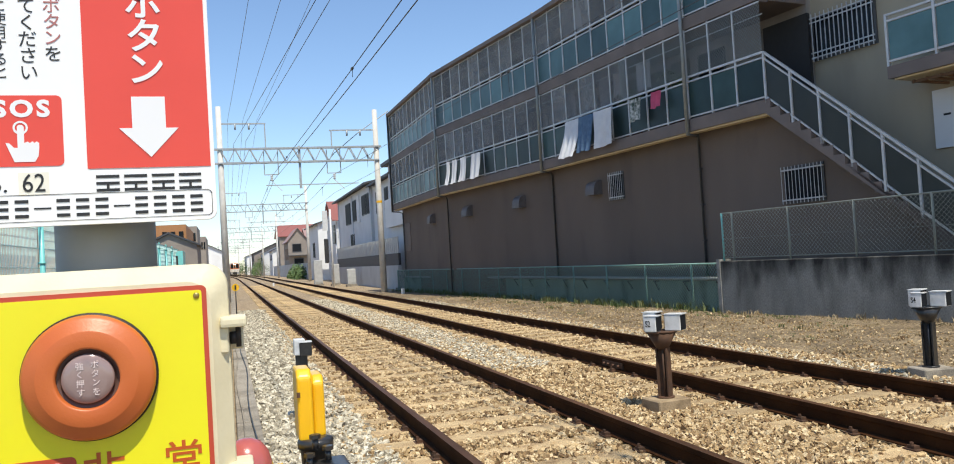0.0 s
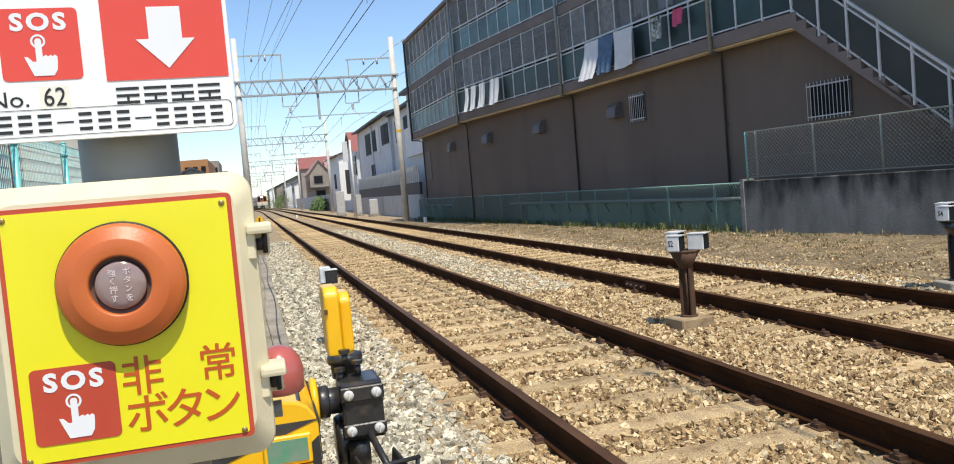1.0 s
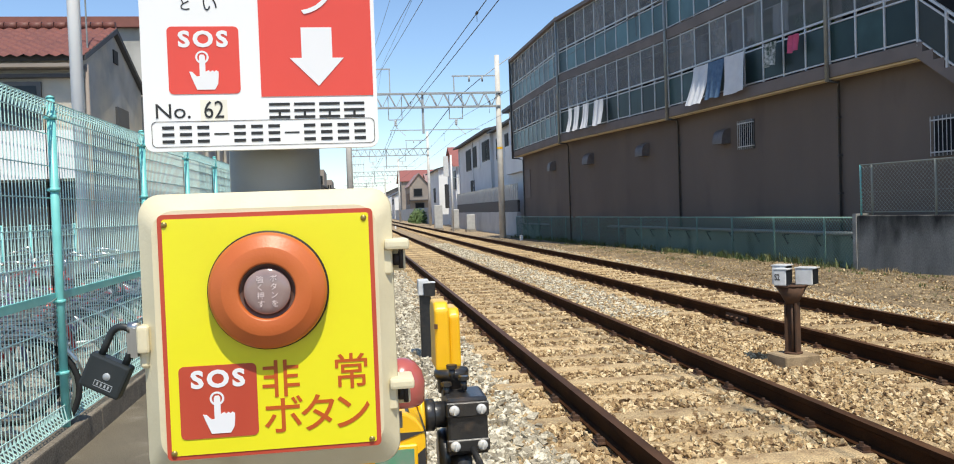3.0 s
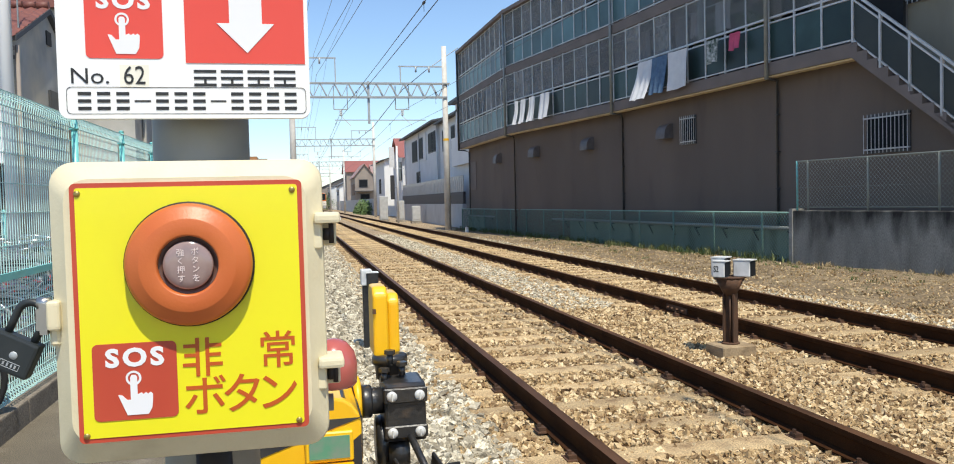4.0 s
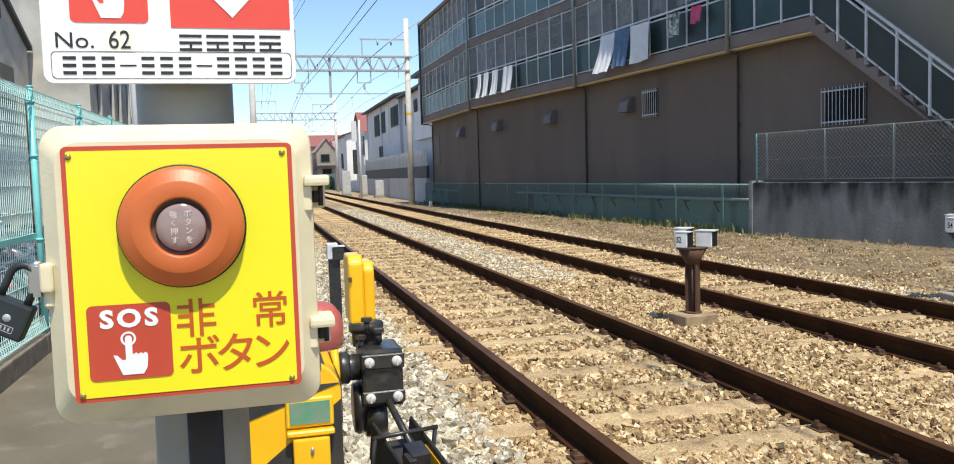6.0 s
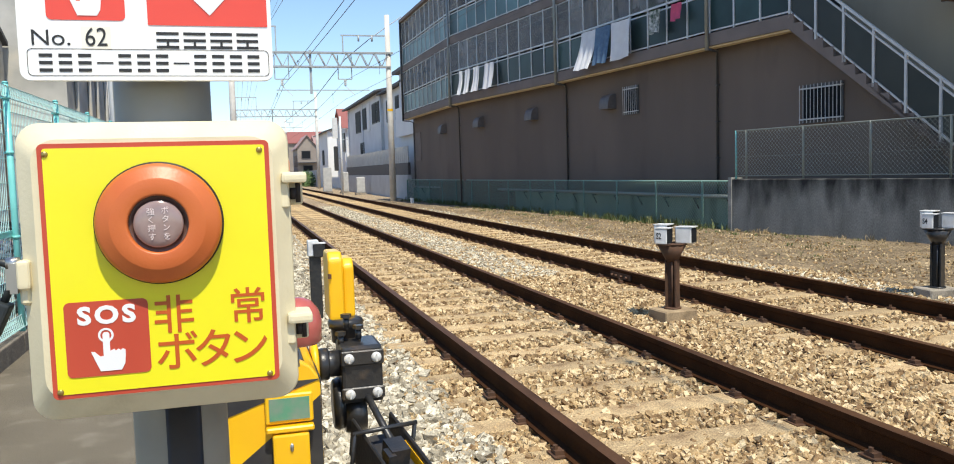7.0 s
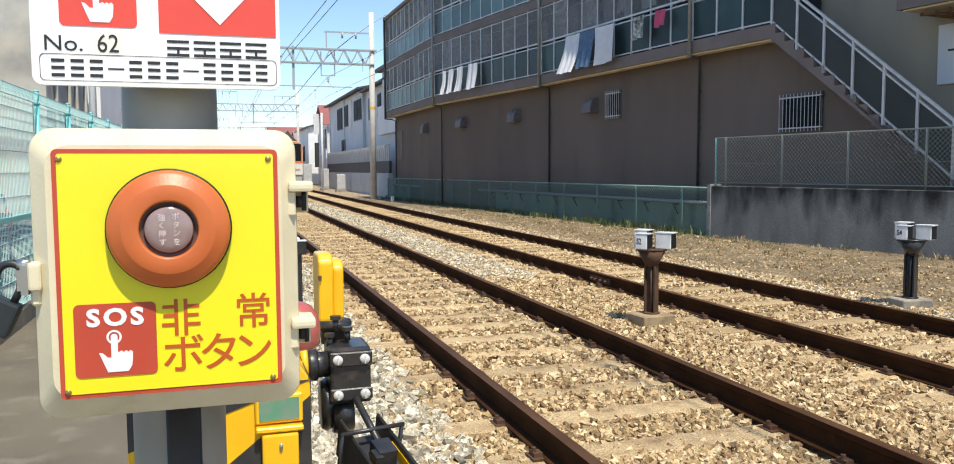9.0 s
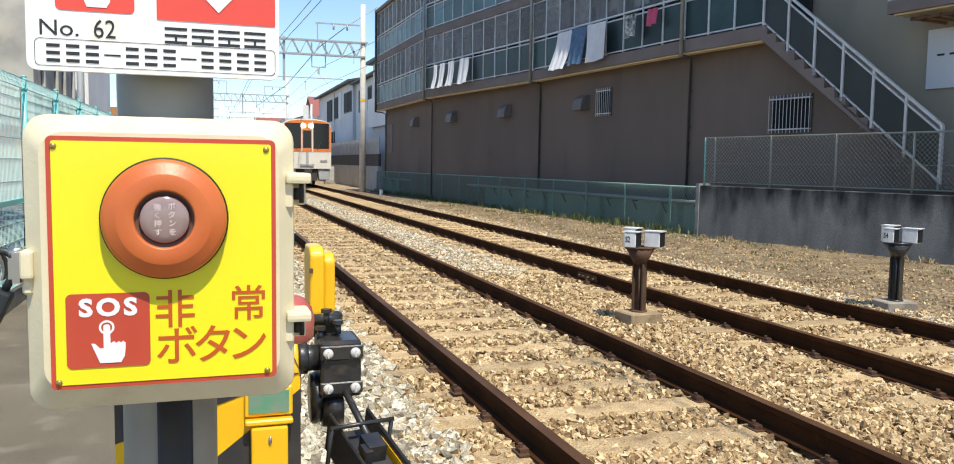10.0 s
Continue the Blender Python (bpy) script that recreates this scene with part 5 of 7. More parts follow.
# ---- washing ----
def cloth(name, S, u0, u1, z0, z1, material, label, waves=3, skew=0.0, d=-0.16, group="washing", billow=0.05, twist=0.03):
    bm = bmesh.new()
    nx, nz = 14, 8
    ph = random.uniform(0, 6)
    rows = []
    for y_off in (0.0, 0.012):
        grid = []
        for j in range(nz + 1):
            t = j / nz
            row = []
            for k in range(nx + 1):
                s = k / nx
                fold = 0.035 * (0.3 + 0.7 * t) * math.sin(waves * 2 * math.pi * s + ph) + 0.012 * math.sin(11 * s + 5 * t + ph)
                sag = 0.02 * math.sin(waves * math.pi * s + ph) * t
                row.append(bm.verts.new((u0 + (u1 - u0) * s + skew * t, d + fold + y_off - billow * t ** 1.8 + twist * (u1 - u0) * (s - 0.6), z1 - (z1 - z0) * t + sag)))
            grid.append(row)
        for j in range(nz):
            for k in range(nx):
                bm.faces.new((grid[j][k], grid[j][k + 1], grid[j + 1][k + 1], grid[j + 1][k])).smooth = True
    return solid(name, bm, material, label, "washing", group, at=S)


S1, S2 = SEGS[1][0], SEGS[2][0]
cloth("sheet", S2, 1.95, 2.78, 4.3, 5.44, M_LINEN, "white bed sheet drying over the walkway railing", 3, -0.12, billow=0.26)
cloth("towel", S2, 2.84, 3.62, 4.38, 5.44, M_BLUE_CLOTH, "blue towel drying over the walkway railing", 3, -0.08, billow=0.12)
cloth("sheet", S2, 3.72, 4.62, 4.38, 5.44, M_LINEN, "white sheet drying flat over the railing", 1)
cloth("shirt", S2, 5.62, 6.08, 4.82, 5.42, M_PRINT_CLOTH, "dark-patterned white shirt hanging on the railing", 2)
cloth("cloth", S2, 6.55, 6.95, 5.0, 5.42, M_PINK_CLOTH, "pink cloth hanging on the railing", 2)
for u, w in ((1.3, 0.3), (1.9, 0.42), (2.75, 0.5), (3.7, 0.75)):
    cloth("towel", S1, u, u + w, 4.46, 5.42, M_LINEN, "white towel drying over the far railing", 2, 0.0, billow=0.14)
for S, u, w, m_, lab in ((S2, 1.5, 0.5, M_GREY_CLOTH, "grey shirt hanging in the walkway"), (S2, 2.6, 0.5, M_PRINT_CLOTH, "patterned cloth hanging in the walkway"), (S2, 3.5, 0.5, M_GREY_CLOTH, "pale grey shirt hanging in the walkway"),
                         (S2, 4.3, 0.35, M_LINEN, "white cloth hanging in the walkway"), (S1, 2.6, 0.6, M_GREY_CLOTH, "pale grey cloth hanging in the far walkway"), (S1, 4.2, 0.6, M_GREY_CLOTH, "grey cloth hanging in the far walkway"),
                         (S2, 5.5, 0.6, M_GREY_CLOTH, "grey cloth hanging in the walkway")):
    z = random.uniform(5.6, 5.85)
    cloth("hanging_cloth", S, u, u + w, z, 6.42, m_, lab, 2, 0, 0.2, billow=0.0, twist=0.05)
for u, s in ((4.6, 0.28), (5.0, 0.35), (6.5, 0.4), (7.0, 0.3)):
    pl = thing("potted_plant", "leafy potted plant on the walkway behind the railing", "plant", "walkway plants")
    bm = bmesh.new()
    rng = random.Random(u)
    for k in range(130):
        c = Vector((rng.gauss(0, s * 0.5), rng.gauss(0, 0.12), rng.uniform(0, s * 1.8)))
        e = Vector((rng.gauss(0, 1), rng.gauss(0, 1), rng.gauss(0, 1))).normalized() * 0.06
        f = e.orthogonal().normalized() * 0.025
        bm.faces.new([bm.verts.new(c + e), bm.verts.new(c + f), bm.verts.new(c - e), bm.verts.new(c - f)])
    part("leaves", bm, M_LEAF, pl, at=S2 @ Matrix.Translation((u, 0.45, 5.3)))
    bm = bmesh.new()
    tube(bm, (0, 0, -0.8), (0, 0, 0.0), 0.12, 10, 0.17)
    part("pot", bm, M_TILE_RED, pl, at=S2 @ Matrix.Translation((u, 0.45, 5.3)))


# ---- fences and walls on the far side ----
def chain_mesh(bm, L, z0, z1, step, w, y=0.0):
    H = z1 - z0
    for k in range(int((L + H) / step) + 1):
        u = k * step
        a, b = [u, z0], [u - H, z1]
        if b[0] < 0:
            b = [0, z0 + u]
        if a[0] > L:
            a = [L, z0 + u - L]
        if b[1] - a[1] < 0.02:
            continue
        bar(bm, (a[0], y, a[1]), (b[0], y, b[1]), w)
        bar(bm, (L - a[0], y + w, a[1]), (L - b[0], y + w, b[1]), w)


W0, W1 = (10.7, 16.43), (13.35, 2.8)
RW, RL = frame_of(W0, W1)
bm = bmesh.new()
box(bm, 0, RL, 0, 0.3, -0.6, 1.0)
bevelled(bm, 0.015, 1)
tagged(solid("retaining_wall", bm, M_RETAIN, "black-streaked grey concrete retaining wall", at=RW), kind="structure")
bm = bmesh.new()
box(bm, 0.02, RL, 0.3, 12.0, -0.6, 0.94)
tagged(solid("raised_yard", bm, M_CONCRETE, "raised concrete yard behind the retaining wall", at=RW), kind="structure")
bm = bmesh.new()
box(bm, -0.1, 0.0, -0.02, 0.34, -0.6, 1.04)
tagged(solid("wall_pier", bm, M_PIER, "pale concrete pier at the end of the retaining wall", at=RW), kind="structure")
upper = thing("chain_link_fence", "grey chain-link fence on the retaining wall", "fence", "chain-link fences")
bm = bmesh.new()
chain_mesh(bm, RL, 1.06, 2.06, 0.09, 0.0046, 0.1)
part("mesh", bm, M_CHAIN, upper, at=RW)
for k, u in enumerate([0.02, 0.33] + [0.33 + 1.58 * j for j in range(1, 9)]):
    bm = bmesh.new()
    tube(bm, (u, 0.12, 1.0), (u, 0.12, 2.09), 0.021, 8)
    part("post", bm, M_CHAIN if k else M_TEAL, upper, at=RW)
bm = bmesh.new()
tube(bm, (0, 0.12, 2.08), (RL, 0.12, 2.08), 0.017, 8)
tube(bm, (0, 0.12, 1.07), (RL, 0.12, 1.07), 0.012, 8)
tube(bm, (0, 0.12, 1.5), (RL, 0.12, 1.5), 0.004, 6)
part("rail", bm, M_CHAIN, upper, at=RW)

LF, LL = frame_of((8.67, 43.9), (10.68, 16.5))
lower = thing("chain_link_fence", "low dull green chain-link fence beside the railway verge", "fence", "chain-link fences")
bm = bmesh.new()
chain_mesh(bm, LL, -0.25, 0.93, 0.1, 0.007)
part("mesh", bm, M_CHAIN_GREEN, lower, at=LF)
for k in range(15):
    u = min(0.02 + 2.03 * k, LL - 0.03)
    bm = bmesh.new()
    tube(bm, (u, 0.03, -0.35), (u, 0.03, 0.97), 0.026, 8)
    part("post", bm, M_FENCE_GREEN, lower, at=LF)
bm = bmesh.new()
tube(bm, (0, 0.03, 0.95), (LL, 0.03, 0.95), 0.02, 8)
tube(bm, (0, 0.03, -0.24), (LL, 0.03, -0.24), 0.012, 8)
part("rail", bm, M_FENCE_GREEN, lower, at=LF)
bm = bmesh.new()
box(bm, 0, LL, 0.38, 0.52, -0.6, 0.6)
tagged(solid("low_wall", bm, M_LOW_WALL, "green-stained low concrete wall behind the fence", at=LF), kind="structure")
pipe = thing("service_pipe", "grey service pipe on brackets along the low wall", "pipe")
bm = bmesh.new()
tube(bm, (0, 0.3, 0.58), (LL, 0.3, 0.58), 0.05, 10)
part("pipe_run", bm, M_WIRE, pipe, at=LF)
for k in range(21):
    u = 0.7 + k * 1.32
    bm = bmesh.new()
    bar(bm, (u, 0.38, 0.51), (u, 0.22, 0.51), 0.035)
    bar(bm, (u, 0.38, 0.26), (u, 0.24, 0.5), 0.03)
    part("bracket", bm, M_STRIPE_BLACK, pipe, at=LF)


# ---- weeds ----
def tufts(name, label, material, spots, h0, h1, blades, seed):
    rng = random.Random(seed)
    bm = bmesh.new()
    for x, y, z in spots(rng):
        s = rng.uniform(h0, h1)
        for k in range(blades):
            a = rng.uniform(0, 6.28)
            lean = rng.uniform(0.1, 0.8) * s
            r = rng.uniform(0, 0.06 + s * 0.25)
            p = Vector((x + r * math.cos(a * 3), y + r * math.sin(a * 3), z - 0.02))
            q = p + Vector((lean * 0.4 * math.cos(a), lean * 0.4 * math.sin(a), s * rng.uniform(0.4, 0.7)))
            t = p + Vector((lean * math.cos(a), lean * math.sin(a), s * rng.uniform(0.6, 1.0)))
            w = Vector((-math.sin(a), math.cos(a), 0)) * rng.uniform(0.003, 0.008) * (1 + s * 2)
            vs = [bm.verts.new(c) for c in (p - w, p + w, q + w * 0.8, q - w * 0.8, t)]
            bm.faces.new(vs[:4])
            bm.faces.new((vs[3], vs[2], vs[4]))
    return solid(name, bm, material, label, "weeds", kind="stuff")


def along_fence(rng):
    for k in range(330):
        t = rng.random()
        yield 8.67 + 2.01 * t - abs(rng.gauss(0, 0.22)) + 0.1, 43.9 - 27.4 * t, BED - 0.02


def along_wall(rng):
    for k in range(55):
        t = rng.random() ** 1.5
        yield 10.66 + 2.6 * t - abs(rng.gauss(0, 0.12)), 16.4 - 13.4 * t, BED - 0.02


def verge(rng):
    for k in range(2200):
        y = 5.0 + 25 * rng.random() ** 1.3
        e = 10.65 - (y - 16.4) * 0.075 if y > 16.4 else 10.7 + (16.4 - y) * 0.19
        yield rng.uniform(7.9, e), y, BED - 0.02


tufts("weeds", "green weeds along the foot of the fence", M_GRASS, along_fence, 0.08, 0.34, 14, 5)
tufts("wall_weeds", "dry weeds at the foot of the retaining wall", M_STRAW, along_wall, 0.05, 0.2, 12, 6)
def green_patches(rng):
    for c in range(26):
        y = rng.uniform(7, 34)
        e = 10.65 - (y - 16.4) * 0.075 if y > 16.4 else 10.7 + (16.4 - y) * 0.19
        x = rng.uniform(8.6, e - 0.1)
        for k in range(14):
            yield x + rng.gauss(0, 0.25), y + rng.gauss(0, 0.35), BED - 0.02


tufts("verge_weeds", "patches of low green weeds on the verge", M_GRASS, green_patches, 0.03, 0.13, 14, 8)
tufts("dry_grass", "dry straw grass over the verge", M_STRAW, verge, 0.02, 0.11, 16, 7)


# ---- overhead line ----
def concrete_pole(bm, x, y, z1, r0=0.18, r1=0.13, z0=-0.5):
    tube(bm, (x, y, z0), (x, y, z1), r0, 16, r1)


def gantry(y, xl, xr, zt, zl, zr, label):
    g = thing("catenary_gantry", label, "catenary gantry", "gantries")
    bm = bmesh.new()
    concrete_pole(bm, xr, y, zr)
    part("pole", bm, M_POLE_CONC, g, "pale concrete pole")
    bm = bmesh.new()
    concrete_pole(bm, xl, y, zl)
    part("pole", bm, M_POLE_CONC, g, "pale concrete pole")
    bm = bmesh.new()
    for yy in (y - 0.16, y + 0.16):
        bar(bm, (xl - 0.3, yy, zt), (xr + 0.25, yy, zt), 0.075)
        bar(bm, (xl - 0.3, yy, zt - 0.72), (xr + 0.1, yy, zt - 0.72), 0.075)
        n = 11
        for k in range(n):
            x0 = xl + (xr - xl) * k / n
            x1 = xl + (xr - xl) * (k + 0.5) / n
            x2 = xl + (xr - xl) * (k + 1) / n
            bar(bm, (x0, yy, zt), (x1, yy, zt - 0.72), 0.045)
            bar(bm, (x1, yy, zt - 0.72), (x2, yy, zt), 0.03)
    part("truss", bm, M_GALV, g, "grey lattice cross beam")
    for x0, x1, z in ((xl, xl + 2.25, zt + 1.3), (xr - 2.35, xr, zt + 0.9)):
        bm = bmesh.new()
        bar(bm, (x0 - 0.1, y, z), (x1 + 0.05, y, z), 0.07)
        inner = x1 if x0 == xl else x0
        bar(bm, (inner, y, z), (inner, y, zt), 0.06)
        for k in (0.35, 0.65):
            tube(bm, (x0 + (x1 - x0) * k, y, z - 0.3), (x0 + (x1 - x0) * k, y, z), 0.05, 8)
        part("top_arm", bm, M_GALV, g)
    mid = (TRACK_NEAR + TRACK_FAR) / 2 - 0.15 + bend(y)
    bm = bmesh.new()
    bar(bm, (mid, y, zt + 0.12), (mid, y, zt - 2.1), 0.12)
    bar(bm, (mid - 1.75, y, zt - 1.9), (mid + 3.0, y, zt - 1.92), 0.045)
    part("drop_post", bm, M_GALV, g)
    for c in (TRACK_NEAR + bend(y), TRACK_FAR + bend(y)):
        bm = bmesh.new()
        for dx in (-0.35, 0.35):
            bar(bm, (c + dx, y, zt - 0.1), (c + dx, y, zt - 1.35), 0.045)
        bar(bm, (c - 0.35, y, zt - 1.35), (c + 0.35, y, zt - 1.35), 0.045)
        part("hanger", bm, M_GALV, g)
        bm = bmesh.new()
        for k in range(3):
            tube(bm, (c, y, zt - 1.4 - k * 0.1), (c, y, zt - 1.48 - k * 0.1), 0.09, 10, 0.05)
        bar(bm, (c, y, zt - 1.7), (c + 0.5, y, zt - 2.2), 0.03)
        part("insulator", bm, M_SENSOR_WHITE, g)
    return g


gantry(43.6, -0.12, 7.86, 7.62, 9.8, 9.6, "concrete-poled catenary gantry with grey lattice beam")
gantry(91.0, -0.05, 8.4, 8.35, 10.2, 10.2, "lattice catenary gantry beside the grey houses")
gantry(139.0, -0.2, 7.8, 8.3, 10.4, 10.3, "distant lattice catenary gantry")
gantry(187.0, -0.8, 7.4, 8.2, 10.2, 10.2, "distant lattice catenary gantry")
gantry(236.0, -2.4, 5.8, 8.2, 10.2, 10.2, "distant lattice catenary gantry")
gantry(285.0, -4.6, 3.4, 8.2, 10.2, 10.2, "distant lattice catenary gantry")
bm = bmesh.new()
tube(bm, (7.86, 43.6, 4.6), (7.86, 43.6, 4.72), 0.162, 16, cap=False)
solid("pole_band", bm, M_AMBER, "yellow marking band round the concrete pole", "pole band")

SPANS = [-22, 43.6, 91, 139, 187, 236, 285]


def wire(name, label, xz, sag, r, droppers=0.0, slant=0.0):
    w = thing(name, label, "overhead wire", "overhead wires")
    bm = bmesh.new()
    pts = []
    for a, b in zip(SPANS, SPANS[1:]):
        for k in range(8):
            t = k / 8
            y = a + (b - a) * t
            pts.append(Vector((xz[0] + bend(y) + slant * max(0.0, 43.6 - y), y, xz[1] - sag * 4 * t * (1 - t))))
    for p, q in zip(pts, pts[1:]):
        tube(bm, p, q, r * 0.7, 5, cap=False)
    part("line", bm, M_STRIPE_BLACK, w)
    if droppers:
        bm = bmesh.new()
        for k, p in enumerate(pts[:30]):
            if k % 2:
                bar(bm, p, p - Vector((0, 0, droppers)), 0.012)
                tube(bm, p - Vector((0, 0.06, 0)), p + Vector((0, 0.06, 0)), 0.035, 8)
        part("droppers", bm, M_STRIPE_BLACK, w)
    return w


wire("messenger_wire", "dark messenger wire with short droppers above the near track", (2.38, 6.2), 0.25, 0.016, 0.2, 0.024)
wire("contact_wire", "dark contact wire hung close under its messenger", (2.46, 6.0), 0.25, 0.016, 0.0, 0.025)
wire("messenger_wire", "dark messenger wire with droppers above the far track", (5.565, 6.2), 0.3, 0.013, 0.5, 0.05)
wire("contact_wire", "thin dark contact wire above the far track", (5.565, 5.25), 0.04, 0.011, 0.0, 0.05)
for x, z, s, r, k in ((0.32, 9.1, 0.5, 0.011, 0.026), (1.07, 9.1, 0.5, 0.011, 0.03), (1.77, 9.1, 0.5, 0.009, 0.034), (0.56, 7.9, 0.3, 0.014, 0.069), (1.17, 8.05, 0.3, 0.014, 0.061)):
    wire("feeder_wire", "dark feeder wire strung between the gantries", (x, z), s, r, 0.0, k)
drop = thing("service_cable", "dark service cable from the apartment house to the gantry", "cable")
bm = bmesh.new()
chain_pts = [Vector((8.7, 44.0, 9.6)), Vector((6.9, 43.6, 8.35)), Vector((5.6, 43.6, 7.3)), Vector((5.3, 58, 6.6)), Vector((5.0, 91, 7.0))]
for p, q in zip(chain_pts, chain_pts[1:]):
    tube(bm, p, q, 0.022, 6)
part("line", bm, M_STRIPE_BLACK, drop)

# signal mast, cabinets, marker stakes
mast = thing("signal_mast", "slim white signal mast with signal heads beside the track", "railway signal")
bm = bmesh.new()
tube(bm, (7.42, 62, -0.4), (7.42, 62, 5.6), 0.075, 12)
part("pole", bm, M_SENSOR_WHITE, mast)
bm = bmesh.new()
box(bm, 6.82, 7.2, 61.85, 62.0, 4.0, 5.5)
part("back_plate", bm, M_SENSOR_WHITE, mast, "white signal board seen from behind")
bm = bmesh.new()
box(bm, 6.85, 7.15, 61.6, 61.9, 1.6, 3.4)
bevelled(bm, 0.04, 1)
part("signal_head", bm, M_STRIPE_BLACK, mast)
bm = bmesh.new()
for z in (3.9, 4.7):
    bar(bm, (7.2, 62, z), (7.95, 62, z), 0.04)
bar(bm, (7.95, 62, 3.4), (7.95, 62, 4.7), 0.03)
bar(bm, (7.2, 61.8, 2.5), (7.4, 62, 2.5), 0.06)
part("bracket", bm, M_GALV, mast)
for x, y, z1, w in ((8.5, 60, 1.08, 0.62), (8.1, 66, 1.5, 0.6), (7.0, 68.5, 1.9, 0.7)):
    c = thing("equipment_cabinet", "pale grey trackside equipment cabinet with rounded top", "cabinet", "cabinets")
    bm = bmesh.new()
    box(bm, x - w / 2, x + w / 2, y, y + 0.5, -0.05, z1)
    bevelled(bm, 0.07, 3)
    part("body", bm, M_CABINET, c)
    bm = bmesh.new()
    box(bm, x - w / 2 + 0.07, x + w / 2 - 0.07, y - 0.02, y + 0.01, 0.1, z1 - 0.15)
    part("door", bm, M_CABINET, c)
    bm = bmesh.new()
    box(bm, x - w / 2 - 0.06, x + w / 2 + 0.06, y - 0.08, y + 0.6, -0.5, -0.05)
    part("foot", bm, M_CONCRETE, c)
for x, y in ((8.03, 39.5), (3.96, 80.0)):
    bm = bmesh.new()
    box(bm, x - 0.075, x + 0.075, y - 0.075, y + 0.075, -0.4, 0.1)
    bevelled(bm, 0.012, 1)
    solid("boundary_stake", bm, M_HOUSE_WHITE, "short white boundary stake in the ballast", "stake", "stakes")
stake = thing("marker_sign", "yellow track marker disc on a thin dark post", "track marker")
bm = bmesh.new()
tube(bm, (0.2, 31, -0.3), (0.2, 31, 0.75), 0.022, 8)
part("post", bm, M_STRIPE_BLACK, stake)
bm = bmesh.new()
tube(bm, (0.2, 30.97, 0.85), (0.2, 30.99, 0.85), 0.13, 20)
disc = part("disc", bm, M_AMBER, stake)
bm = bmesh.new()
box(bm, 0.17, 0.23, 30.955, 30.968, 0.77, 0.93)
part("mark", bm, M_BLACK_PRINT, disc)


# ---- houses on the far side ----
def window(parent, x, y0, y1, z0, z1, frame_m=None, glass=None):
    w = part_box("window", frame_m or M_ALU_DARK, parent, x - 0.06, x + 0.04, y0, y1, z0, z1)
    part_box("pane", glass or M_ROOM, w, x - 0.075, x - 0.055, y0 + 0.07, y1 - 0.07, z0 + 0.07, z1 - 0.07)
    return w


def part_box(name, material, parent, x0, x1, y0, y1, z0, z1, label="", bev=0.0):
    return pw(name, Matrix(), material, parent, x0, x1, y0, y1, z0, z1, label, bev)


def gable(parent, x0, x1, y0, y1, z0, ze, zp, wall_m, roof_m, along="y", over=0.4):
    """A house body with a pitched roof whose ridge runs along y or x."""
    bm = bmesh.new()
    if along == "y":
        xm = (x0 + x1) / 2
        extrude(bm, [(x0, z0), (x1, z0), (x1, ze), (xm, zp), (x0, ze)], y0, y1)
    else:
        ym = (y0 + y1) / 2
        extrude(bm, [(y0, z0), (y1, z0), (y1, ze), (ym, zp), (y0, ze)], -x1, -x0, Matrix(((0, -1, 0, 0), (1, 0, 0, 0), (0, 0, 1, 0), (0, 0, 0, 1))))
    part("wall", bm, wall_m, parent)
    bm = bmesh.new()
    if along == "y":
        xm, k = (x0 + x1) / 2, (zp - ze) / ((x1 - x0) / 2)
        for s, xe in ((-1, x0 - over), (1, x1 + over)):
            zz = ze - k * over
            extrude(bm, [(xm, zp + 0.02), (xe, zz + 0.02), (xe, zz + 0.14), (xm, zp + 0.16)], y0 - over, y1 + over)
    else:
        ym, k = (y0 + y1) / 2, (zp - ze) / ((y1 - y0) / 2)
        for ye in (y0 - over, y1 + over):
            zz = ze - k * over
            extrude(bm, [(ym, zp + 0.02), (ye, zz + 0.02), (ye, zz + 0.14), (ym, zp + 0.16)], -x1 - over, -x0 + over, Matrix(((0, -1, 0, 0), (1, 0, 0, 0), (0, 0, 1, 0), (0, 0, 0, 1))))
    part("roof", bm, roof_m, parent)


bwall = thing("boundary_wall", "grey rendered boundary wall with dark band and ribbed fence", "wall")
part_box("wall", M_BOUND, bwall, 9.25, 9.5, 46.5, 74, -0.5, 1.2)
part_box("dark_band", M_ROOF_DARK, bwall, 9.3, 9.45, 46.5, 74, 1.2, 1.9)
for k in range(46):
    part_box("fence_slat", M_CABINET, bwall, 9.34, 9.38, 46.6 + k * 0.6, 47.08 + k * 0.6, 1.9, 2.85)
gh = thing("grey_house", "modern grey two-storey house with dark windows and shallow roof", "house")
part_box("wall", M_HOUSE_GREY, gh, 10.5, 19, 62.0, 81.0, -0.4, 7.4)
part_box("wall", M_HOUSE_GREY, gh, 10.7, 19, 52.8, 62.0, -0.4, 7.15)
bm = bmesh.new()
extrude(bm, [(10.0, 7.35), (19.5, 9.2), (19.5, 9.35), (10.0, 7.5)], 61.5, 81.5)
part("roof", bm, M_ROOF_DARK, gh)
bm = bmesh.new()
extrude(bm, [(10.2, 7.1), (19.5, 8.8), (19.5, 8.95), (10.2, 7.25)], 52.0, 62.0)
part("roof", bm, M_ROOF_DARK, gh)
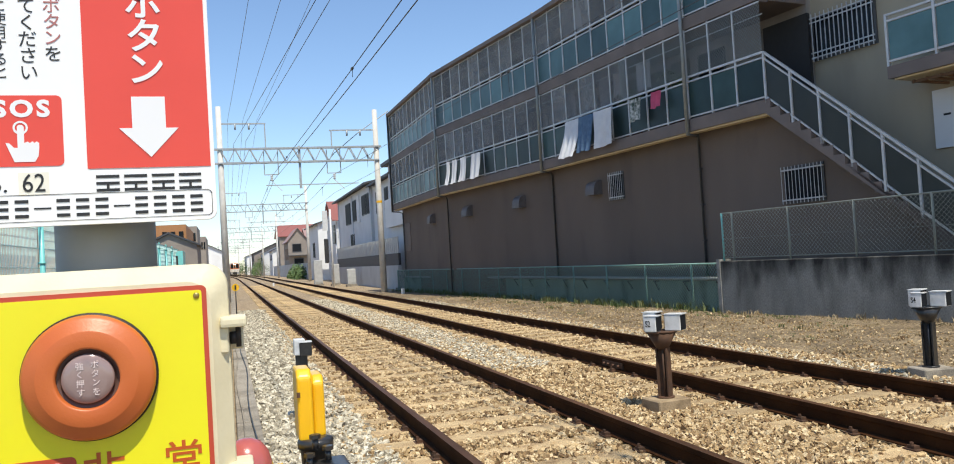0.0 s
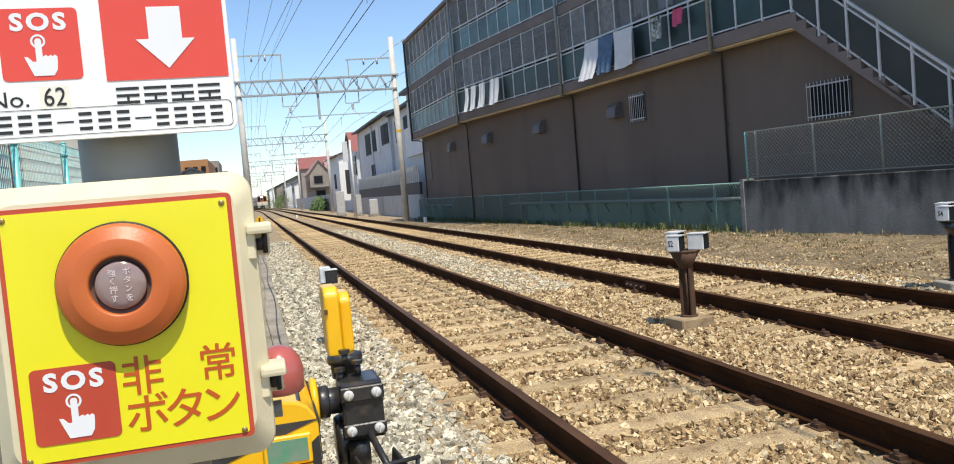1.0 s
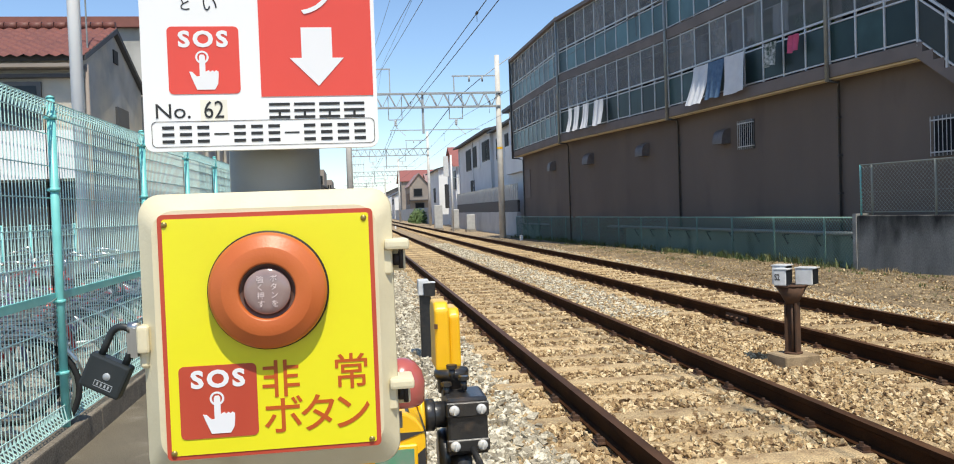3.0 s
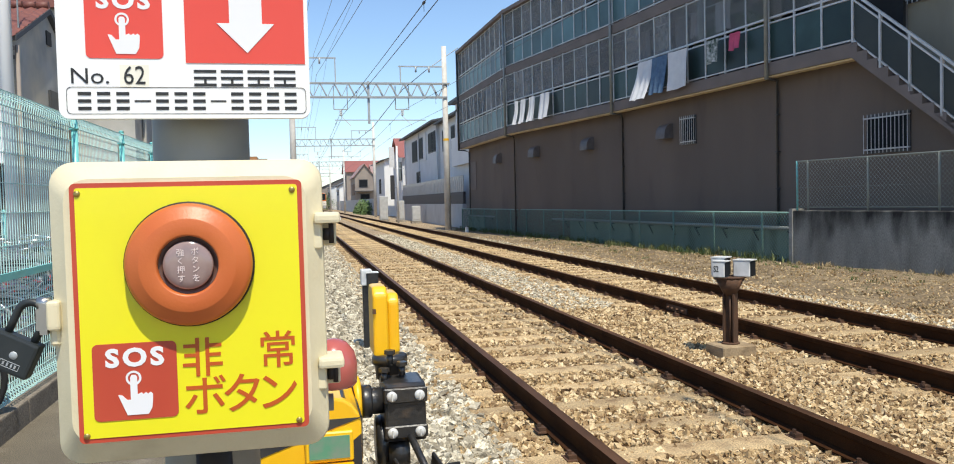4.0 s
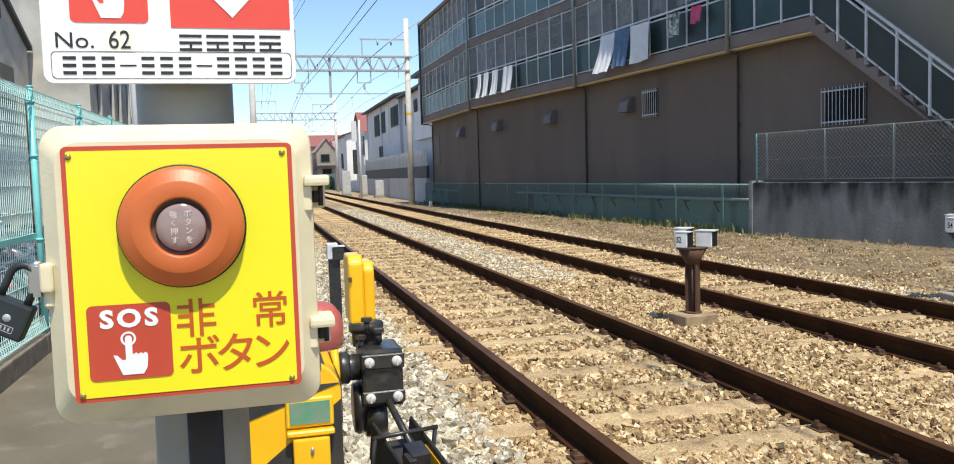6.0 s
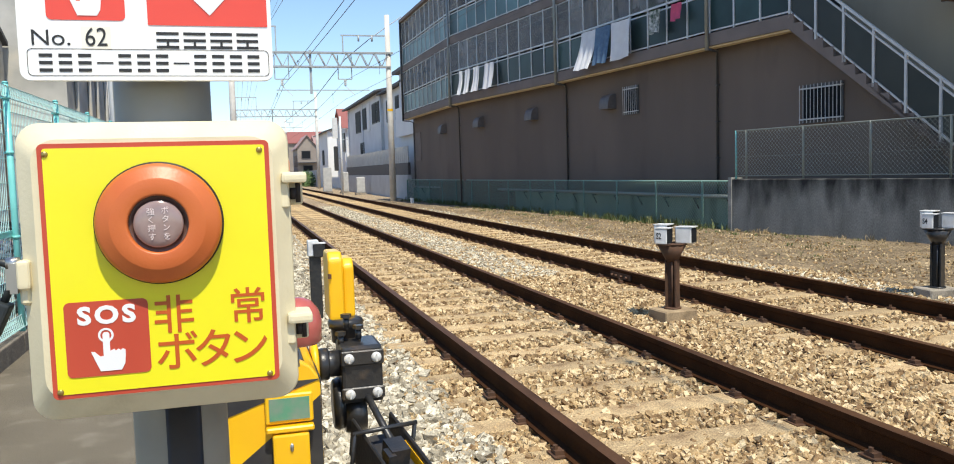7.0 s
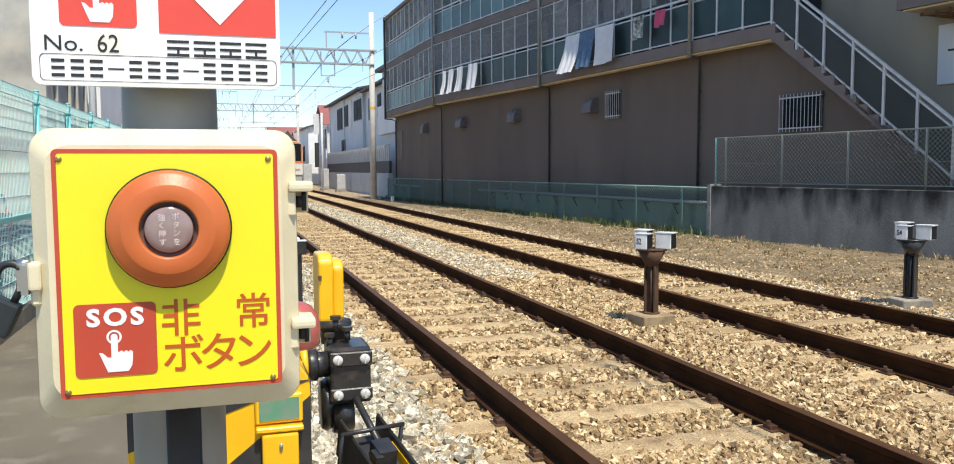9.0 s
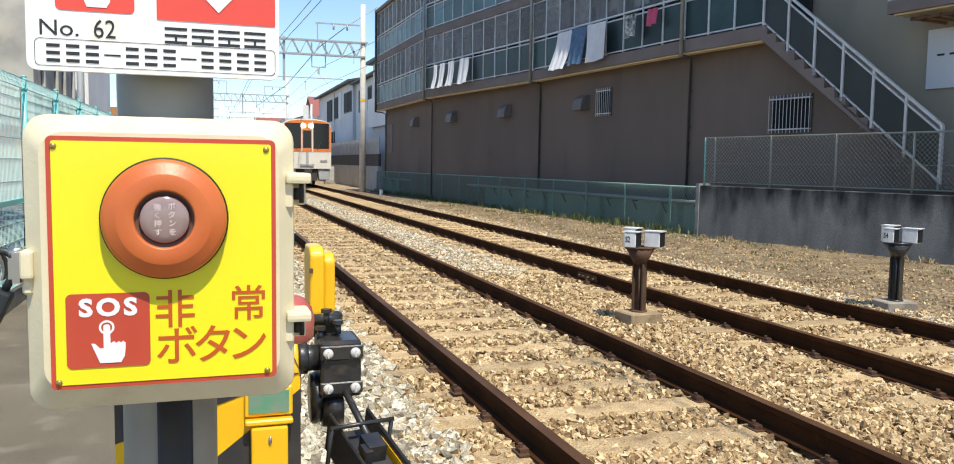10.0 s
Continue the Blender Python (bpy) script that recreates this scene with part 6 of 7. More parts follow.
part_box("balcony", M_HOUSE_WHITE, gh, 9.9, 10.7, 47.2, 53.0, 3.6, 5.4, "white balcony front")
part_box("porch_wall", M_HOUSE_GREY, gh, 10.2, 19, 47.0, 52.8, -0.4, 7.6)
part_box("porch_roof", M_ROOF_DARK, gh, 9.8, 19, 46.6, 53.2, 7.6, 7.8)
for y0, y1, z0, z1 in ((72.5, 75.5, 4.9, 6.8), (69.2, 71.2, 5.0, 6.8), (64.0, 66.0, 5.2, 6.8), (62.6, 63.6, 5.2, 6.8), (71.0, 73.0, 2.9, 4.0)):
    window(gh, 10.5, y0, y1, z0, z1)
for y0, y1 in ((58.5, 60.5), (55.8, 57.0)):
    window(gh, 10.7, y0, y1, 5.0, 6.6)
part_box("white_strip", M_HOUSE_WHITE, gh, 10.42, 10.5, 67.2, 68.6, 4.8, 7.0)
for k in range(3):
    bm = bmesh.new()
    tube(bm, (10.46, 61.9 + k * 9.3, 0.0), (10.46, 61.9 + k * 9.3, 7.3), 0.05, 8)
    part("downpipe", bm, M_HOUSE_GREY, gh)
rh = thing("red_roofed_house", "white house with rust-red tiled roof behind the grey house", "house", "far houses")
gable(rh, 10.6, 18, 84.0, 92.0, -0.4, 6.0, 8.0, M_HOUSE_GREY, M_ROOF_RED, "x")
part_box("shutter", M_STRIPE_BLACK, rh, 10.5, 10.6, 84.6, 86.2, 3.6, 5.5)
part_box("white_strip", M_HOUSE_WHITE, rh, 10.5, 10.6, 84.2, 84.9, 1.6, 3.4)
wh = thing("white_house", "white rendered house with plain wall toward the railway", "house", "far houses")
gable(wh, 9.9, 18, 95.0, 108.0, -0.4, 6.2, 7.4, M_HOUSE_WHITE, M_ROOF_DARK, "y")
window(wh, 9.9, 99, 101, 2.4, 4.2)
th_ = thing("brown_clad_house", "pale gabled house with pinkish tiled roof and brown cladding", "house", "far houses")
gable(th_, 10.3, 13.8, 150.0, 162.0, -0.4, 6.2, 8.3, M_HOUSE_TAN, M_ROOF_PINK, "y", 0.3)
gable(th_, 13.8, 19.5, 151.5, 162.0, -0.4, 6.4, 8.4, M_HOUSE_TAN, M_ROOF_PINK, "x", 0.3)
for x0, x1, z0, z1 in ((11.0, 12.6, 4.2, 5.6), (11.2, 12.9, 1.4, 3.0), (14.3, 15.6, 4.4, 5.8)):
    fr = part_box("window", M_ALU_DARK, th_, x0, x1, 149.9 if x0 < 13 else 151.4, 150.05 if x0 < 13 else 151.55, z0, z1)
    part_box("pane", M_ROOM, fr, x0 + 0.1, x1 - 0.1, 149.86 if x0 < 13 else 151.36, 149.91 if x0 < 13 else 151.41, z0 + 0.1, z1 - 0.1)
part_box("cladding", M_WOOD, th_, 10.22, 10.3, 151.0, 158.0, 2.8, 4.8)
part_box("canopy", M_ROOF_DARK, th_, 10.1, 14.0, 148.6, 150.0, 3.4, 3.55)
for x, y, w, d, ze, zp, wm, rm, lab in ((10.4, 176, 9, 12, 8.0, 10.4, M_HOUSE_TAN, M_ROOF_RED, "house with bright red metal roof"),
                                        (9.8, 196, 9, 14, 5.5, 7.5, M_HOUSE_WHITE, M_ROOF_DARK, "pale distant house with dark roof"), (8.6, 214, 10, 18, 5.5, 7.8, M_HOUSE_GREY, M_ROOF_DARK, "grey distant house with dark roof"),
                                        (7.0, 240, 12, 25, 6, 8.5, M_HOUSE_TAN, M_ROOF_DARK, "distant tan house with dark roof"), (6.0, 290, 14, 40, 6, 8.5, M_HOUSE_WHITE, M_ROOF_DARK, "distant white house with dark roof"),
                                        (-12, 300, 9, 40, 7, 9, M_HOUSE_GREY, M_ROOF_DARK, "distant grey house with dark roof"), (-11, 250, 8, 30, 7, 9, M_HOUSE_TAN, M_ROOF_DARK, "distant tan house under dark roof"), (-9, 200, 8, 30, 6, 8, M_HOUSE_WHITE, M_ROOF_DARK, "distant pale house with dark roof")):
    h_ = thing("far_house", lab, "house", "far houses")
    gable(h_, x, x + w, y, y + d, -0.4, ze, zp, wm, rm, "x" if rm is M_ROOF_RED else "y")
    for k in range(2):
        window(h_, x, y + d * (0.25 + 0.4 * k), y + d * (0.25 + 0.4 * k) + 1.8, ze - 2.2, ze - 0.8)
gw = thing("trackside_wall", "dark grey block wall along the track far out", "wall")
part_box("wall", M_BOUND, gw, 9.6, 9.9, 108, 190, -0.4, 1.9)


def bush(x, y, w, d, h, n, seed, label):
    b = thing("bush", label, "bush", "greenery")
    rng = random.Random(seed)
    bm = bmesh.new()
    for k in range(n):
        u, v = rng.uniform(-1, 1), rng.uniform(-1, 1)
        top = h * max(0.15, 1 - 0.6 * u * u - 0.3 * v * v) * rng.uniform(0.65, 1.1)
        c = Vector((x + u * w, y + v * d, -0.3 + top * rng.random() ** 0.6))
        e = Vector((rng.gauss(0, 1), rng.gauss(0, 1), rng.gauss(0, 1))).normalized() * rng.uniform(0.1, 0.24)
        f = e.orthogonal().normalized() * rng.uniform(0.06, 0.14)
        bm.faces.new([bm.verts.new(c + e), bm.verts.new(c + f), bm.verts.new(c - e), bm.verts.new(c - f)])
    part("leaves", bm, M_LEAF, b)
    bm = bmesh.new()
    for k in range(6):
        px = x + rng.uniform(-0.8, 0.8) * w
        py = y + rng.uniform(-0.8, 0.8) * d
        tube(bm, (px, py, -0.4), (px + rng.uniform(-0.2, 0.2), py, h * 0.6), 0.05, 6, 0.02)
    part("stem", bm, M_BARK, b)


bush(9.2, 118, 0.9, 10, 2.2, 1800, 1, "green bank of weeds and shrubs along the wall")
bush(8.4, 230, 2.5, 18, 5.0, 2200, 2, "dark green trees beside the far track")
bush(5.0, 300, 3.0, 20, 5.0, 1800, 3, "dark green trees beside the far track")
bush(-6.0, 330, 3.0, 20, 4.0, 1500, 4, "dark green trees at the end of the line")

# ---- left side ----
ob_ = thing("orange_building", "orange-brown tiled building beyond the yard", "building", "far houses")
part_box("wall", M_HOUSE_ORANGE, ob_, -7.5, -3.1, 70, 84, -0.4, 5.4)
for k in range(3):
    window_y = (70.0, -4.9 + k * 0.62)
    part_box("window", M_GLASS_DARK, ob_, window_y[1], window_y[1] + 0.36, 69.93, 70.02, 4.3, 4.85)
sh = thing("grey_shed", "grey shed with shallow pitched roof", "shed", "far houses")
gable(sh, -5.6, -2.0, 60, 68, -0.4, 3.4, 4.2, M_HOUSE_TAN, M_ROOF_DARK, "y", 0.2)
th2 = thing("turquoise_hut", "turquoise hut with dark doorway", "hut")
part_box("wall", M_TEAL, th2, -4.3, -2.7, 55, 58, -0.4, 2.9)
# the doorway's shade is a dark box set in the wall
part_box("doorway", M_INNER_SHADE, th2, -3.7, -3.0, 54.95, 55.05, 0.0, 2.6)
for x, y, w, d, z in ((-3.0, 92, 1.4, 10, 6.4), (-2.6, 110, 1.0, 12, 6.0), (-3.4, 130, 2.0, 16, 5.2)):
    o2 = thing("far_block", "greyish flat-roofed block beyond the yard", "building", "far houses")
    part_box("wall", M_HOUSE_TAN, o2, x - w, x, y, y + d, -0.4, z)
    for k in range(3):
        part_box("window", M_GLASS_DARK, o2, x - w + 0.15 + k * w * 0.3, x - w + 0.15 + k * w * 0.3 + w * 0.18, y - 0.06, y + 0.02, z - 1.6, z - 0.7)

old = thing("old_house", "weathered two-storey house with red tiled roof", "house", at=Matrix.Translation((-0.12, 0, -0.27)))
gable(old, -16, -6.0, 20.4, 25.8, -0.2, 5.5, 6.66, M_HOUSE_OLD, M_ROOF_DARK, "x", 0.12)
bm = bmesh.new()
nx, ny = 150, 40
K = (6.66 - 5.5) / 2.7
grid = []
for j in range(ny + 1):
    y = 20.05 + (23.1 - 20.05) * j / ny
    row = []
    for k in range(nx + 1):
        x = -16.2 + 10.3 * k / nx
        row.append(bm.verts.new((x, y, 6.83 - K * (23.1 - y) + 0.028 * math.cos(k * 2 * math.pi / 4) + 0.03 * (1 - (j % 4) / 4))))
    grid.append(row)
for j in range(ny):
    for k in range(nx):
        bm.faces.new((grid[j][k], grid[j][k + 1], grid[j + 1][k + 1], grid[j + 1][k]))
part("roof_tiles", bm, M_TILE_RED, old, "red pantile roof slope")
bm = bmesh.new()
for k in range(34):
    tube(bm, (-16.2 + k * 0.303, 23.1, 6.88), (-15.92 + k * 0.303, 23.1, 6.9), 0.1, 10)
part("ridge_tiles", bm, M_TILE_RED, old)
part_box("eave_board", M_HOUSE_TAN, old, -16, -5.95, 20.0, 20.4, 5.28, 5.36)
part_box("sill_band", M_ROOF_DARK, old, -16, -5.96, 20.2, 20.4, 5.08, 5.16)
w_ = part_box("window", M_ALU_DARK, old, -9.2, -6.9, 20.33, 20.42, 3.9, 5.0)
part_box("pane", M_GLASS_DARK, w_, -9.1, -8.1, 20.31, 20.34, 4.0, 4.9)
part_box("pane", M_GLASS_DARK, w_, -8.0, -7.0, 20.31, 20.34, 4.0, 4.9)
part_box("lower_wall", M_HOUSE_WHITE, old, -16, -6.02, 20.0, 20.4, 2.75, 3.85)
# shade of the ground-floor opening, painted as a dark sheet
part_box("opening", M_INNER_SHADE, old, -14, -6.3, 20.33, 20.405, 0.0, 2.7)
window(old, -5.98, 23.0, 24.1, 3.8, 4.75)
part_box("gable_vent", M_INNER_SHADE, old, -6.01, -5.97, 23.0, 23.4, 5.9, 6.25)
bm = bmesh.new()
tube(bm, (-5.92, 20.45, 0.0), (-5.92, 20.45, 5.4), 0.045, 8)
part("downpipe", bm, M_HOUSE_TAN, old)
ant = thing("aerial", "thin roof aerial on a mast", "aerial")
bm = bmesh.new()
tube(bm, (-6.1, 20.8, 5.4), (-6.1, 20.8, 8.2), 0.02, 6)
for k in range(2):
    bar(bm, (-6.5, 20.8, 7.1 + 0.12 * k), (-4.9, 20.9, 7.35 + 0.1 * k), 0.02)
part("mast", bm, M_WIRE, ant)
gb = thing("grey_brown_building", "weathered grey-brown building with gutters behind the fence", "building")
part_box("wall", M_HOUSE_OLD, gb, -12, -4.6, 26.0, 34.0, -0.2, 7.2)
part_box("roof", M_TILE_RED, gb, -12.2, -4.4, 25.8, 34.2, 7.2, 7.5, "red-brown roof edge")
for y in (27.2, 29.5, 31.0, 33.0):
    bm = bmesh.new()
    tube(bm, (-4.54, y, 0.1), (-4.54, y, 7.2), 0.06, 8)
    part("downpipe", bm, M_HOUSE_OLD, gb)
part_box("gutter", M_HOUSE_OLD, gb, -4.6, -4.4, 26, 34, 5.9, 6.05)
part_box("meter_box", M_SENSOR_WHITE, gb, -4.62, -4.45, 26.6, 26.9, 4.6, 5.0)
window(gb, -4.58, 28.0, 29.0, 5.2, 6.6)
wb = thing("white_building", "white plain building beyond the yard", "building", "far houses")
part_box("wall", M_HOUSE_WHITE, wb, -9, -4.4, 36, 44, -0.2, 6.5)
for x, y, z1, r in ((-3.39, 11.0, 9.5, 0.077), (-2.9, 22.0, 10, 0.085)):
    bm = bmesh.new()
    tube(bm, (x, y, 0.0), (x, y, z1), r, 16)
    solid("white_pole", bm, M_HOUSE_WHITE, "white painted pole behind the turquoise fence", "pole", "white poles")
# turquoise fence of the bicycle yard
fence = thing("mesh_fence", "turquoise welded mesh fence on the concrete kerb", "fence")
POSTS = [1.6, 3.55, 5.5, 7.65, 9.4, 11.05, 12.7, 14.3, 16.0, 17.7, 19.4, 21.1, 22.8, 24.5, 26.2]


def fx(y):
    return -1.917 + 0.006 * y + max(0, y - 7) * 0.016


for a, b in zip(POSTS, POSTS[1:]):
    bm = bmesh.new()
    tube(bm, (fx(a), a, 0.1), (fx(a), a, 2.22), 0.026, 14)
    tube(bm, (fx(a), a, 2.22), (fx(a), a, 2.235), 0.03, 14, 0.015)
    pst = part("post", bm, M_TEAL, fence, "round turquoise post")
    for z in (0.5, 0.95, 1.65, 2.1):
        bm = bmesh.new()
        lathe(bm, [(0.026, -0.012), (0.034, -0.012), (0.034, 0.012), (0.026, 0.012)], Matrix.Translation((fx(a), a, z)), 14)
        box(bm, fx(a) - 0.04, fx(a) - 0.024, a - 0.02, a + 0.02, z - 0.008, z + 0.008)
        part("clamp", bm, M_TEAL, pst)
    bm = bmesh.new()
    x0, x1 = fx(a) - 0.035, fx(b) - 0.035
    n = int((b - a) / 0.05)
    for k in range(n + 1):
        t = k / n
        x, y = x0 + (x1 - x0) * t, a + (b - a) * t
        bar(bm, (x, y, 0.24), (x, y, 2.16), 0.0048)
        # rolled top and bottom edges
        bar(bm, (x, y, 2.16), (x + 0.06, y, 2.19), 0.006)
        bar(bm, (x + 0.06, y, 2.19), (x + 0.04, y, 2.1), 0.006)
        bar(bm, (x, y, 0.24), (x + 0.06, y, 0.2), 0.006)
        bar(bm, (x + 0.06, y, 0.2), (x + 0.04, y, 0.3), 0.006)
    for z, o in ((0.24, 0), (0.2, 0.06), (0.3, 0.04), (0.42, 0), (0.6, 0), (0.78, 0), (1.18, 0), (1.4, 0), (1.6, 0), (1.8, 0), (2.0, 0), (2.16, 0), (2.19, 0.06), (2.1, 0.04)):
        bar(bm, (x0 + o, a, z), (x1 + o, b, z), 0.006)
    part("mesh_panel", bm, M_TEAL_PALE, fence, "welded turquoise wire panel")
    bm = bmesh.new()
    bar(bm, (x0 + 0.005, a, 0.98), (x1 + 0.005, b, 0.98), 0.022, 0.05)
    part("middle_rail", bm, M_TEAL, fence)
back = thing("mesh_fence", "pale turquoise low fence at the back of the bicycle yard", "fence")
for k in range(13):
    y = 4 + k * 1.3
    bm = bmesh.new()
    tube(bm, (-6.2, y, 0.0), (-6.2, y, 1.45), 0.03, 10)
    part("post", bm, M_TEAL, back)
bm = bmesh.new()
for z in (0.3, 0.6, 0.9, 1.2, 1.42):
    bar(bm, (-6.2, 4, z), (-6.2, 19.6, z), 0.014)
for k in range(150):
    bar(bm, (-6.2, 4 + k * 0.104, 0.15), (-6.2, 4 + k * 0.104, 1.42), 0.006)
part("mesh_panel", bm, M_TEAL_PALE, back)


def bicycle(m, frame_m, label):
    b = thing("bicycle", label, "bicycle", "parked bicycles", at=m)
    for x in (-0.52, 0.52):
        bm = bmesh.new()
        n = 28
        ring = [(0.32 + 0.02 * math.cos(2 * math.pi * i / 8), 0.02 * math.sin(2 * math.pi * i / 8)) for i in range(9)]
        lathe(bm, ring, Matrix.Translation((x, 0, 0.34)) @ pose(0, 0, 0, 90), n)
        bmesh.ops.remove_doubles(bm, verts=bm.verts[:], dist=1e-5)
        wheel = part("tyre", bm, M_TYRE, b)
        bm = bmesh.new()
        for i in range(n):
            a0, a1 = 2 * math.pi * i / n, 2 * math.pi * (i + 1) / n
            bar(bm, (x + 0.295 * math.cos(a0), 0, 0.34 + 0.295 * math.sin(a0)), (x + 0.295 * math.cos(a1), 0, 0.34 + 0.295 * math.sin(a1)), 0.016)
            if i % 2:
                bar(bm, (x, 0.01, 0.34), (x + 0.29 * math.cos(a0), 0, 0.34 + 0.29 * math.sin(a0)), 0.004)
        part("rim", bm, M_STEEL, wheel)
        bm = bmesh.new()
        for i in range(9):
            a0, a1 = radians(10 + 18 * i), radians(10 + 18 * (i + 1))
            bar(bm, (x + 0.36 * math.cos(a0), 0, 0.34 + 0.36 * math.sin(a0)), (x + 0.36 * math.cos(a1), 0, 0.34 + 0.36 * math.sin(a1)), 0.05, 0.006)
        part("mudguard", bm, M_STEEL, b)
    bm = bmesh.new()
    for p, q in (((-0.52, 0, 0.34), (-0.05, 0, 0.3)), ((-0.52, 0, 0.34), (-0.2, 0, 0.68)), ((-0.05, 0, 0.3), (-0.22, 0, 0.8)), ((-0.05, 0, 0.3), (0.36, 0, 0.75)), ((0.36, 0, 0.88), (0.52, 0, 0.34)), ((-0.18, 0, 0.55), (0.35, 0, 0.8))):
        tube(bm, p, q, 0.017, 8)
    part("frame", bm, frame_m, b)
    bm = bmesh.new()
    tube(bm, (0.36, 0, 0.85), (0.34, 0, 1.02), 0.014, 8)
    for s in (-1, 1):
        tube(bm, (0.34, 0, 1.02), (0.3, s * 0.2, 1.06), 0.012, 8)
        tube(bm, (0.3, s * 0.2, 1.06), (0.14, s * 0.28, 1.04), 0.012, 8)
    part("handlebar", bm, M_STEEL, b)
    bm = bmesh.new()
    box(bm, -0.36, -0.12, -0.09, 0.09, 0.83, 0.88)
    bevelled(bm, 0.02, 2)
    part("saddle", bm, M_TYRE, b)
    bm = bmesh.new()
    for k in range(9):
        z = 0.68 + 0.03 * k
        for p, q in (((0.45, -0.17, z), (0.75, -0.17, z)), ((0.75, -0.17, z), (0.75, 0.17, z)), ((0.75, 0.17, z), (0.45, 0.17, z)), ((0.45, 0.17, z), (0.45, -0.17, z))):
            bar(bm, p, q, 0.006)
    part("basket", bm, M_WIRE, b)
    return b


M_BIKE_RED = mat("red_bike_paint", (0.5, 0.05, 0.04), 0.35)
M_BIKE_BLUE = mat("violet_bike_paint", (0.13, 0.1, 0.2), 0.35)
M_BIKE_SILVER = mat("silver_bike_paint", (0.5, 0.5, 0.5), 0.3, metal=0.6)
rng = random.Random(11)
proto = {}
for k in range(16):
    y = 3.3 + k * 0.55
    key = (M_BIKE_SILVER, M_STRIPE_BLACK, M_BIKE_BLUE, M_BIKE_RED)[k % 4]
    lab = ("silver city bicycle parked behind the fence", "black city bicycle parked behind the fence", "violet city bicycle parked behind the fence", "red city bicycle parked behind the fence")[k % 4]
    m = pose(-2.85 + rng.uniform(-0.15, 0.2), y, 0.06, rng.uniform(-6, 6), 0, rng.uniform(-22, 22) + (180 if rng.random() < 0.4 else 0))
    if key in proto:
        copy_thing(proto[key], m)
    else:
        proto[key] = bicycle(m, key, lab)
for k in range(8):
    copy_thing(proto[(M_BIKE_SILVER, M_STRIPE_BLACK, M_BIKE_BLUE, M_BIKE_RED)[k % 4]], pose(-4.7 + rng.uniform(-0.2, 0.2), 5.0 + k * 1.0, 0.06, rng.uniform(-6, 6), 0, rng.uniform(-30, 30)))

# ---- train ----
train = thing("train", "cream commuter train with orange window band and lit headlights", "train")
for c in range(4):
    y0 = 0.12 + c * 19.3
    bm = bmesh.new()
    prof = [(-1.38, 1.0), (1.38, 1.0), (1.38, 3.35), (1.3, 3.62), (1.05, 3.78), (0.5, 3.86), (-0.5, 3.86), (-1.05, 3.78), (-1.3, 3.62), (-1.38, 3.35)]
    extrude(bm, prof, y0, y0 + 18.8)
    body = part("car_body", bm, M_TRAIN, train, "cream car body")
    bm = bmesh.new()
    box(bm, -1.2, 1.2, y0 + 0.6, y0 + 18.4, 0.45, 1.0)
    part("underframe", bm, M_UNDER, train)
    for s in (-1, 1):
        bm = bmesh.new()
        box(bm, s * 1.383 - 0.004, s * 1.383 + 0.004, y0 + 0.1, y0 + 18.7, 1.95, 2.15)
        part("orange_band", bm, M_TRAIN_ORANGE, body)
        for k in range(8):
            bm = bmesh.new()
            box(bm, s * 1.384 - 0.005, s * 1.384 + 0.005, y0 + 0.9 + k * 2.2, y0 + 2.5 + k * 2.2, 2.25, 3.1)
            part("window", bm, M_GLASS_DARK, body)
    for yy in (y0 + 3.0, y0 + 5.0, y0 + 13.8, y0 + 15.8):
        for s in (-1, 1):
            bm = bmesh.new()
            tube(bm, (s * 0.68, yy, 0.43), (s * 0.8, yy, 0.43), 0.43, 24)
            part("wheel", bm, M_UNDER, train)
    if c % 2 == 0:
        bm = bmesh.new()
        box(bm, -0.8, 0.8, y0 + 5, y0 + 8.5, 3.86, 4.12)
        part("air_conditioner", bm, M_TRAIN_GREY, body)
bm = bmesh.new()
extrude(bm, [(-1.38, 1.0), (1.38, 1.0), (1.38, 3.35), (1.32, 3.6), (1.05, 3.76), (0.5, 3.83), (-0.5, 3.83), (-1.05, 3.76), (-1.32, 3.6), (-1.38, 3.35)], 0.02, 0.125)
front = part("cab_front", bm, M_TRAIN, train, "cream cab front with orange window surround")
bm = bmesh.new()
extrude(bm, [(-1.36, 1.98), (1.36, 1.98), (1.36, 3.34), (1.29, 3.58), (1.03, 3.73), (0.5, 3.79), (-0.5, 3.79), (-1.03, 3.73), (-1.29, 3.58), (-1.36, 3.34)], 0.005, 0.021)
surround = part("orange_surround", bm, M_TRAIN_ORANGE, front)
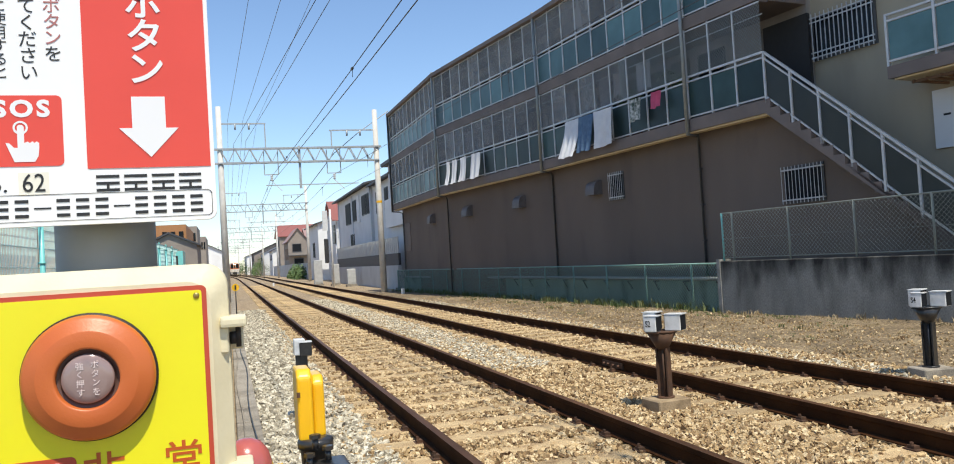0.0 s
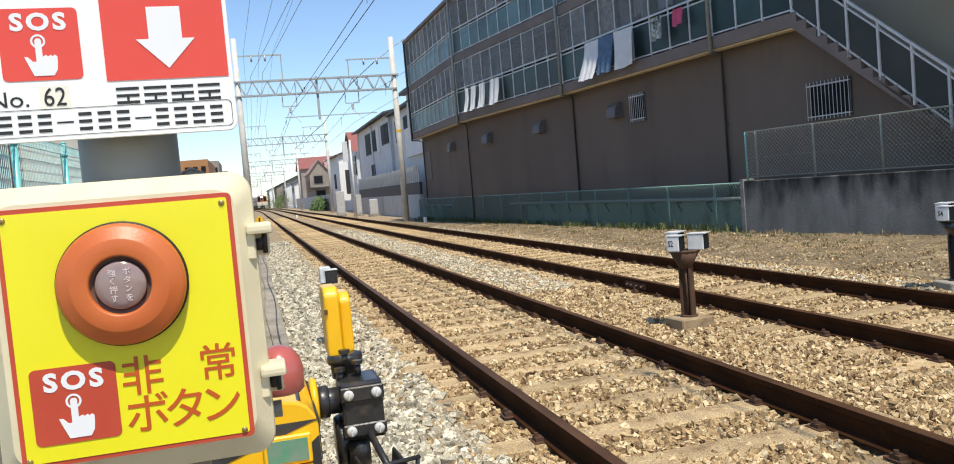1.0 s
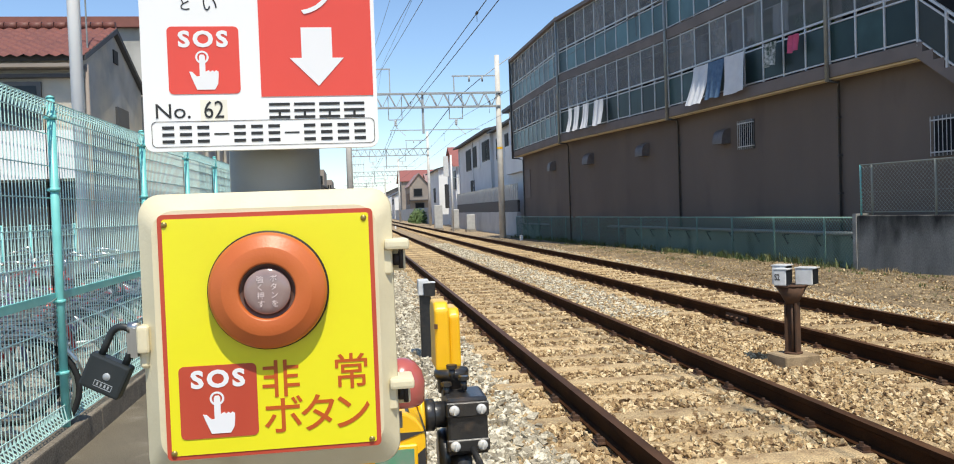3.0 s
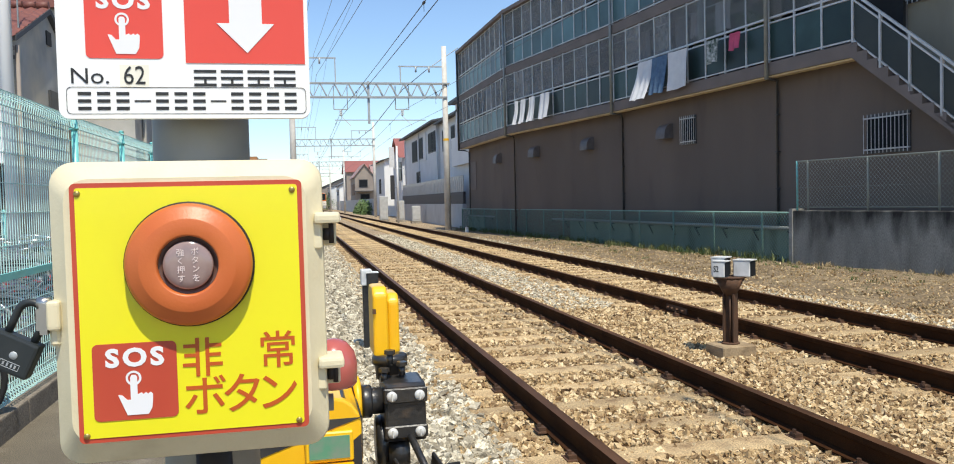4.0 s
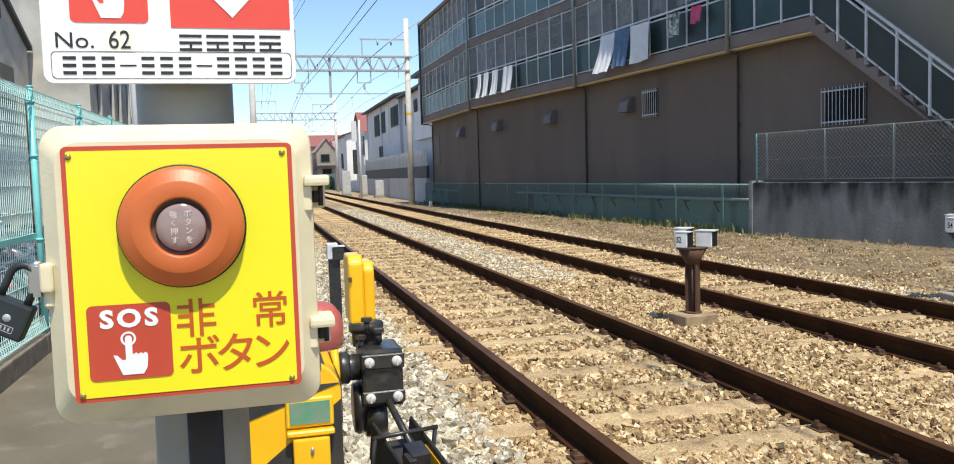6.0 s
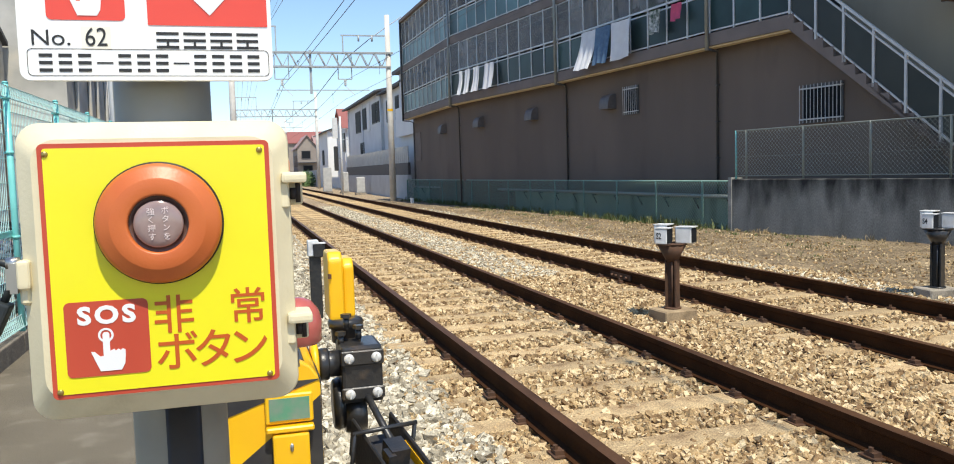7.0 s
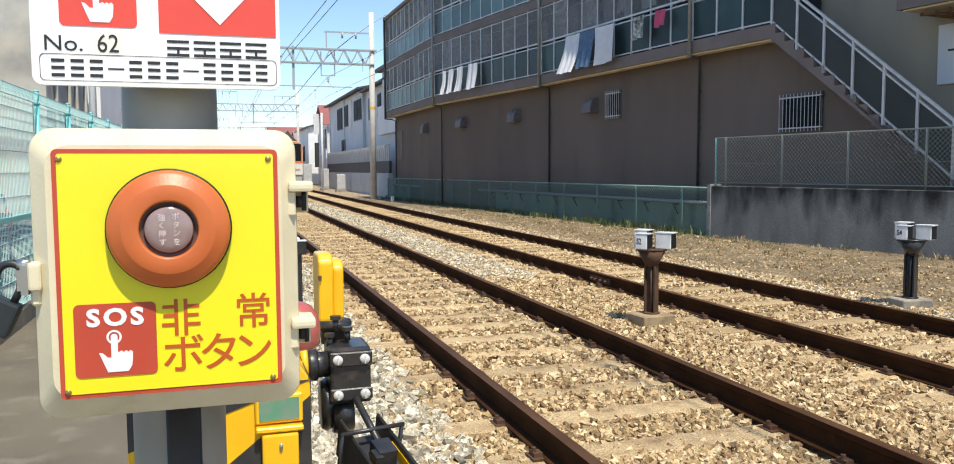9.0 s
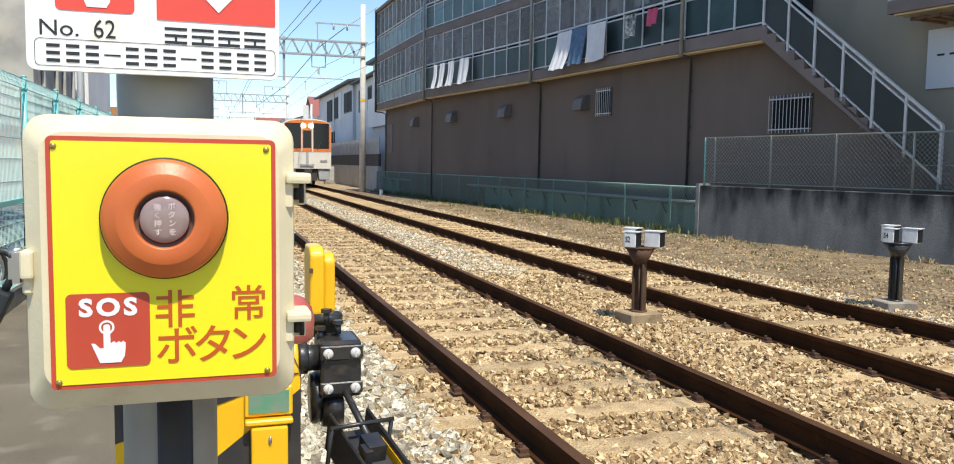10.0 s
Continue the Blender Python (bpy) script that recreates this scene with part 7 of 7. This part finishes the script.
for x0, x1, z0, z1 in ((0.36, 1.25, 2.16, 3.62), (-1.25, -0.36, 2.16, 3.62), (-0.23, 0.23, 2.2, 3.2)):
    bm = bmesh.new()
    box(bm, x0, x1, -0.004, 0.006, z0, z1)
    part("cab_window", bm, M_GLASS_DARK, surround)
for x in (-0.34, 0.27):
    bm = bmesh.new()
    box(bm, x, x + 0.07, -0.01, 0.004, 1.95, 3.7)
    part("door_pillar", bm, M_TRAIN, surround)
for x in (-0.21, 0.21):
    bm = bmesh.new()
    tube(bm, (x, -0.03, 3.47), (x, 0.02, 3.47), 0.135, 24)
    part("headlight", bm, M_HEADLIGHT, front, "lit round headlight")
for x in (-0.95, 0.95):
    bm = bmesh.new()
    box(bm, x - 0.2, x + 0.2, -0.02, 0.02, 1.42, 1.52)
    part("tail_light", bm, M_TRAIN_GREY, front)
    bm = bmesh.new()
    bar(bm, (x * 0.6, -0.03, 2.1), (x * 0.85, -0.03, 2.55), 0.03)
    part("wiper", bm, M_UNDER, front)
bm = bmesh.new()
box(bm, -0.08, 0.08, -0.01, 0.02, 1.2, 1.95)
part("door_seam", bm, M_TRAIN_GREY, front)
bm = bmesh.new()
bar(bm, (-0.4, -0.05, 1.24), (0.4, -0.05, 1.24), 0.05)
part("grab_rail", bm, M_TRAIN_GREY, front)
bm = bmesh.new()
extrude(bm, [(-1.3, 0.35), (-0.7, 0.35), (-0.62, 1.0), (-1.34, 1.0)], 0.1, 0.6)
extrude(bm, [(0.62, 1.0), (0.7, 0.35), (1.3, 0.35), (1.34, 1.0)], 0.1, 0.6)
bevelled(bm, 0.03, 1)
part("skirt", bm, M_TRAIN_GREY, train)
bm = bmesh.new()
box(bm, -0.6, 0.6, 0.15, 0.6, 0.3, 1.0)
box(bm, -0.14, 0.14, -0.35, 0.2, 0.72, 0.98)
box(bm, -0.2, 0.2, -0.4, -0.3, 0.66, 1.0)
part("coupler", bm, M_UNDER, train)


# ---- what moves ----
def motions():
    rows = []
    for k in range(11):
        y = 279.0 - 23.03 * k
        turn = math.degrees(math.atan2(bend(y + 10) - bend(y), 10))
        rows.append((float(k), pose(TRACK_FAR + bend(y), y, 0, 0, 0, -turn)))
    walk(train, rows)


motions()
